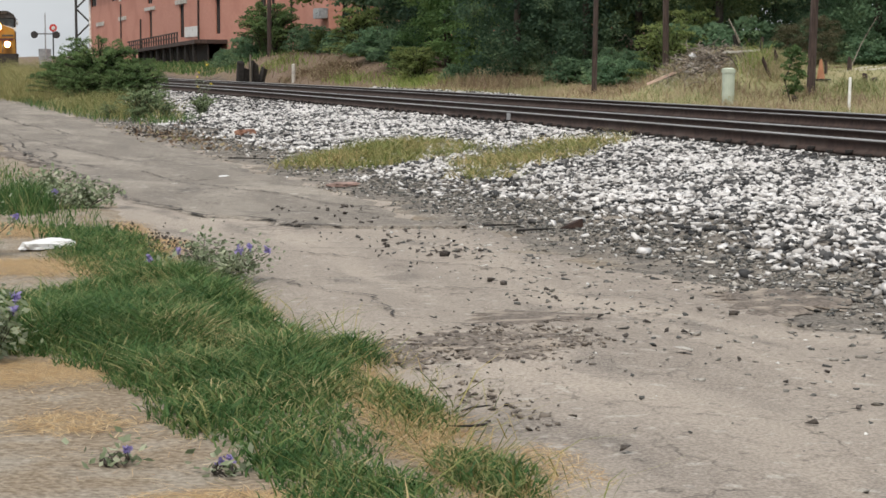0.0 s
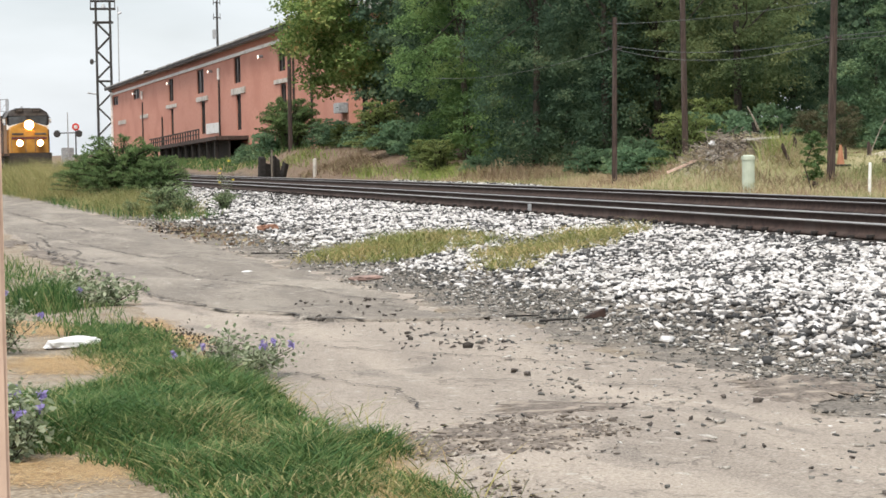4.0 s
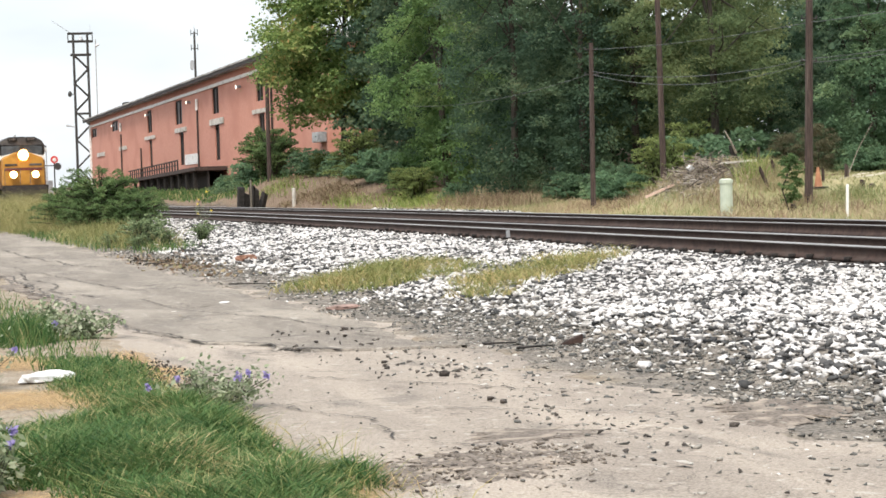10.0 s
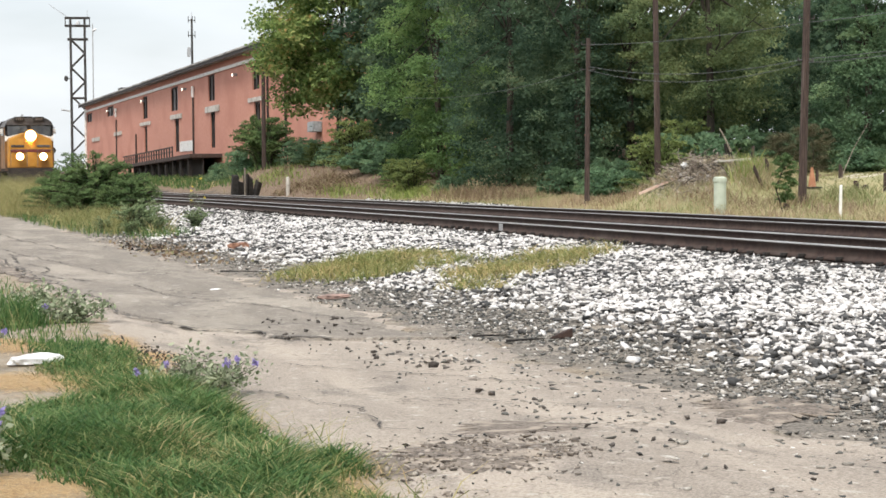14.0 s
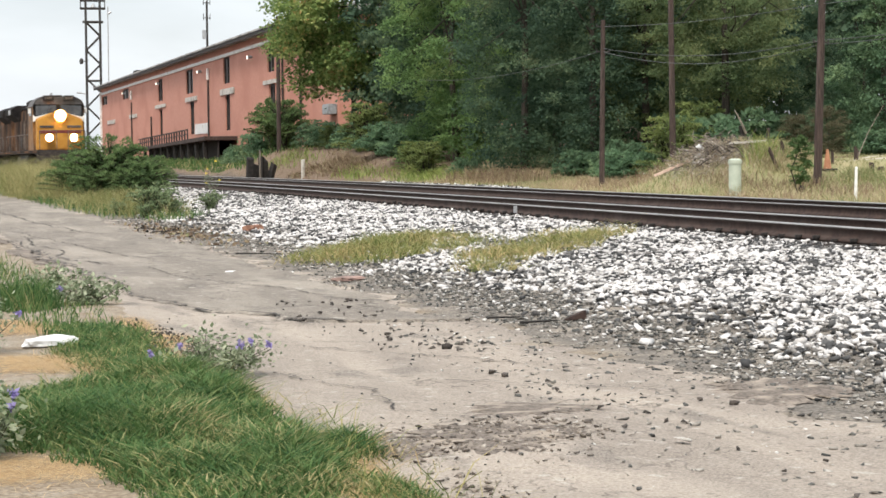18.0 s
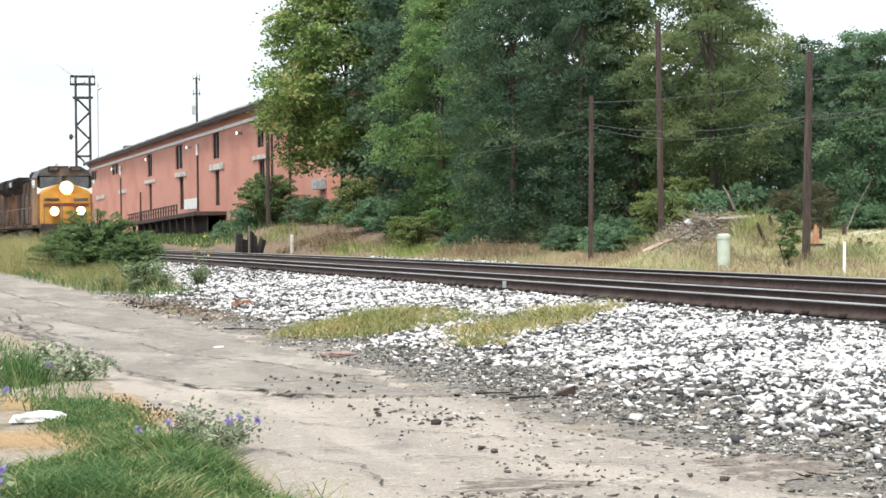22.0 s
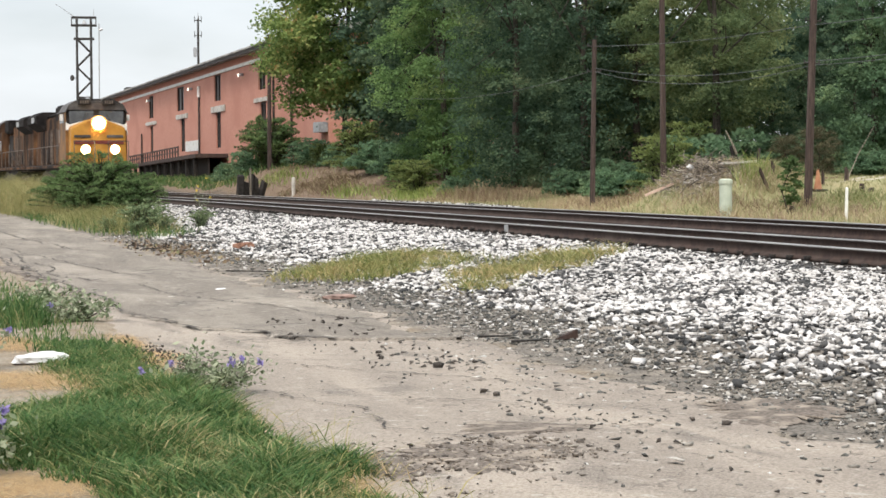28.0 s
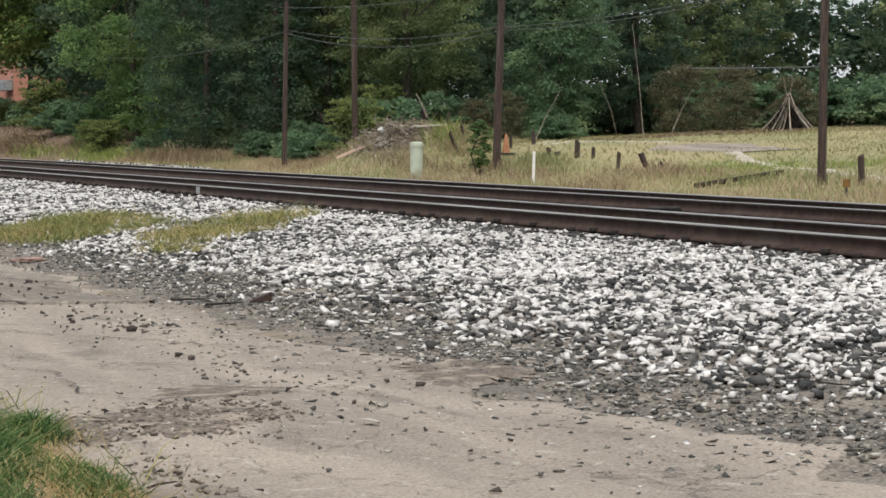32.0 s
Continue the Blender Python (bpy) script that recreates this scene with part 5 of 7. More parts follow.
marker(19.78, 37.65, 0.75, 0.035, WHITEPAINT, "thin white marker post in dry grass", 1.5)
marker(18.68, 91.0, 0.85, 0.095, CONCRETE, "short pale concrete marker post by the far track")
marker(17.2, 94.2, 1.5, 0.05, GREYWOOD, "thin grey post beside dark timbers")


def stump(x, y, h, r, lean, turn, label, material=None):
    r = r * 0.78
    bm = boxbm(-r, r, -r, r, -0.25, h, 0.015)
    for v in bm.verts:
        if v.co.z > h - 0.05:
            v.co.z += 0.05 * math.sin(40 * v.co.x + 9 * h)
    ob = part("old_fence_post", bm, material or POLEWOOD)
    ob.matrix_basis = pose(x, y, float(land(x, y)), 0, lean, turn)
    return tagged(ob, label, "fence post", "old cut fence posts")


for x, y, h, r, lean, turn in [(25.44, 48.41, 0.34, 0.065, 2, 10), (24.21, 45.21, 0.20, 0.07, -4, 30), (24.35, 45.0, 0.13, 0.09, 6, 0), (24.35, 43.92, 0.42, 0.075, 2, 20), (24.37, 43.11, 0.25, 0.06, -3, 60),
                               (22.64, 38.91, 0.5, 0.05, 5, 15), (22.47, 37.25, 0.5, 0.07, -24, 0), (23.42, 38.33, 0.18, 0.055, 10, 30), (21.78, 28.68, 0.56, 0.062, -3, 15), (21.95, 46.0, 0.62, 0.05, -28, 10), (22.38, 46.66, 0.36, 0.055, 1, 0), (22.34, 47.45, 0.55, 0.045, 2, 0), (23.6, 46.2, 0.3, 0.045, 0, 0), (21.17, 42.96, 0.16, 0.07, -38, 20)]:
    stump(x, y, h, r, lean, turn, "dark rotten cut-off fence post in dry grass")
for x, y, h, r, lean, turn in [(16.68, 94.3, 1.15, 0.16, 3, 10), (16.98, 94.5, 0.85, 0.19, -4, 35), (17.38, 95.0, 1.2, 0.15, 6, 60), (17.62, 95.2, 1.05, 0.18, -4, 15), (17.9, 95.4, 0.95, 0.15, 22, 40)]:
    bm = boxbm(-r, r, -r * 0.8, r * 0.8, -0.3, h, 0.025)
    for v in bm.verts:
        if v.co.z > h - 0.06:
            v.co.z += 0.07 * math.sin(23 * v.co.x + 11 * v.co.y + 9 * h)
    ob = part("old_timber", bm, BLACKVOID)
    ob.matrix_basis = pose(x, y, float(land(x, y)), 0, lean, turn)
    tagged(ob, "dark rotten timber butt standing beside the far track", "timber", "dark old timbers")

beam = part("fallen_beam", boxbm(-1.34, 1.34, -0.07, 0.07, 0, 0.09, 0.015), DARKWOOD)
beam.matrix_basis = pose(21.68, 32.45, float(land(21.68, 32.45)) + 0.05, 0, -5.2, 17)
tagged(beam, "long dark timber beam lying in the grass", "beam")
beam2 = part("fallen_beam", boxbm(-0.5, 0.5, -0.06, 0.06, 0, 0.08, 0.02), GREYWOOD)
beam2.matrix_basis = pose(21.56, 36.75, float(land(21.56, 36.75)) + 0.01, 0, 0, -80)
tagged(beam2, "short grey timber lying in the grass", "beam")


def short_sign():
    t = empty("low_marker_sign", pose(20.18, 26.99, float(land(20.18, 26.99))), "low orange-brown marker plate on a stake", "sign")
    part("stake", rod(bmesh.new(), (0, 0, -0.1), (0, 0, 0.33), 0.025, 0.02, 6), DARKMETAL, t)
    part("plate", boxbm(-0.07, 0.07, -0.02, 0.015, 0.2, 0.34, 0.008, m=pose(0, 0, 0)), mat("rusty_orange", (0.14, 0.07, 0.02), (0.26, 0.14, 0.04), 0.8, 14, 0.2), t)


short_sign()


def cone():
    t = empty("traffic_cone", pose(23.17, 45.64, float(land(23.17, 45.64)) - 0.02), "faded orange traffic cone beside a line pole", "traffic cone")
    part("body", rod(bmesh.new(), (0, 0, 0.03), (0, 0, 0.54), 0.11, 0.03, 16), ORANGE, t)
    part("base", boxbm(-0.2, 0.2, -0.2, 0.2, 0, 0.04, 0.01), DARKMETAL, t)


cone()


def rail_oiler():
    t = empty("rail_oiler", pose(13.45, 21.9, 0.262), "black oily track lubricator lying between the tracks", "track lubricator")
    part("body", boxbm(-0.26, 0.26, -0.1, 0.1, 0, 0.2, 0.03), BLACKVOID, t)
    part("lid", boxbm(-0.22, 0.22, -0.08, 0.08, 0.2, 0.235, 0.01), DARKMETAL, t)
    for s in (-1, 1):
        part("arm", rod(bmesh.new(), (s * 0.2, 0, 0.16), (s * 0.62, -0.12, 0.06), 0.035, 0.03, 8, bend=0.08), BLACKVOID, t)


rail_oiler()


def debris():
    rng = np.random.default_rng(8)
    t = empty("debris_heap", pose(21.3, 49.4, float(land(21.3, 49.4))), "heap of grey broken branches and rubble on a mound", "debris heap")
    for k in range(260):
        a = rng.random() * 6.28
        p = Vector((rng.normal() * 0.36, rng.normal() * 0.8 - 0.5, 0.0))
        p.z = float(land(21.3 + p.x, 49.4 + p.y)) - float(land(21.3, 49.4)) + 0.02 + 0.36 * rng.random()
        q = p + Vector((math.cos(a) * (0.1 + 0.3 * rng.random()), math.sin(a) * (0.2 + 0.4 * rng.random()), -0.05 + 0.14 * rng.normal()))
        part("branch", rod(bmesh.new(), p, q, 0.009 + 0.012 * rng.random(), 0.006, 5, bend=0.04), GREYWOOD if k % 3 else BARK, t)
    shapes = stone_shapes(rng, 5)
    for k in range(16):
        v, fc = shapes[k % 5]
        s = 0.15 + 0.22 * rng.random()
        x, y = rng.normal() * 0.9, rng.normal() * 0.9
        piece("rubble", mesh_np("rubble", v * s, fc, PALE_STONE), t, pose(x, y, float(land(21.3 + x, 49.4 + y)) - float(land(21.3, 49.4)) + s * 0.2, 0, 0, 360 * rng.random()))


debris()
board = part("leaning_board", boxbm(-0.64, 0.64, -0.035, 0.035, -0.02, 0.02, 0.006), PINKWOOD)
board.matrix_basis = look((20.5, 49.4, 1.06), (21.08, 49.35, 1.29)) @ pose(0, 0, 0, 0, 90, 0)
tagged(board, "long faded pink board leaning on the debris heap", "board")
bag = part("white_sack", boxbm(-0.13, 0.13, -0.09, 0.09, 0, 0.17, 0.06), LITTER)
bag.matrix_basis = pose(21.12, 49.2, float(land(21.12, 49.2)) + 0.2, 10, 8, 30)
tagged(bag, "crumpled white sack on the debris heap", "sack")
log = part("broken_post", rod(bmesh.new(), (0.08, 0, -0.2), (-0.12, 0, 0.62), 0.12, 0.09, 8), BLACKVOID)
log.matrix_basis = pose(23.0, 50.3, float(land(23.0, 50.3)) + 0.15, 0, 0, 0)
tagged(log, "dark broken post on top of the mound", "post")
limb = part("dead_limb", rod(bmesh.new(), (0, 0, 0), (-0.34, 0, 0.66), 0.035, 0.014, 6, bend=0.04), GREYWOOD)
limb.matrix_basis = pose(22.95, 50.15, float(land(22.95, 50.15)) + 0.5)
tagged(limb, "bare dead limb sticking out of the mound", "branch")


def brush_stack():
    rng = np.random.default_rng(4)
    z = float(land(37.4, 53.2))
    t = empty("brush_stack", pose(37.4, 53.2, z), "cone-shaped stack of pale cut branches at the wood's edge", "brush pile")
    for k in range(22):  # each stick hangs in a hollow curve from the top to the ground
        a = 6.2832 * k / 22 + 0.2 * rng.normal()
        r, h = 0.72 + 0.28 * rng.random(), 1.1 + 0.25 * rng.random()
        pts = [Vector((r * f ** 1.9 * math.cos(a) + 0.03, r * f ** 1.9 * math.sin(a), h * (1 - f ** 1.25))) for f in (0.12, 0.45, 0.75, 1.0)]
        bm = bmesh.new()
        for i in range(3):
            rod(bm, pts[i], pts[i + 1], 0.018 + 0.005 * i, 0.023 + 0.005 * i, 6)
        part("stick", bm, GREYWOOD if k % 4 else BARK, t)
    n = 4200
    a, f = 6.2832 * rng.random(n), np.sqrt(rng.random(n))
    P = np.stack([0.48 * f ** 1.4 * np.cos(a), 0.48 * f ** 1.4 * np.sin(a), 1.15 * (1 - f) * rng.random(n)], -1)
    # dark blades fill the stack, so gaps between the sticks look dark
    th = blades("thatch", rng, P, 0.25, 0.05, DARKBRUSH, "", "", 0.9, parent=t)
    th["label"] = "dark fill under the sticks"
    for k in range(3):
        a = 2.1 * k
        part("top_stick", rod(bmesh.new(), (0, 0, 0.9), (0.25 * math.cos(a), 0.1, 1.75), 0.02, 0.012, 5), GREYWOOD, t)


brush_stack()


def brush_thicket():
    """Leafless brown brush in front of the far trees."""
    rng = np.random.default_rng(14)
    one = tree("dry_bush", at(34.2, 54.6), rng, 2.3, 1.2, 22000, 0.04, BRUSH, "olive-brown dry bush at the wood's edge", "bush", low=0.0, nclump=22, trunk=0.03, group="dry bushes", lobe=0.34)
    copy_thing(one, at(36.0, 54.3, 120, 0.95))
    copy_thing(one, at(38.6, 54.6, 230, 0.8))
    copy_thing(one, at(28.4, 58.3, 60, 0.6))
    copy_thing(one, at(29.1, 57.4, 170, 0.7))
    n = 9000
    x = 24.5 + 19 * rng.random(n)
    y = np.interp(x, [24, 30, 38, 44], [52.6, 52.0, 52.4, 47.5]) + 0.5 * rng.normal(size=n)
    P = np.stack([x, y, land(x, y) + 0.02], -1)
    ob = new("leaf_litter", leaf_mesh("leaf_litter", rng, P, np.tile([0, 0, 1.0], (n, 1)), 0.13, DEADWEED))
    tagged(ob, "brown fallen leaves along the wood's edge", "leaf litter", kind="stuff")
    for px, py, qx, qy, h in ((31.2, 53.6, 30.2, 53.2, 1.9), (33.0, 53.4, 33.7, 53.2, 1.5), (28.4, 54.0, 29.3, 54.0, 1.6), (32.2, 53.7, 31.8, 53.8, 3.6)):
        z0 = float(land(px, py))
        b = part("bare_branch", rod(bmesh.new(), (px, py, z0 - 0.05), (qx, qy, z0 + h), 0.017, 0.007, 6, bend=0.12), GREYWOOD)
        tagged(b, "pale bare leaning branch at the wood's edge", "branch", "bare branches")


brush_thicket()
gravel_pad = strip("gravel_pad", lambda y: 26.0 + 0.22 * (y - 42.4) ** 2 + wav(y, 0.3, 1), lambda y: 29.4 - 0.2 * (y - 42.4) ** 2 + wav(y, 0.4, 2), np.arange(40.3, 44.6, 0.2), 0.03, ROAD)
path_a = strip("dirt_path", lambda y: 26.4 - (40 - y) * 0.36 + wav(y, 0.2, 1), lambda y: 26.75 - (40 - y) * 0.36 + wav(y, 0.16, 2), np.arange(27, 40.6, 0.3), 0.03, PALE_SOIL)
tagged(path_a, "pale worn dirt path across the mown field", "path", kind="structure")
tagged(gravel_pad, "pale gravel patch in the mown field", "gravel patch", kind="structure")


def ribbon(p, q, width, material, label):
    """A worn strip of bare ground that follows the land from p to q."""
    n, V, F = 40, [], []
    for k in range(n + 1):
        f = k / n
        x, y = p[0] + (q[0] - p[0]) * f, p[1] + (q[1] - p[1]) * f
        w = width * (0.5 + 0.35 * math.sin(9 * f + 1) + 0.25 * math.sin(23 * f)) * min(1, 8 * f + 0.1, 8 * (1 - f) + 0.1)
        for s in (-1, 0, 1):
            V.append((x, y + s * w, float(land(x, y + s * w)) + (0.03 if s == 0 else 0.005)))
    for k in range(n):
        for c in (0, 1):
            F.append((3 * k + c, 3 * k + c + 3, 3 * k + c + 4, 3 * k + c + 1))
    ob = new("bare_ground_strip", mesh_np("bare_ground_strip", np.array(V), np.array(F), material, True))
    tagged(ob, label, "path", kind="structure")


ribbon((24.4, 48.2), (29.4, 49.6), 0.55, PALE_SOIL, "pale bare soil strip across the grassy bank")
ribbon((25.4, 47.8), (28.4, 45.6), 0.4, PALE_SOIL, "pale bare soil strip across the mown field")
slab2 = part("concrete_slab", boxbm(-0.54, 0.54, -0.1, 0.1, 0, 0.06, 0.015), CONCRETE)
slab2.matrix_basis = pose(22.0, 47.9, float(land(22.0, 47.9)) + 0.12, 0, -3, -51)
tagged(slab2, "short pale concrete slab on the mound", "slab")


# ---- the porch post beside the camera ----
porch = part("porch_post", boxbm(-0.16, 0.0, -0.08, 0.08, -0.2, 2.9, 0.006), PORCH)
porch.matrix_basis = pose(0.115, 3.6, 0.05)
tagged(porch, "peach-painted porch post standing at the verge", "post")


# ---- train ----
def wheelset(parent, y, r=0.53):
    bm = bmesh.new()
    for s in (-1, 1):
        disc(bm, (s * 0.74, 0, 0), r, "X", 0.13, 24)
        disc(bm, (s * 0.66, 0, 0), r + 0.03, "X", 0.03, 24)
        disc(bm, (s * 0.82, 0, 0), 0.16, "X", 0.08, 10)
    rod(bm, (-0.74, 0, 0), (0.74, 0, 0), 0.09, 0.09, 8)
    for a in range(3):
        box(bm, -0.812, -0.805, -0.05, 0.05, 0.2, r - 0.12, 0, pose(0, 0, 0, 120 * a, 0, 0))
        box(bm, 0.805, 0.812, -0.05, 0.05, 0.2, r - 0.12, 0, pose(0, 0, 0, 120 * a, 0, 0))
    w = part("wheelset", bm, UNDERFRAME, parent)
    w.location = (0, y, r)
    return w


def bogie(parent, y, half, wheels):
    """A truck: two side frames and a bolster, and its wheelsets as parts of the vehicle."""
    bm = bmesh.new()
    for s in (-1, 1):
        box(bm, s * 1.05 - 0.1, s * 1.05 + 0.1, y - half, y + half, 0.62, 0.92, 0.04)
        for wy in wheels:
            box(bm, s * 1.05 - 0.14, s * 1.05 + 0.14, wy - 0.2, wy + 0.2, 0.36, 0.78, 0.03)
        for wy in np.linspace(y - half * 0.6, y + half * 0.6, 2):
            rod(bm, (s * 1.05, wy, 0.45), (s * 1.05, wy, 0.9), 0.13, 0.13, 10)
    box(bm, -0.95, 0.95, y - 0.3, y + 0.3, 0.6, 1.0, 0.03)
    part("truck_frame", bm, UNDERFRAME, parent)
    return [wheelset(parent, wy) for wy in wheels]


def nose_bm():
    """The short wide nose: a box whose top slopes up to the cab."""
    bm = bmesh.new()
    f = 1.4
    pts = [(-1.46, f, 1.4), (1.46, f, 1.4), (1.46, 2.3, 1.4), (-1.46, 2.3, 1.4), (-1.4, f, 3.28), (1.4, f, 3.28), (1.46, 2.3, 3.4), (-1.46, 2.3, 3.4), (-0.5, f - 0.02, 3.66), (0.5, f - 0.02, 3.66), (0.5, 2.3, 3.78), (-0.5, 2.3, 3.78)]
    v = [bm.verts.new(p) for p in pts]
    for q in ((0, 1, 5, 9, 8, 4), (3, 7, 11, 10, 6, 2), (0, 4, 7, 3), (1, 2, 6, 5), (4, 8, 11, 7), (8, 9, 10, 11), (9, 5, 6, 10), (0, 3, 2, 1)):
        bm.faces.new([v[i] for i in q])
    bmesh.ops.bevel(bm, geom=list(bm.edges), offset=0.05, segments=2, affect="EDGES")
    return bm


def plate(pts, y0, y1):
    """A flat plate across the vehicle from an outline of (x, z)."""
    bm = bmesh.new()
    a, b = [bm.verts.new((x, y0, z)) for x, z in pts], [bm.verts.new((x, y1, z)) for x, z in pts]
    n = len(pts)
    bm.faces.new(a[::-1])
    bm.faces.new(b)
    for i in range(n):
        bm.faces.new((a[i], a[(i + 1) % n], b[(i + 1) % n], b[i]))
    return bm


def locomotive_thing(label, lit):
    t = empty("locomotive", pose(11.93, 150, 0.5), label, "locomotive", "train vehicles")
    paint = YELLOWPAINT if lit else DIRTYELLOW
    part("nose", nose_bm(), paint, t, "bright yellow short nose" if lit else "grimy brown-yellow short nose")
    bm = bmesh.new()
    prof = [(-1.6, 1.4), (1.6, 1.4), (1.6, 4.15), (1.42, 4.5), (1.05, 4.72), (-1.05, 4.72), (-1.42, 4.5), (-1.6, 4.15)]
    a = [bm.verts.new((x, 2.3 - (0.2 if z < 3 else 0.0) + 0.12 * max(0, z - 4), z)) for x, z in prof]
    b = [bm.verts.new((x, 5.0, z)) for x, z in prof]
    bm.faces.new(a[::-1])
    bm.faces.new(b)
    for i in range(8):
        bm.faces.new((a[i], a[(i + 1) % 8], b[(i + 1) % 8], b[i]))
    part("cab", bm, CABYELLOW if lit else DIRTYELLOW, t, "grimy yellow crew cab")
    roof = [(-1.63, 4.17), (-1.44, 4.54), (-1.06, 4.77), (1.06, 4.77), (1.44, 4.54), (1.63, 4.17), (1.6, 4.13), (1.4, 4.48), (1.03, 4.7), (-1.03, 4.7), (-1.4, 4.48), (-1.6, 4.13)]
    part("cab_roof", plate(roof, 2.12, 5.05), LOCOGREY, t, "dark grey cab roof")
    part("brow", plate([(-1.55, 4.28), (1.55, 4.28), (1.4, 4.48), (1.03, 4.69), (-1.03, 4.69), (-1.4, 4.48)], 2.14, 2.32), LOCOGREY, t, "dark grey brow over the windshields")
    part("windshield_surround", plate([(-1.56, 3.3), (-0.5, 3.66), (0.5, 3.66), (1.56, 3.3), (1.57, 4.28), (-1.57, 4.28)], 2.23, 2.29), SOOT, t, "black windshield surround")
    part("roof_lamp_bar", boxbm(-0.28, 0.28, 2.3, 2.7, 4.77, 4.86, 0.02), SOOT, t)
    part("air_horn", rod(bmesh.new(), (-0.4, 3.1, 4.86), (-0.4, 2.5, 4.92), 0.05, 0.1, 8), GALV, t)
    for s in (-1, 1):
        win = part("windshield", plate([(s * 0.14, 3.74), (s * 0.62, 3.66), (s * 1.4, 3.5), (s * 1.43, 4.2), (s * 0.14, 4.24)], 2.18, 2.22), LOCOGLASS, t, "dark cab windshield")
        part("wiper", rod(bmesh.new(), (s * 0.75, 2.16, 3.7), (s * 0.5, 2.16, 4.1), 0.014, 0.014, 4), DARKMETAL, win)
        part("white_wing", plate([(s * 1.6, 3.18), (s * 1.6, 3.62), (s * 1.42, 3.5), (s * 0.5, 3.74), (s * 0.5, 3.66)], 2.12, 2.17), WHITEPAINT, t, "white painted stripe under the windshield")
        nb = part("number_board", boxbm(min(s * 0.3, s * 0.98), max(s * 0.3, s * 0.98), 2.0, 2.14, 4.52, 4.84, 0.03), BLACKVOID, t, "black number board")
        for k in range(4):
            x = s * 0.64 + (k - 1.5) * 0.12
            part("number_bar", boxbm(x - 0.035, x + 0.035, 1.985, 2.0, 4.6, 4.76), GRIMERAIL, nb)
        part("side_window", boxbm(min(s * 1.602, s * 1.62), max(s * 1.602, s * 1.62), 2.9, 4.5, 3.6, 4.08, 0.004), LOCOGLASS, t)
        part("mirror", boxbm(min(s * 1.66, s * 1.84), max(s * 1.66, s * 1.84), 2.75, 2.79, 3.72, 4.05, 0.01), WHITEPAINT, t, "pale side mirror")
        part("sunshade", boxbm(min(s * 1.605, s * 1.8), max(s * 1.605, s * 1.8), 2.8, 4.6, 4.12, 4.16), LOCOGREY, t)
        part("nose_grille", boxbm(min(s * 0.42, s * 1.28), max(s * 0.42, s * 1.28), 1.35, 1.405, 2.80, 2.94, 0.01), LOCOGREY, t, "dark bar on the nose")
        post = part("ditch_lamp_housing", boxbm(min(s * 0.52, s * 0.98), max(s * 0.52, s * 0.98), 0.8, 1.2, 1.93, 2.42, 0.04), LOCOGREY, t)
        part("ditch_lamp", disc(bmesh.new(), (s * 0.76, 0.77, 2.17), 0.21, "Y", 0.05, 20), DITCH if lit else GALV, post)
        # when lit, this added ring glows to paint the ditch lamp's halo
        part("lamp_ring", disc(bmesh.new(), (s * 0.76, 0.787, 2.17), 0.27, "Y", 0.03, 20), LAMP_HALO if lit else GALV, post)
        part("step_well", boxbm(min(s * 1.1, s * 1.55), max(s * 1.1, s * 1.55), 0.35, 0.9, 0.35, 1.3, 0.03), UNDERFRAME, t)
        bm = bmesh.new()
        rod(bm, (s * 1.4, 0.4, 1.5), (s * 1.4, 0.4, 2.6), 0.025, 0.025, 6)
        rod(bm, (s * 1.4, 0.4, 2.6), (s * 0.35, 0.4, 2.6), 0.025, 0.025, 6)
        rod(bm, (s * 0.35, 0.4, 2.6), (s * 0.35, 0.4, 1.5), 0.025, 0.025, 6)
        part("front_handrail", bm, GRIMERAIL, t)
    part("nose_door", boxbm(-0.34, 0.34, 1.365, 1.41, 1.5, 3.1, 0.02), paint, t)
    part("nose_band", boxbm(-1.3, 1.3, 1.355, 1.41, 2.46, 2.66, 0.01), DARKRED, t, "dull red band across the nose")
    hl = part("headlamp_housing", boxbm(-0.42, 0.42, 1.26, 1.6, 3.3, 3.8, 0.06), paint, t)
    # disc oversized for the glare; the ring behind paints an orange halo
    part("headlamp", disc(bmesh.new(), (0, 1.24, 3.55), 0.31, "Y", 0.06, 22), LAMP if lit else GALV, hl)
    part("lamp_ring", disc(bmesh.new(), (0, 1.252, 3.55), 0.40, "Y", 0.03, 22), LAMP_HALO if lit else GALV, hl)
    part("walkway", boxbm(-1.58, 1.58, 0.3, 22.0, 1.2, 1.42, 0.03), UNDERFRAME, t, "dark walkway frame")
    part("sill_stripe", box(boxbm(-1.6, -1.585, 0.5, 21.9, 1.24, 1.38), 1.585, 1.6, 0.5, 21.9, 1.24, 1.38), DIRTYELLOW, t, "grimy yellow sill stripe")
    part("pilot", boxbm(-1.45, 1.45, 0.15, 0.35, 0.25, 1.35, 0.05), UNDERFRAME, t, "dark pilot plate")
    part("coupler", boxbm(-0.2, 0.2, -0.3, 0.2, 0.65, 1.0, 0.05), UNDERFRAME, t)
    part("rear_coupler", boxbm(-0.2, 0.2, 21.9, 22.4, 0.65, 1.0, 0.05), UNDERFRAME, t)
    part("hood", boxbm(-0.95, 0.95, 5.0, 21.3, 1.42, 4.2, 0.08), DIRTYELLOW, t, "grimy brown-yellow engine hood")
    part("hood_roof", boxbm(-0.9, 0.9, 5.0, 21.3, 4.2, 4.45, 0.1), SOOT, t, "sooty grey hood roof")
    part("equipment_cabinet", boxbm(-1.5, 1.5, 5.0, 6.3, 1.42, 3.9, 0.06), DIRTYELLOW, t, "grimy yellow cabinet behind the cab")
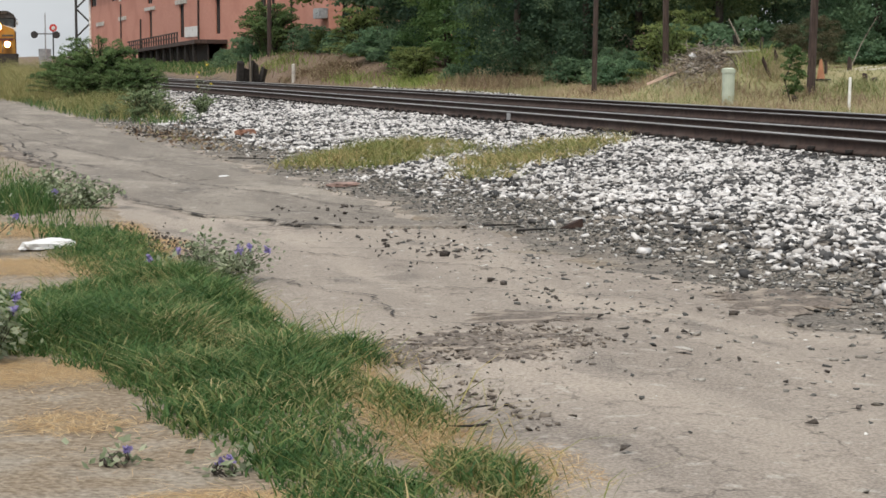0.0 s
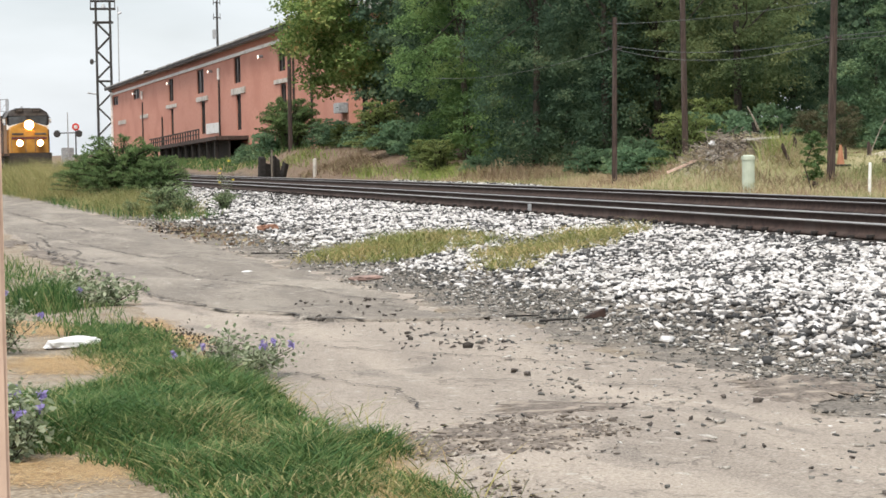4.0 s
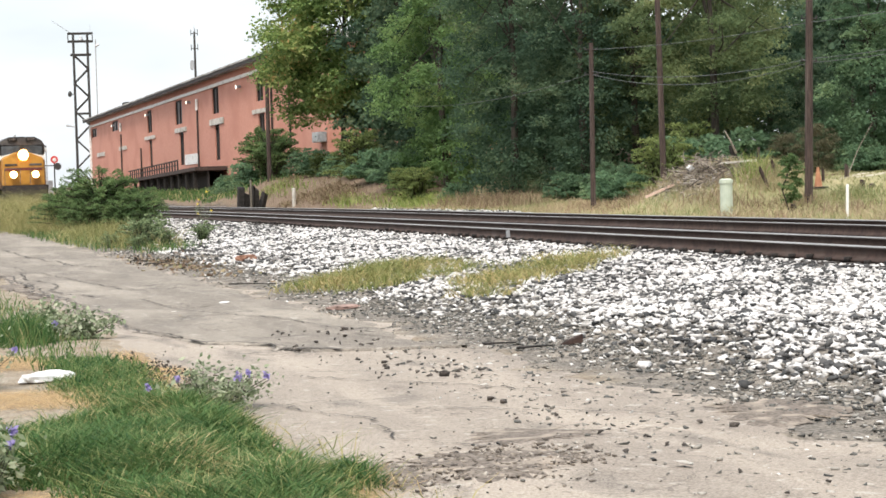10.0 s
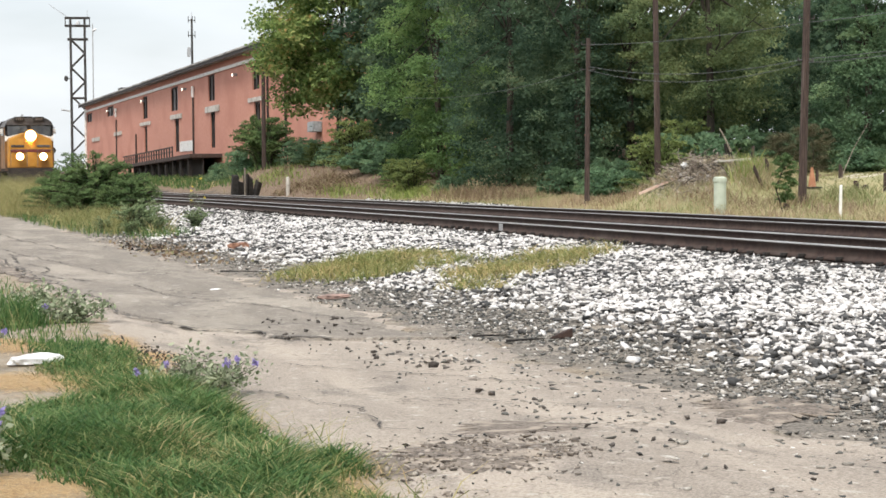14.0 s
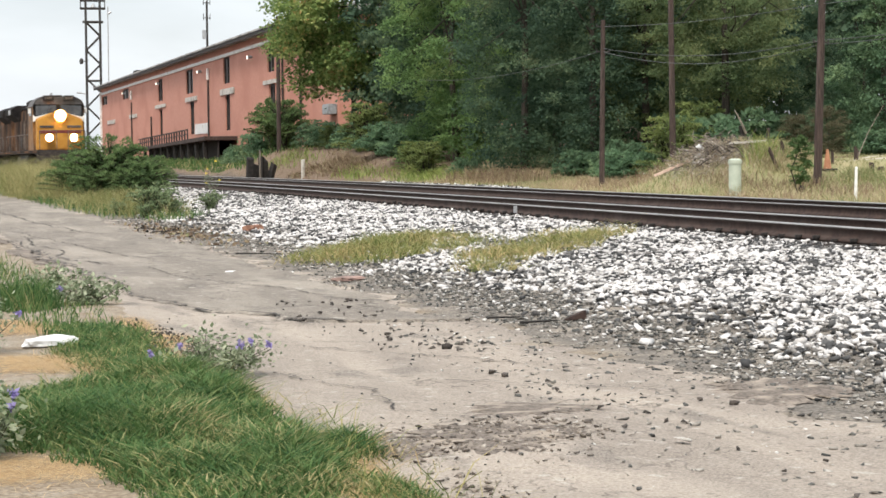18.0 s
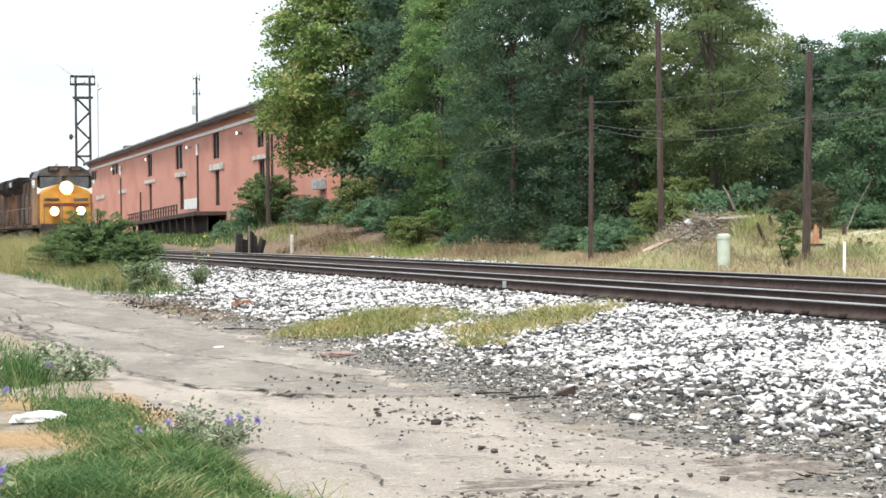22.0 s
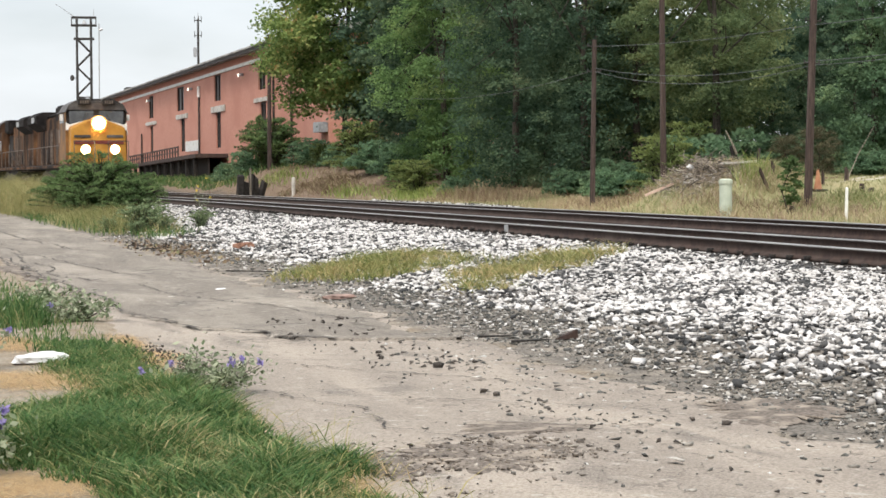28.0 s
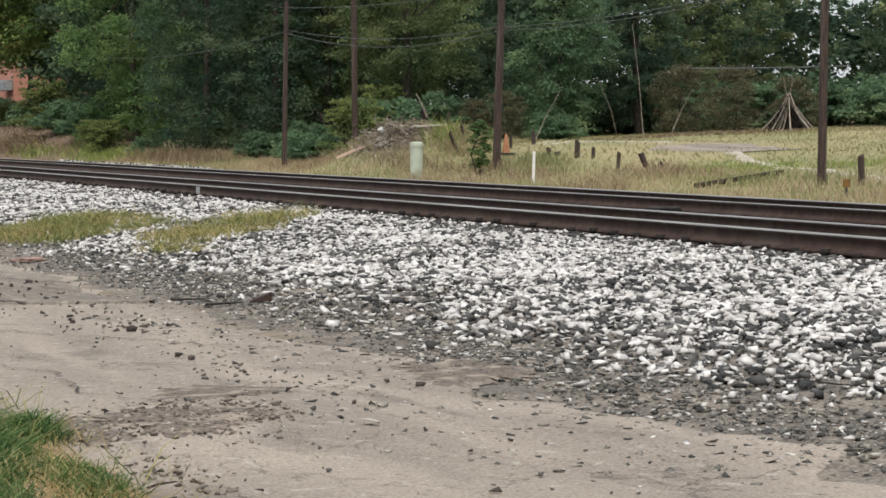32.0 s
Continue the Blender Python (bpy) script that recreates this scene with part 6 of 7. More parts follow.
    part("radiator", plate([(-0.96, 3.5), (0.96, 3.5), (1.56, 3.95), (1.56, 4.35), (1.2, 4.6), (-1.2, 4.6), (-1.56, 4.35), (-1.56, 3.95)], 16.4, 21.2), SOOT, t, "wide winged dark radiator section")
    part("dynamic_brake", boxbm(-1.3, 1.3, 6.4, 9.0, 3.75, 4.68, 0.1), SOOT, t)
    part("exhaust_stack", boxbm(-0.35, 0.35, 11.5, 13.0, 4.45, 4.78, 0.05), BLACKVOID, t)
    part("roof_hatch", boxbm(-0.7, 0.7, 9.6, 11.2, 4.45, 4.6, 0.04), SOOT, t)
    part("roof_hatch", boxbm(-0.6, 0.6, 13.6, 15.6, 4.45, 4.57, 0.04), SOOT, t)
    for s in (-1, 1):
        for k in range(8):
            y0 = 9.2 + k * 0.88
            part("hood_door", boxbm(min(s * 0.952, s * 0.99), max(s * 0.952, s * 0.99), y0, y0 + 0.8, 1.6, 3.5, 0.012), HOODBROWN if k % 3 else DIRTYELLOW, t)
        part("hood_grille", boxbm(min(s * 0.952, s * 1.0), max(s * 0.952, s * 1.0), 6.5, 9.0, 2.2, 3.6, 0.012), BLACKVOID, t)
        part("filter_panel", boxbm(min(s * 1.57, s * 1.6), max(s * 1.57, s * 1.6), 17.2, 18.6, 3.98, 4.3, 0.01), GALV, t, "pale worn radiator screen")
        part("side_placard", boxbm(min(s * 1.502, s * 1.52), max(s * 1.502, s * 1.52), 5.2, 5.8, 2.6, 3.3, 0.005), GALV, t, "pale panel on the cabinet side")
        for k in range(7):
            y0 = 6.6 + k * 2.4
            part("stanchion", rod(bmesh.new(), (s * 1.54, y0, 1.42), (s * 1.54, y0, 2.45), 0.028, 0.028, 5), GRIMERAIL, t)
        part("handrail", rod(bmesh.new(), (s * 1.54, 5.2, 2.45), (s * 1.54, 21.2, 2.45), 0.03, 0.03, 5), GRIMERAIL, t, "grimy side handrail")
        for y0 in (0.9, 21.0):
            bm = bmesh.new()
            for z in (0.4, 0.75, 1.1):
                box(bm, min(s * 1.3, s * 1.6), max(s * 1.3, s * 1.6), y0 - 0.3, y0 + 0.3, z, z + 0.05)
            part("steps", bm, GRIMERAIL, t)
        part("air_tank", rod(bmesh.new(), (s * 1.2, 7.5, 1.0), (s * 1.2, 9.2, 1.0), 0.17, 0.17, 12), UNDERFRAME, t)
    part("fuel_tank", boxbm(-1.4, 1.4, 7.6, 14.6, 0.35, 1.18, 0.15), UNDERFRAME, t)
    for k, (y0, z0, z1) in enumerate([(6.9, 1.6, 3.0), (8.4, 1.5, 2.1), (10.0, 1.9, 2.6), (12.7, 1.5, 3.4), (15.3, 1.6, 2.4)]):
        for s in (-1, 1):
            part("hood_pipe", rod(bmesh.new(), (s * 1.04, y0, z0), (s * 1.04, y0 + 0.1, z1), 0.05, 0.05, 6), GRIMERAIL if k % 2 else LOCOGREY, t)
    for body in t.children:  # the body rides on its springs
        body.location.z += 0.15
    ws = bogie(t, 4.4, 2.4, [2.4, 4.4, 6.4 - 0.2]) + bogie(t, 18.0, 2.4, [16.2, 18.0, 20.0])
    return t, ws


def hopper():
    t = empty("hopper_car", pose(10, 200, 0.5), "pale grey covered hopper car with grimy sides", "hopper car", "train vehicles")
    bm = bmesh.new()
    prof = [(-1.2, 1.5), (1.2, 1.5), (1.6, 2.4), (1.62, 3.6), (1.35, 4.35), (0.6, 4.62), (-0.6, 4.62), (-1.35, 4.35), (-1.62, 3.6), (-1.6, 2.4)]
    rows = []
    for y, f in ((1.2, 0.0), (2.6, 1), (15.4, 1), (16.8, 0.0)):
        rows.append([bm.verts.new((x, y if z > 3 else (y + 0.9 * (1 - f) * (1 if y < 9 else -1)), z)) for x, z in prof])
    for p, q in zip(rows, rows[1:]):
        for i in range(10):
            bm.faces.new((p[i], p[(i + 1) % 10], q[(i + 1) % 10], q[i]))
    bm.faces.new(rows[0][::-1])
    bm.faces.new(rows[-1])
    part("body", bm, HOPPERGREY, t)
    part("roof_walk", boxbm(-0.35, 0.35, 1.2, 16.8, 4.62, 4.72, 0.01), GALV, t)
    part("sill", boxbm(-1.3, 1.3, 0.2, 17.8, 1.0, 1.25, 0.03), UNDERFRAME, t)
    for k in range(3):
        bm = bmesh.new()
        y = 4.6 + 4.4 * k
        vs = bmesh.ops.create_cone(bm, cap_ends=True, segments=4, radius1=0.5, radius2=1.9, depth=1.1)["verts"]
        bmesh.ops.transform(bm, verts=vs, matrix=pose(0, y, 0.98, 0, 0, 45))
        part("chute", bm, HOPPERGREY, t)
    for s in (0.5, 17.5):
        part("end_platform", boxbm(-1.5, 1.5, s - 0.35, s + 0.35, 1.25, 1.35, 0.01), UNDERFRAME, t)
        part("end_ladder", boxbm(-1.5, -1.1, s - 0.04, s + 0.04, 1.35, 4.3, 0.01), DARKMETAL, t)
    for k in range(5):
        part("side_post", boxbm(-1.655, -1.6, 3.0 + 3 * k, 3.1 + 3 * k, 1.9, 3.9), HOPPERGREY, t)
    ws = bogie(t, 2.2, 1.3, [1.35, 3.05]) + bogie(t, 15.8, 1.3, [14.95, 16.65])
    return t, ws


vehicles = []
lead, lead_wheels = locomotive_thing("yellow and grey diesel locomotive leading the train with lit headlamps", True)
vehicles.append((lead, lead_wheels, 0.0, 22.3, False))
second, second_wheels = locomotive_thing("grimy yellow second diesel locomotive coupled behind the first", False)
vehicles.append((second, second_wheels, 22.3, 22.3, True))
car, car_wheels = hopper()
vehicles.append((car, car_wheels, 44.8, 18.0, False))
for k in range(1, 6):
    c2 = copy_thing(car, pose(10, 220, 0.5))
    vehicles.append((c2, [o for o in c2.children if o.name.startswith("wheelset")], 44.8 + 18.4 * k, 18.0, False))


def train_y(t):
    return float(np.interp(t, [0, 10, 20, 28, 32], [157.4, 138.4, 118.4, 101.4, 92.9]))


def track_x(y):
    return 11.89 + float(bend(y))


# ---- stones: the ballast shoulder, cinders and loose gravel ----
def ballast():
    rng = np.random.default_rng(21)

    def field(n, x0, x1, y0, y1, keep, s0, s1, up):
        x, y = x0 + (x1 - x0) * rng.random(n), y0 + (y1 - y0) * rng.random(n)
        ok = rng.random(n) < keep(x, y)
        x, y = x[ok], y[ok]
        x = x + bend(y)
        s = s0 + (s1 - s0) * rng.random(len(x)) ** 1.6
        z = land(x, y) + s * 0.12 + up * rng.random(len(x))
        return np.stack([x, y, z], -1), s

    def wave(x, y):
        return 0.35 * hills(x, y, 1.7) + 0.25 * hills(x + 3, y, 4.1)

    def tufts(x, y):
        a = ((x - 6.8) * 0.47 + (y - 26.8) * 0.88) / 2.9, (-(x - 6.8) * 0.88 + (y - 26.8) * 0.47) / 1.15
        b = ((x - 8.3) * 0.54 + (y - 24.6) * 0.84) / 3.1, (-(x - 8.3) * 0.84 + (y - 24.6) * 0.54) / 0.8
        return np.maximum(a[0] ** 2 + a[1] ** 2 < 1, b[0] ** 2 + b[1] ** 2 < 1)

    def dense(x, y):
        edge = 5.75 + wave(x, y)
        return np.clip(0.04 + (x - edge) / 1.7, 0.04, 0.95) * np.where(x > 10.42 + 0.12 * hills(x * 3, y * 3), 0.34, 1.0) * (1 - 0.75 * tufts(x, y))

    P, S = [], []
    for n, a, b, y0, y1, s0, s1, up in ((56000, 5.2, 11.05, 8, 27, 0.042, 0.115, 0.02), (27000, 5.6, 11.05, 27, 48, 0.065, 0.135, 0.02), (11000, 5.9, 11.0, 48, 92, 0.09, 0.15, 0.02), (3400, 17.9, 18.7, 53, 78, 0.08, 0.14, 0.04)):
        p, s = field(n, a, b, y0, y1, dense, s0, s1, up)
        P.append(p)
        S.append(s)
    scatter_stones("ballast_stones", rng, np.concatenate(P), np.concatenate(S), BALLAST, "white and dark grey crushed stone ballast along the track", "ballast", 0.8)

    def loose(x, y):
        c = 5.5 + 0.35 * wave(x, y)
        return 0.9 * np.exp(-((x - c) / 0.66) ** 2) * np.clip((x - 4.75 - 0.3 * hills(x * 2, y * 2, 1.3)) / 0.5, 0.06, 1) + 0.10 * np.exp(-((x - 4.4) / 0.7) ** 2)

    P, S = [], []
    for n, y0, y1, s0, s1 in ((52000, 6.5, 22, 0.014, 0.06), (16000, 22, 46, 0.03, 0.07)):
        p, s = field(n, 3.4, 8.2, y0, y1, loose, s0, s1, 0.008)
        P.append(p)
        S.append(s)
    scatter_stones("cinder_gravel", rng, np.concatenate(P), np.concatenate(S), CINDER, "dark mixed gravel between the lane and the ballast", "gravel", 0.55)

    def crumbs(x, y):
        band = np.exp(-((x - (3.6 + 0.25 * hills(x, y, 0.9))) / 0.55) ** 2)
        spot = np.exp(-((x - 2.55) / 0.35) ** 2 - ((y - 9.2) / 0.8) ** 2)
        return 0.035 + 0.45 * band * np.clip(0.3 + hills(x, y, 1.3), 0, 1) + 0.3 * spot

    p, s = field(8500, 2.05, 5.2, 5.6, 26, crumbs, 0.006, 0.03, 0.0)
    def knots(x, y):
        return np.exp(-((x - (3.65 + 0.2 * hills(x, y, 0.7))) / 0.4) ** 2) * np.clip(hills(x * 1.5, y * 1.5) + 0.2, 0, 1) + 0.02

    q, r = field(2000, 2.2, 4.9, 6.0, 25, knots, 0.016, 0.042, 0.0)
    def patch(x, y):
        return np.clip(1.3 * np.exp(-((x - 2.82) / 0.33) ** 2 - ((y - 9.1) / 0.45) ** 2) + 0.7 * np.exp(-((x - 3.15) / 0.25) ** 2 - ((y - 9.2) / 0.3) ** 2) + 0.9 * np.exp(-((x - 2.33) / 0.12) ** 2 - ((y - 8.95) / 0.4) ** 2) + 0.5 * np.exp(-((x - 2.2) / 0.18) ** 2 - ((y - 13.6) / 0.7) ** 2) + 0.5 * np.exp(-((x - 2.35) / 0.15) ** 2 - ((y - 7.6) / 0.6) ** 2), 0, 1)

    q2, r2 = field(13000, 1.9, 3.5, 6.5, 15, patch, 0.008, 0.038, 0.0)
    q2[:, 2] += 0.012
    scatter_stones("broken_paving_grit", rng, q2, r2 * 1.25, BROKEN, "dark crumbled paving lying over the lane", "gravel", 0.7)
    p, s = np.concatenate([p, q]), np.concatenate([s, r])
    p[:, 2] += 0.012
    scatter_stones("loose_grit", rng, p, s, CINDER, "small loose stones scattered over the lane", "gravel", 0.8)


ballast()


def loose_stones():
    rng = np.random.default_rng(6)
    shapes = [mesh_np("stone", v, fc, COAL) for v, fc in stone_shapes(rng, 5)]
    pale = [mesh_np("stone", v, fc, PALE_STONE) for v, fc in stone_shapes(rng, 3)]
    spots = [(3.78, 13.3, 9), (3.83, 13.63, 6), (3.71, 13.45, 5), (3.84, 13.15, 5), (3.65, 11.76, 6), (3.69, 11.59, 6), (3.27, 16.01, 7), (3.8, 10.93, 5), (4.2, 11.92, 4), (4.34, 10.06, 4), (4.44, 9.83, 6), (3.51, 9.08, 5), (3.38, 6.76, 5), (3.75, 7.08, 4), (2.46, 6.39, 5), (2.36, 8.03, 3), (2.23, 8.58, 4), (3.86, 9.65, 4), (3.31, 9.73, 4), (3.67, 9.87, 5), (3.8, 9.26, 5), (3.91, 9.25, 4), (3.79, 8.32, 4), (3.73, 7.71, 4), (4.02, 7.88, 3), (3.48, 12.97, 4), (3.71, 13.98, 4)]
    spots_far = [(3.86, 16.15, 5), (3.53, 16.42, 6), (3.5, 17.76, 5), (3.69, 16.26, 6), (2.31, 7.21, 4), (3.6, 15.2, 5), (3.9, 14.7, 5), (4.0, 13.1, 4), (3.45, 14.2, 4), (3.56, 18.27, 5), (3.3, 16.23, 5), (3.55, 16.58, 4), (4.15, 18.09, 5), (4.21, 17.64, 4), (4.14, 16.71, 5), (4.04, 15.82, 5), (4.08, 15.53, 4), (4.05, 14.99, 4), (4.18, 14.95, 4), (4.07, 14.23, 5), (3.97, 13.58, 4), (4.12, 13.53, 5), (3.9, 16.47, 4), (3.85, 17.82, 4), (3.52, 10.88, 4), (3.89, 11.36, 4)]
    strewn = []
    for k in range(46):
        y = 13.4 + 5.2 * rng.random()
        x = 3.3 + 0.95 * rng.random()
        strewn.append((x, y, 2.6 + 3.2 * rng.random() ** 1.5))
    for k, (x, y, cm) in enumerate(spots + spots_far + strewn):
        s = cm / 100 * 1.08
        ob = new("stone", shapes[k % 5])
        bed = 0.032 if y > 15.7 and x > layer_left(y) else 0.012
        ob.matrix_basis = pose(x, y, float(land(x, y)) + bed + s * 0.28, 0, 0, 360 * rng.random()) @ Matrix.Diagonal((s * 1.1, s, s * 1.0, 1))
        tagged(ob, "small dark angular stone lying on the lane", "stone", "loose stones on the lane")
    for k, (x, y, cm) in enumerate([(3.82, 12.5, 8), (3.62, 8.56, 9), (5.4, 12.3, 9), (4.9, 16.9, 8), (5.6, 11.2, 8), (3.1, 22.0, 9), (5.9, 13.0, 10)]):
        s = cm / 100
        ob = new("stone", pale[k % 3])
        ob.matrix_basis = pose(x, y, float(land(x, y)) + 0.012 + s * 0.2, 0, 0, 360 * rng.random()) @ Matrix.Diagonal((s * 1.4, s, s * 0.6, 1))
        tagged(ob, "pale flat stone lying on the lane", "stone", "loose stones on the lane")


loose_stones()


def crack(points, width, seed):
    """A broken dark seam in the paving, as a thin dark strip laid over it."""
    rng = np.random.default_rng(seed)
    V, F = [], []
    pts = []
    for (x0, y0), (x1, y1) in zip(points, points[1:]):
        n = max(3, int(math.hypot(x1 - x0, y1 - y0) / 0.09))
        for k in range(n):
            pts.append((x0 + (x1 - x0) * k / n + 0.03 * rng.normal(), y0 + (y1 - y0) * k / n + 0.03 * rng.normal()))
    for k, (x, y) in enumerate(pts):
        a, b = pts[max(0, k - 1)], pts[min(len(pts) - 1, k + 1)]
        d = Vector((b[0] - a[0], b[1] - a[1], 0)).normalized().cross(Vector((0, 0, 1))) * width * (0.5 + 0.4 * rng.random() + 0.3 * math.sin(0.7 * k))
        lift = 0.038 if y > 15.7 else 0.018
        V += [(x - d.x, y - d.y, float(land(x - d.x, y - d.y)) + lift), (x + d.x, y + d.y, float(land(x + d.x, y + d.y)) + lift)]
    for k in range(len(pts) - 1):
        F.append((2 * k, 2 * k + 1, 2 * k + 3, 2 * k + 2))
    ob = new("road_crack", mesh_np("road_crack", np.array(V), np.array(F), CRACKDARK))
    tagged(ob, "dark crack in the paving", "crack", kind="structure")


def grit_patch(x, y, rx, ry, seed):
    """A ragged patch of dark grit that has washed over the paving."""
    rng = np.random.default_rng(seed)
    n, rings = 72, 5
    edge = 1 + 0.16 * np.sin(3 * np.arange(n) * 0.0873 + seed) + 0.2 * rng.normal(size=n)
    V, F = [(x, y, float(land(x, y)) + 0.0165)], []
    for k in range(1, rings + 1):
        for i in range(n):
            f = k / rings * (edge[i] if k == rings else 1 + (edge[i] - 1) * 0.5)
            px, py = x + rx * f * math.cos(6.2832 * i / n), y + ry * f * math.sin(6.2832 * i / n)
            V.append((px, py, float(land(px, py)) + (0.006 if k == rings else 0.016)))
    for i in range(n):
        F.append((0, 1 + i, 1 + (i + 1) % n, 1 + (i + 1) % n))
    F = [(a, b, c) for a, b, c, _ in F]
    G = []
    for k in range(rings - 1):
        for i in range(n):
            a, b = 1 + k * n + i, 1 + k * n + (i + 1) % n
            G += [(a, a + n, b + n), (a, b + n, b)]
    ob = new("grit_patch", mesh_np("grit_patch", np.array(V), np.array(F + G), GRIT_SOIL, True))
    tagged(ob, "dark gritty dirt washed over the lane", "dirt patch", kind="structure")


grit_patch(2.85, 9.12, 0.42, 0.5, 1)
grit_patch(2.33, 8.95, 0.16, 0.42, 21)
grit_patch(4.95, 10.3, 0.36, 0.5, 22)
grit_patch(2.2, 13.7, 0.2, 0.6, 2)
grit_patch(3.35, 10.1, 0.35, 0.35, 3)
for k, (x, y, rx, ry) in enumerate([(1.95, 26.5, 0.14, 1.2), (1.8, 29.5, 0.2, 1.6), (2.12, 23.2, 0.1, 0.7), (1.55, 33.5, 0.3, 1.4)]):
    grit_patch(x, y, rx, ry, 11 + k)

# the seam on the layer's broken edge also paints its step's shade
crack([(layer_left(y) + 0.02, y) for y in np.arange(33, 15.8, -0.3)], 0.022, 1)
crack([(layer_left(y) - 0.10 - 0.05 * math.sin(2.1 * y), y) for y in np.arange(34, 22, -0.4)], 0.026, 8)
crack([(layer_left(y) + 0.3 + 0.12 * math.sin(1.3 * y), y) for y in np.arange(36, 25, -0.5)], 0.018, 9)
crack([(2.9, 13.9), (3.5, 13.2), (4.0, 12.3), (4.5, 11.9)], 0.009, 2)
crack([(3.2, 11.6), (3.9, 11.2), (4.5, 10.4)], 0.008, 3)
crack([(2.4, 12.3), (2.7, 11.2), (2.65, 10.3), (3.1, 9.6)], 0.008, 4)
crack([(3.0, 24.5), (3.4, 21.5), (3.9, 20.2), (4.3, 18.0)], 0.011, 5)
crack([(2.2, 38), (2.9, 30), (3.4, 26.5)], 0.014, 6)
crack([(2.6, 55), (3.0, 42), (3.6, 36)], 0.02, 7)


def crumpled(name, x, y, lx, ly, lz, turn, material, label, category):
    rng = np.random.default_rng(int(x * 100))
    bm = bmesh.new()
    bmesh.ops.create_icosphere(bm, subdivisions=3, radius=0.5)
    for v in bm.verts:
        v.co = Vector([math.copysign(abs(2 * c) ** 0.6, c) / 2 for c in v.co])
        k = 1 + 0.09 * math.sin(9 * v.co.x + 4 * v.co.y) + 0.05 * rng.normal()
        v.co = Vector((v.co.x * lx * k, v.co.y * ly * k, max(0.0, v.co.z + 0.2) * lz * k))
    ob = part(name, bm, material)
    ob.matrix_basis = pose(x, y, float(land(x, y)) + 0.01, 0, 0, turn)
    return tagged(ob, label, category)


crumpled("plastic_bag", 1.1, 14.55, 0.40, 0.2, 0.09, 20, LITTER, "crumpled white plastic bag lying in the grass", "plastic bag")
crumpled("flattened_carton", 4.93, 21.45, 0.40, 0.22, 0.06, 25, REDLITTER, "flattened faded reddish carton on the gravel", "litter")
crumpled("clay_shard", 6.35, 35.5, 0.42, 0.2, 0.15, 25, mat("terracotta", (0.13, 0.065, 0.045), (0.33, 0.17, 0.11), 0.85, 10, 0.2), "broken terracotta lump at the ballast foot", "litter")
crumpled("paper_scrap", 3.9, 23.4, 0.2, 0.1, 0.04, 60, LITTER, "white paper scrap on the lane", "litter")
crumpled("rubbish_bag", 3.95, 97.0, 1.2, 0.6, 0.45, 10, CONCRETE, "pale grey rubbish bag at the lane's far edge", "litter")


def wood_chunk():
    """A split wedge of tie timber, thick and high at one end."""
    bm = bmesh.new()
    lo = [(-0.12, -0.01), (-0.02, -0.05), (0.11, -0.03), (0.1, 0.05), (-0.03, 0.04)]
    top = [0.012, 0.045, 0.085, 0.07, 0.035]
    a = [bm.verts.new((x, y, 0)) for x, y in lo]
    b = [bm.verts.new((x * 0.9 + 0.01, y * 0.8, z)) for (x, y), z in zip(lo, top)]
    bm.faces.new(a[::-1])
    bmesh.ops.triangulate(bm, faces=[bm.faces.new(b)])
    for i in range(5):
        bm.faces.new((a[i], a[(i + 1) % 5], b[(i + 1) % 5], b[i]))
    bmesh.ops.bevel(bm, geom=list(bm.edges), offset=0.006, segments=1, affect="EDGES")
    ob = part("dark_wood_chunk", bm, DARKWOOD)
    ob.matrix_basis = pose(5.42, 15.2, float(land(5.42, 15.2)) + 0.01, 0, 0, 12)
    tagged(ob, "dark splintered wedge of tie wood on the gravel", "wood chunk")


wood_chunk()
for x, y, ln, turn in [(5.05, 15.0, 0.34, 5), (4.98, 15.75, 0.3, -8), (5.0, 27.5, 0.8, -44), (4.98, 36.9, 0.7, 20), (5.2, 35.6, 0.5, -30), (4.85, 38.6, 0.5, 10), (6.24, 8.38, 0.5, 110), (2.2, 7.3, 0.17, 20), (2.05, 6.95, 0.14, 160)]:
    ob = part("stick", rod(bmesh.new(), (-ln / 2, 0, 0), (ln / 2, 0.04, 0.0), 0.012 if y > 9 else 0.006, 0.006 if y > 9 else 0.003, 6, bend=0.02), BLACKVOID)
    ob.matrix_basis = pose(x, y, float(land(x, y)) + 0.03, 0, 0, turn)
    tagged(ob, "dark broken stick lying on the ground", "stick")


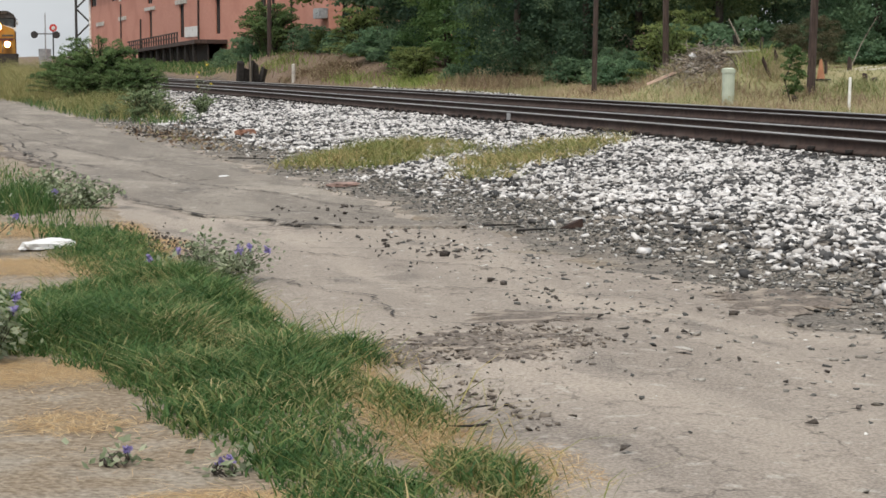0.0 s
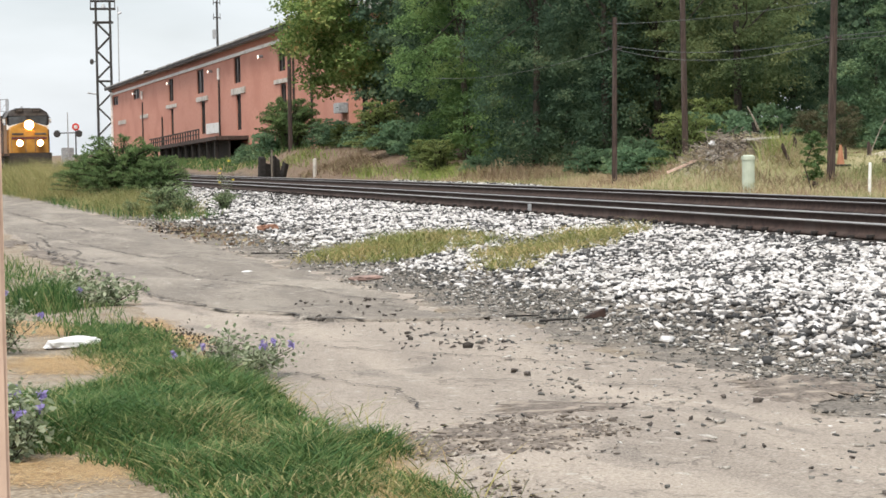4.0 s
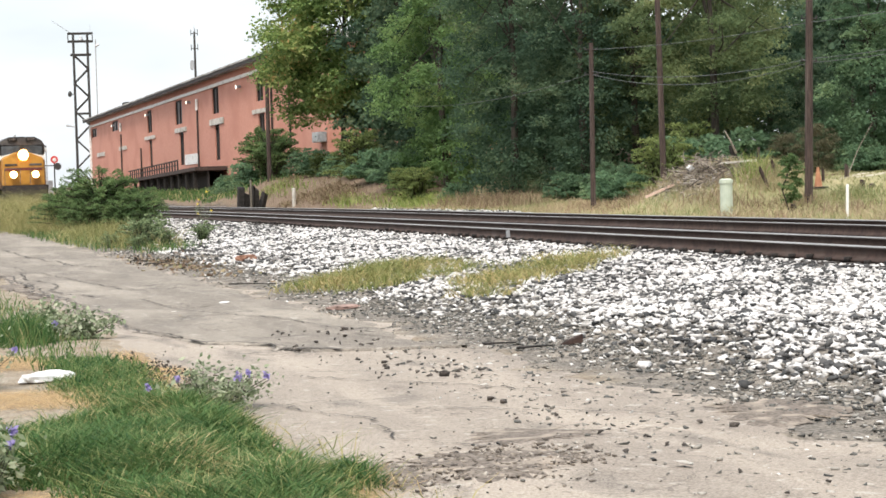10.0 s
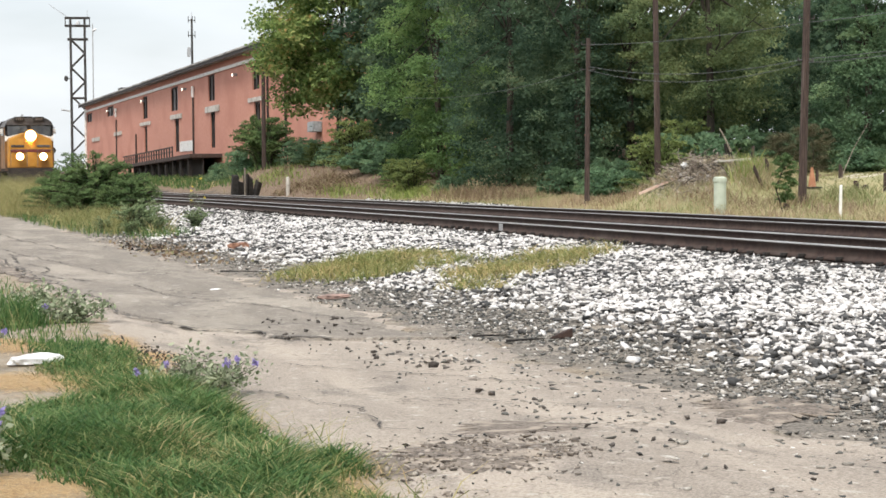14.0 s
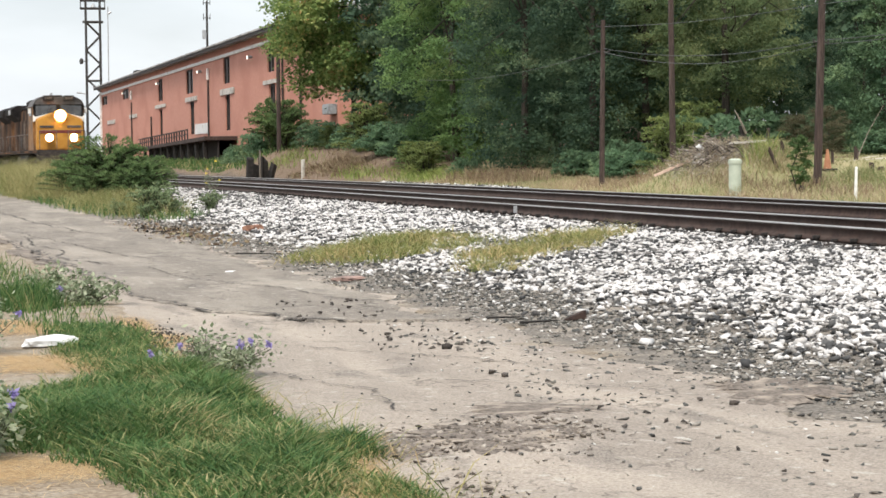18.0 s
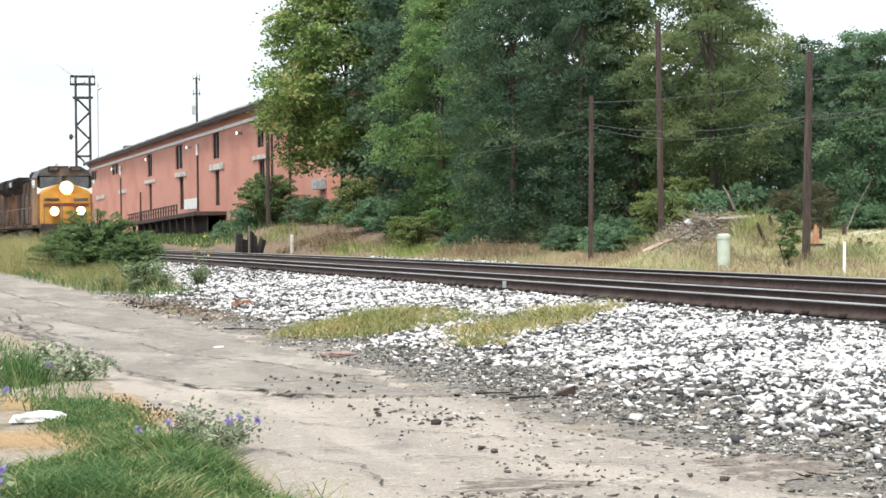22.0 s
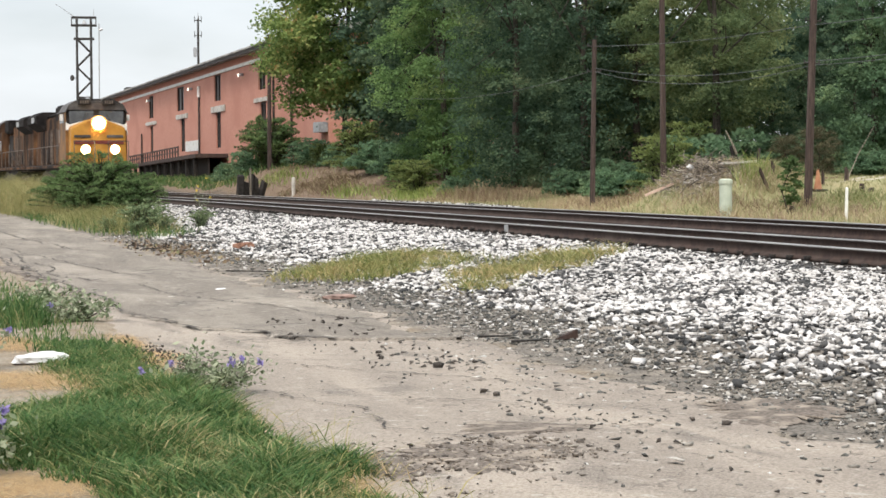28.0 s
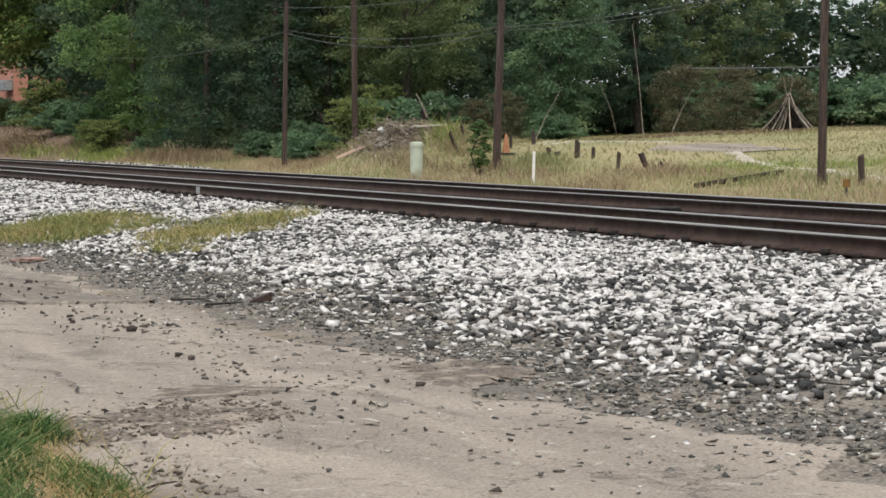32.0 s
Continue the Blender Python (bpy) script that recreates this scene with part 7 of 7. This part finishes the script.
# ---- grass ----
def grass():
    rng = np.random.default_rng(40)

    def pick(n, x0, x1, y0, y1, keep, swing=False):
        x, y = x0 + (x1 - x0) * rng.random(n), y0 + (y1 - y0) * rng.random(n)
        ok = rng.random(n) < keep(x, y)
        x, y = x[ok], y[ok]
        if swing:
            x = x + bend(y)
        return np.stack([x, y, land(x, y)], -1)

    def blob(x, y, cx, cy, rx, ry, turn=0.0):
        c, s = math.cos(turn), math.sin(turn)
        u, v = (x - cx) * c + (y - cy) * s, -(x - cx) * s + (y - cy) * c
        r = np.sqrt((u / rx) ** 2 + (v / ry) ** 2) + 0.18 * hills(x * 3, y * 3) + 0.10 * hills(x * 11, y * 11)
        return np.clip((1.2 - r) / 0.65, 0, 1)

    def lush(x, y):
        lo = np.interp(y, [5, 6, 7, 7.6, 8.4, 9, 9.4, 10.6, 11.2, 12, 13.5], [1.12, 1.06, 0.98, 0.87, 0.85, 0.62, 0.1, 0.0, 0.6, 1.1, 1.4])
        hi = np.interp(y, [5, 6.4, 7.7, 8.4, 9, 10, 10.5, 12, 13.5], [1.64, 1.70, 1.78, 1.96, 2.02, 2.03, 2.0, 1.92, 1.7])
        w = 0.07 * hills(x * 9, y * 9) + 0.05 * hills(x * 3, y * 3)
        body = np.clip((x - lo + w) / 0.22, 0, 1) * np.clip((hi + w - x) / 0.2, 0, 1) * np.clip((13.2 - y) / 1.2, 0, 1)
        thin = np.clip(0.62 + 0.45 * hills(x * 2.0, y * 2.0, 1.4) + 0.35 * hills(x * 6, y * 6), 0.34, 1)
        tuft = 0.5 * blob(x, y, 1.88, 6.15, 0.16, 0.4) + 0.35 * blob(x, y, 1.95, 7.6, 0.16, 0.7) + 0.5 * blob(x, y, 2.1, 9.0, 0.13, 0.35)
        sparse = 0.28 * blob(x, y, 1.5, 14.3, 0.4, 2.2)
        return np.clip(np.maximum.reduce([body * thin, tuft, sparse]), 0, 1)

    p = pick(330000, 0.0, 2.3, 5.2, 16.5, lambda x, y: 0.58 * lush(x, y) ** 0.8)
    m = lush(p[:, 0], p[:, 1])
    blades("verge_grass", rng, p, 0.045 + 0.165 * m * np.clip((p[:, 1] - 4.5) / 5.0, 0.4, 1) * (0.8 + 0.12 * hills(p[:, 0] * 7, p[:, 1] * 7) + 0.4 * rng.random(len(p))), 0.0084, GRASS, "lush matted green grass on the verge beside the lane", "grass", 0.85, droop=0.32)

    p = pick(6500, 0.2, 2.5, 5.2, 13.5, lambda x, y: lush(x, y) * 0.7 + 0.3 * blob(x, y, 1.98, 8, 0.3, 3.5))
    blades("stray_grass", rng, p, 0.2, 0.005, PATCHGRASS, "long pale stray blades in the verge grass", "grass", 1.4)

    def far_green(x, y):
        return np.maximum.reduce([blob(x, y, 1.12, 18.6, 0.36, 0.9), 0.25 * blob(x, y, 1.45, 15.8, 0.45, 2.4), 0.3 * blob(x, y, 0.5, 25, 1.0, 5.0)]) * (x < 1.95)

    p = pick(60000, -0.6, 2.0, 12.5, 32, far_green)
    blades("tall_verge_grass", rng, p, 0.09 + 0.2 * blob(p[:, 0], p[:, 1], 1.12, 18.6, 0.36, 0.9), 0.010, GRASS, "tall green grass tufts at the lane's near side", "grass", 0.6)

    def strawy(x, y):
        near = np.maximum.reduce([blob(x, y, 0.58, 8.6, 0.42, 0.42), 0.8 * blob(x, y, 0.62, 7.35, 0.28, 0.22), blob(x, y, 0.95, 5.95, 0.4, 0.2), 0.85 * blob(x, y, 1.9, 7.0, 0.2, 1.5), blob(x, y, 2.16, 6.3, 0.16, 0.4), 0.7 * blob(x, y, 2.0, 8.4, 0.14, 0.9)])
        back = np.maximum.reduce([blob(x, y, 0.95, 13.2, 0.42, 0.7), blob(x, y, 0.85, 16.0, 0.5, 0.8), blob(x, y, 1.95, 14.7, 0.28, 1.0), 0.8 * blob(x, y, 1.95, 16.6, 0.2, 0.7), 0.5 * blob(x, y, 1.95, 11.2, 0.14, 1.2)])
        return np.maximum.reduce([near, back, 0.07 * blob(x, y, 1.2, 9.0, 1.0, 4.5)]) ** 1.5

    p = pick(330000, 0.0, 2.6, 5.2, 17.5, strawy)
    p[:, 2] += 0.01
    blades("cut_straw", rng, p, 0.022, 0.0042, STRAW, "dry straw-coloured cut grass lying on the verge", "straw", 5.0)

    def withered(x, y):
        return 0.8 * blob(x, y, 1.88, 7.2, 0.2, 1.7) + 0.7 * blob(x, y, 2.15, 8.9, 0.16, 0.5) + 0.35 * blob(x, y, 1.5, 13.5, 0.5, 2.0) + 0.3 * blob(x, y, 0.6, 10.8, 0.5, 0.8)

    p = pick(60000, 0.1, 2.4, 5.2, 16, withered)
    blades("withered_grass", rng, p, 0.085, 0.005, VERGEDRY, "brown and olive withered grass at the verge's edge", "grass", 1.6)

    def shoulder(x, y):
        a = blob(x, y, 6.8, 26.8, 2.6, 1.15, math.radians(62))
        b = blob(x, y, 8.35, 24.6, 2.5, 0.8, math.radians(57))
        c = 0.5 * blob(x, y, 6.5, 21.2, 0.5, 0.5)
        return np.maximum.reduce([a, b, c]) * np.clip(0.95 + 0.5 * hills(x * 2.2, y * 2.2, 1.7), 0.5, 1)

    p = pick(60000, 4.6, 11.0, 20, 31, shoulder)
    blades("shoulder_grass", rng, p, 0.22 * (0.8 + 0.4 * hills(p[:, 0] * 3, p[:, 1] * 3, 1.3)), 0.010, PATCHGRASS, "low yellow-green grass growing through the ballast", "grass", 1.2)

    def tall_dry(x, y):
        a = blob(x, y, 5.9, 56, 1.1, 10.0)
        b = blob(x, y, 6.2, 88, 2.2, 24)
        return np.maximum(a, b) * np.clip(0.75 + 0.5 * hills(x, y, 0.6), 0.2, 1)

    p = pick(70000, 3.9, 9.4, 42, 112, tall_dry, True)
    blades("tall_dry_grass", rng, p, (0.55 + 0.85 * np.clip((p[:, 1] - 63) / 8, 0, 1)) * (0.85 + 0.35 * hills(p[:, 0], p[:, 1], 0.9)), 0.013, TALLDRY, "tall yellowing grass between the lane and the track", "grass", 0.95)

    def green_fringe(x, y):
        return blob(x, y, 6.1, 44.3, 0.7, 1.8) + 0.3 * blob(x, y, 5.6, 50, 1.0, 5.0) + blob(x, y, 5.3, 64, 1.0, 16) * 0.45

    p = pick(24000, 4.3, 8.5, 38, 110, lambda x, y: green_fringe(x, y) + 0.5 * blob(x, y, 5.6, 90, 1.6, 20), True)
    blades("fringe_grass", rng, p, 0.24, 0.018, GRASS, "green grass fringe at the lane's far edge", "grass", 0.6)

    def verge(x, y):
        return np.clip(0.75 + 0.5 * hills(x, y, 0.5), 0.25, 1) * (x > 18.6) * (1 - 0.95 * np.exp(-((x - 27.7) / 1.5) ** 4 - ((y - 42.4) / 1.7) ** 4)) * (1 - 0.85 * np.exp(-((x - 26.7 + (40 - y) * 0.36) / 0.3) ** 2) * (y < 40.6))

    p = pick(60000, 18.6, 26, 24, 72, verge)
    near = p[:, 0] < 23.0
    blades("far_verge_grass", rng, p[near], 0.24, 0.014, DRYGRASS, "tall dry grass on the verge beyond the tracks", "grass", 0.6)
    p2 = pick(52000, 21, 46, 24, 58, verge)
    blades("field_grass", rng, p2, 0.08, 0.03, FIELDGRASS, "short mown yellow-green grass of the field", "grass", 0.7)
    def tussock(x, y):
        return np.clip(2.2 * hills(x * 1.5, y * 1.5, 1.1) * hills(x, y, 0.37) - 0.25, 0, 1)

    def tan_tuft(x, y):
        return 0.8 * blob(x, y, 20.6, 45.2, 0.6, 2.4) + 0.8 * blob(x, y, 21.6, 44.0, 0.9, 1.0) + 0.7 * blob(x, y, 21.0, 40.5, 0.9, 1.4) + 0.6 * blob(x, y, 22.0, 36.2, 0.8, 1.3) + 0.5 * blob(x, y, 20.2, 51.5, 0.7, 1.4)

    p9 = pick(26000, 19.0, 24, 33, 54, tan_tuft)
    blades("tan_tall_grass", rng, p9, 0.34, 0.012, DEADWEED, "tall tan and rusty dead grass before the mound", "grass", 0.7)
    p7 = pick(60000, 18.7, 23.5, 25, 50, tussock)
    blades("tussock_grass", rng, p7, 0.42, 0.013, DRYGRASS, "pale dry grass tussocks on the verge beyond the tracks", "grass", 0.9)
    p5 = pick(12000, 17.6, 24.4, 108, 180, verge)
    blades("dock_weeds", rng, p5, 0.42, 0.05, GRASS, "rank green weeds in front of the loading dock", "grass", 0.6)
    p3 = pick(8000, 18.4, 24, 70, 112, lambda x, y: verge(x, y) * np.clip(0.4 + 0.8 * hills(x, y, 0.8), 0.1, 1), True)
    blades("far_verge_weeds", rng, p3, 0.18, 0.028, DEADWEED, "dry brown weeds along the far side of the tracks", "grass", 0.6)

    def bank(x, y):
        return 0.9 * blob(x, y, 20.6, 75.0, 1.0, 5.0) + 0.7 * blob(x, y, 20.2, 84.0, 0.8, 3.0) + 0.4 * blob(x, y, 21.0, 100, 1.0, 5.0)

    def tangle(x, y):
        return blob(x, y, 20.6, 88.5, 0.9, 3.6) + 0.6 * blob(x, y, 19.9, 92.5, 0.7, 2.0)

    p11 = pick(16000, 18.6, 23, 82, 98, tangle, True)
    blades("dry_tangle", rng, p11, 0.32, 0.028, DEADWEED, "tangled brown dead weeds on the bank", "weeds", 1.6)
    p10 = pick(14000, 18.6, 23, 68, 108, bank, True)
    blades("bank_weeds", rng, p10, 0.34, 0.03, FRESH, "fresh green weeds on the bank below the trees", "weeds", 0.7)

    def foot(x, y):
        return np.clip(hills(x, y, 0.45) + 0.25, 0, 1) * np.exp(-((x - 20.9 - 0.5 * hills(y, x, 0.2)) / 0.7) ** 2)

    p6 = pick(24000, 19.2, 22.6, 52, 92, foot, True)
    blades("dead_weeds", rng, p6, 0.5, 0.02, DEADWEED, "reddish-brown dead weeds at the foot of the trees", "weeds", 0.5)

    def clump(x, y):
        return blob(x, y, 22.0, 46.9, 0.55, 0.6) + 0.7 * blob(x, y, 24.2, 37.0, 2.2, 2.0) + 0.5 * blob(x, y, 26.5, 34.0, 3.0, 1.2)

    p8 = pick(34000, 20.5, 30, 31, 49, clump)
    blades("green_clump_grass", rng, p8, np.where(p8[:, 1] > 44, 0.6, 0.12), 0.016, FRESH, "fresh yellow-green grass on the mound and field", "grass", 0.7)

    def heap(x, y):
        return np.exp(-((x - 21.3) / 0.62) ** 2 - ((y - 48.8) / 1.3) ** 2)

    p4 = pick(30000, 19.3, 23.5, 46, 53, heap)
    blades("dead_brush", rng, p4, 0.3, 0.014, THATCH, "grey dead brush and thatch on the debris mound", "brush", 2.2)


grass()


def fallen_leaves():
    rng = np.random.default_rng(17)
    for n, cx, cy, sx, sy, size, material, label in [(330, 5.15, 36, 0.32, 3.2, 0.085, DEADWEED, "brown fallen leaves on the gravel at the ballast foot"), (90, 5.0, 37.4, 0.3, 1.6, 0.09, DARKBRUSH, "dark rotten leaves and bark on the gravel"), (320, 1.97, 14.4, 0.13, 0.9, 0.03, DARKBRUSH, "dark dead leaves on the straw beside the lane")]:
        x, y = cx + sx * rng.normal(size=n), cy + sy * rng.normal(size=n)
        P = np.stack([x, y, land(x, y) + 0.03], -1)
        ob = new("fallen_leaves", leaf_mesh("fallen_leaves", rng, P, np.tile([0, 0, 1.0], (n, 1)), size, material))
        tagged(ob, label, "leaf litter", kind="stuff")


fallen_leaves()


def flower_plant(x, y, h, r, n, blooms, seed, label, petal=None, big=1.0, leaf=0.036):
    rng = np.random.default_rng(seed)
    t = empty("flowering_plant", at(x, y), label, "flowering plant", "violet flowering plants")
    tips = []
    for k in range(14):
        a = rng.random() * 6.28
        f = math.sqrt(rng.random())
        q = Vector((r * f * math.cos(a), r * f * math.sin(a), h * (1.05 - 0.45 * f * f) * (0.75 + 0.25 * rng.random())))
        part("stem", rod(bmesh.new(), (0.03 * math.cos(a), 0.03 * math.sin(a), 0), q, 0.004, 0.002, 4, bend=0.03), BARK, t)
        tips.append(q)
    P = []
    for q in tips:
        f = 0.04 + 0.96 * rng.random((n, 1)) ** 0.8
        P.append(np.array(q)[None] * f + 0.05 * rng.normal(size=(n, 3)))
    P = np.concatenate(P)
    P[:, 2] = np.maximum(P[:, 2], 0.02)
    ob = new("foliage", leaf_mesh("foliage", rng, P, np.tile([0, 0, 1.0], (len(P), 1)), leaf, LEAF_GREY))
    ob.parent = t
    for k in range(blooms):
        q = np.array(tips[k % len(tips)])
        pts = q[None] + 0.011 * big * rng.normal(size=(26, 3)) + np.array([0, 0, 0.02 * big])
        o2 = new("bloom", leaf_mesh("bloom", rng, pts, np.tile([0, -0.6, 0.6], (26, 1)), 0.024 * big, petal or FLOWER))
        o2.parent = t
        o2["label"] = "yellow flower head" if petal else "violet flower head"


flower_plant(1.95, 12.25, 0.26, 0.42, 80, 5, 1, "leafy plant with violet flower heads at the lane's edge")
flower_plant(0.38, 9.15, 0.32, 0.24, 55, 5, 2, "leafy plant with violet flower heads in the grass")
flower_plant(1.03, 6.4, 0.05, 0.05, 3, 2, 3, "low plant with violet flower heads on bare ground", None, 0.55)
flower_plant(0.69, 6.6, 0.06, 0.06, 3, 2, 4, "low plant with violet flower heads on bare ground", None, 0.55)
flower_plant(0.34, 8.9, 0.36, 0.2, 45, 5, 5, "leafy grey-green plant with violet flower heads by the post")
flower_plant(0.55, 14.2, 0.42, 0.3, 60, 5, 6, "leafy grey-green plant with violet flower heads in the verge")
flower_plant(1.75, 18.6, 0.27, 0.42, 55, 1, 7, "leafy grey-green plant in the verge", None, 1.0, 0.05)
flower_plant(1.5, 20.2, 0.3, 0.36, 50, 0, 9, "leafy grey-green plant in the verge", None, 1.0, 0.05)

flower_plant(7.62, 48.0, 1.3, 0.34, 16, 5, 8, "tall thin weed with yellow flower heads at the ballast edge", YFLOWER, 1.1)


# ---- what moves ----
def motions():
    for thing, wheels, off, length, back in vehicles:
        rows = []
        for k in range(17):
            t = 2.0 * k
            y = train_y(t) + off + (length if back else 0)
            y2 = train_y(t) + off + (0 if back else length)
            turn = math.degrees(math.atan2(track_x(y) - track_x(y2), abs(y2 - y)))
            rows.append((t, pose(track_x(y), y, 0.5, 0, 0, 180 - turn if back else turn)))
        walk(thing, rows)
        for w in wheels:
            base = Vector(w.location)
            spins = []
            for k in range(113):
                t = min(32.0, k * 0.3)
                roll = math.degrees((train_y(0) - train_y(t)) / 0.53)
                spins.append((t, pose(base.x, base.y, base.z, roll * (-1 if back else 1), 0, 0)))
                if t >= 32.0:
                    break
            walk(w, spins)


motions()
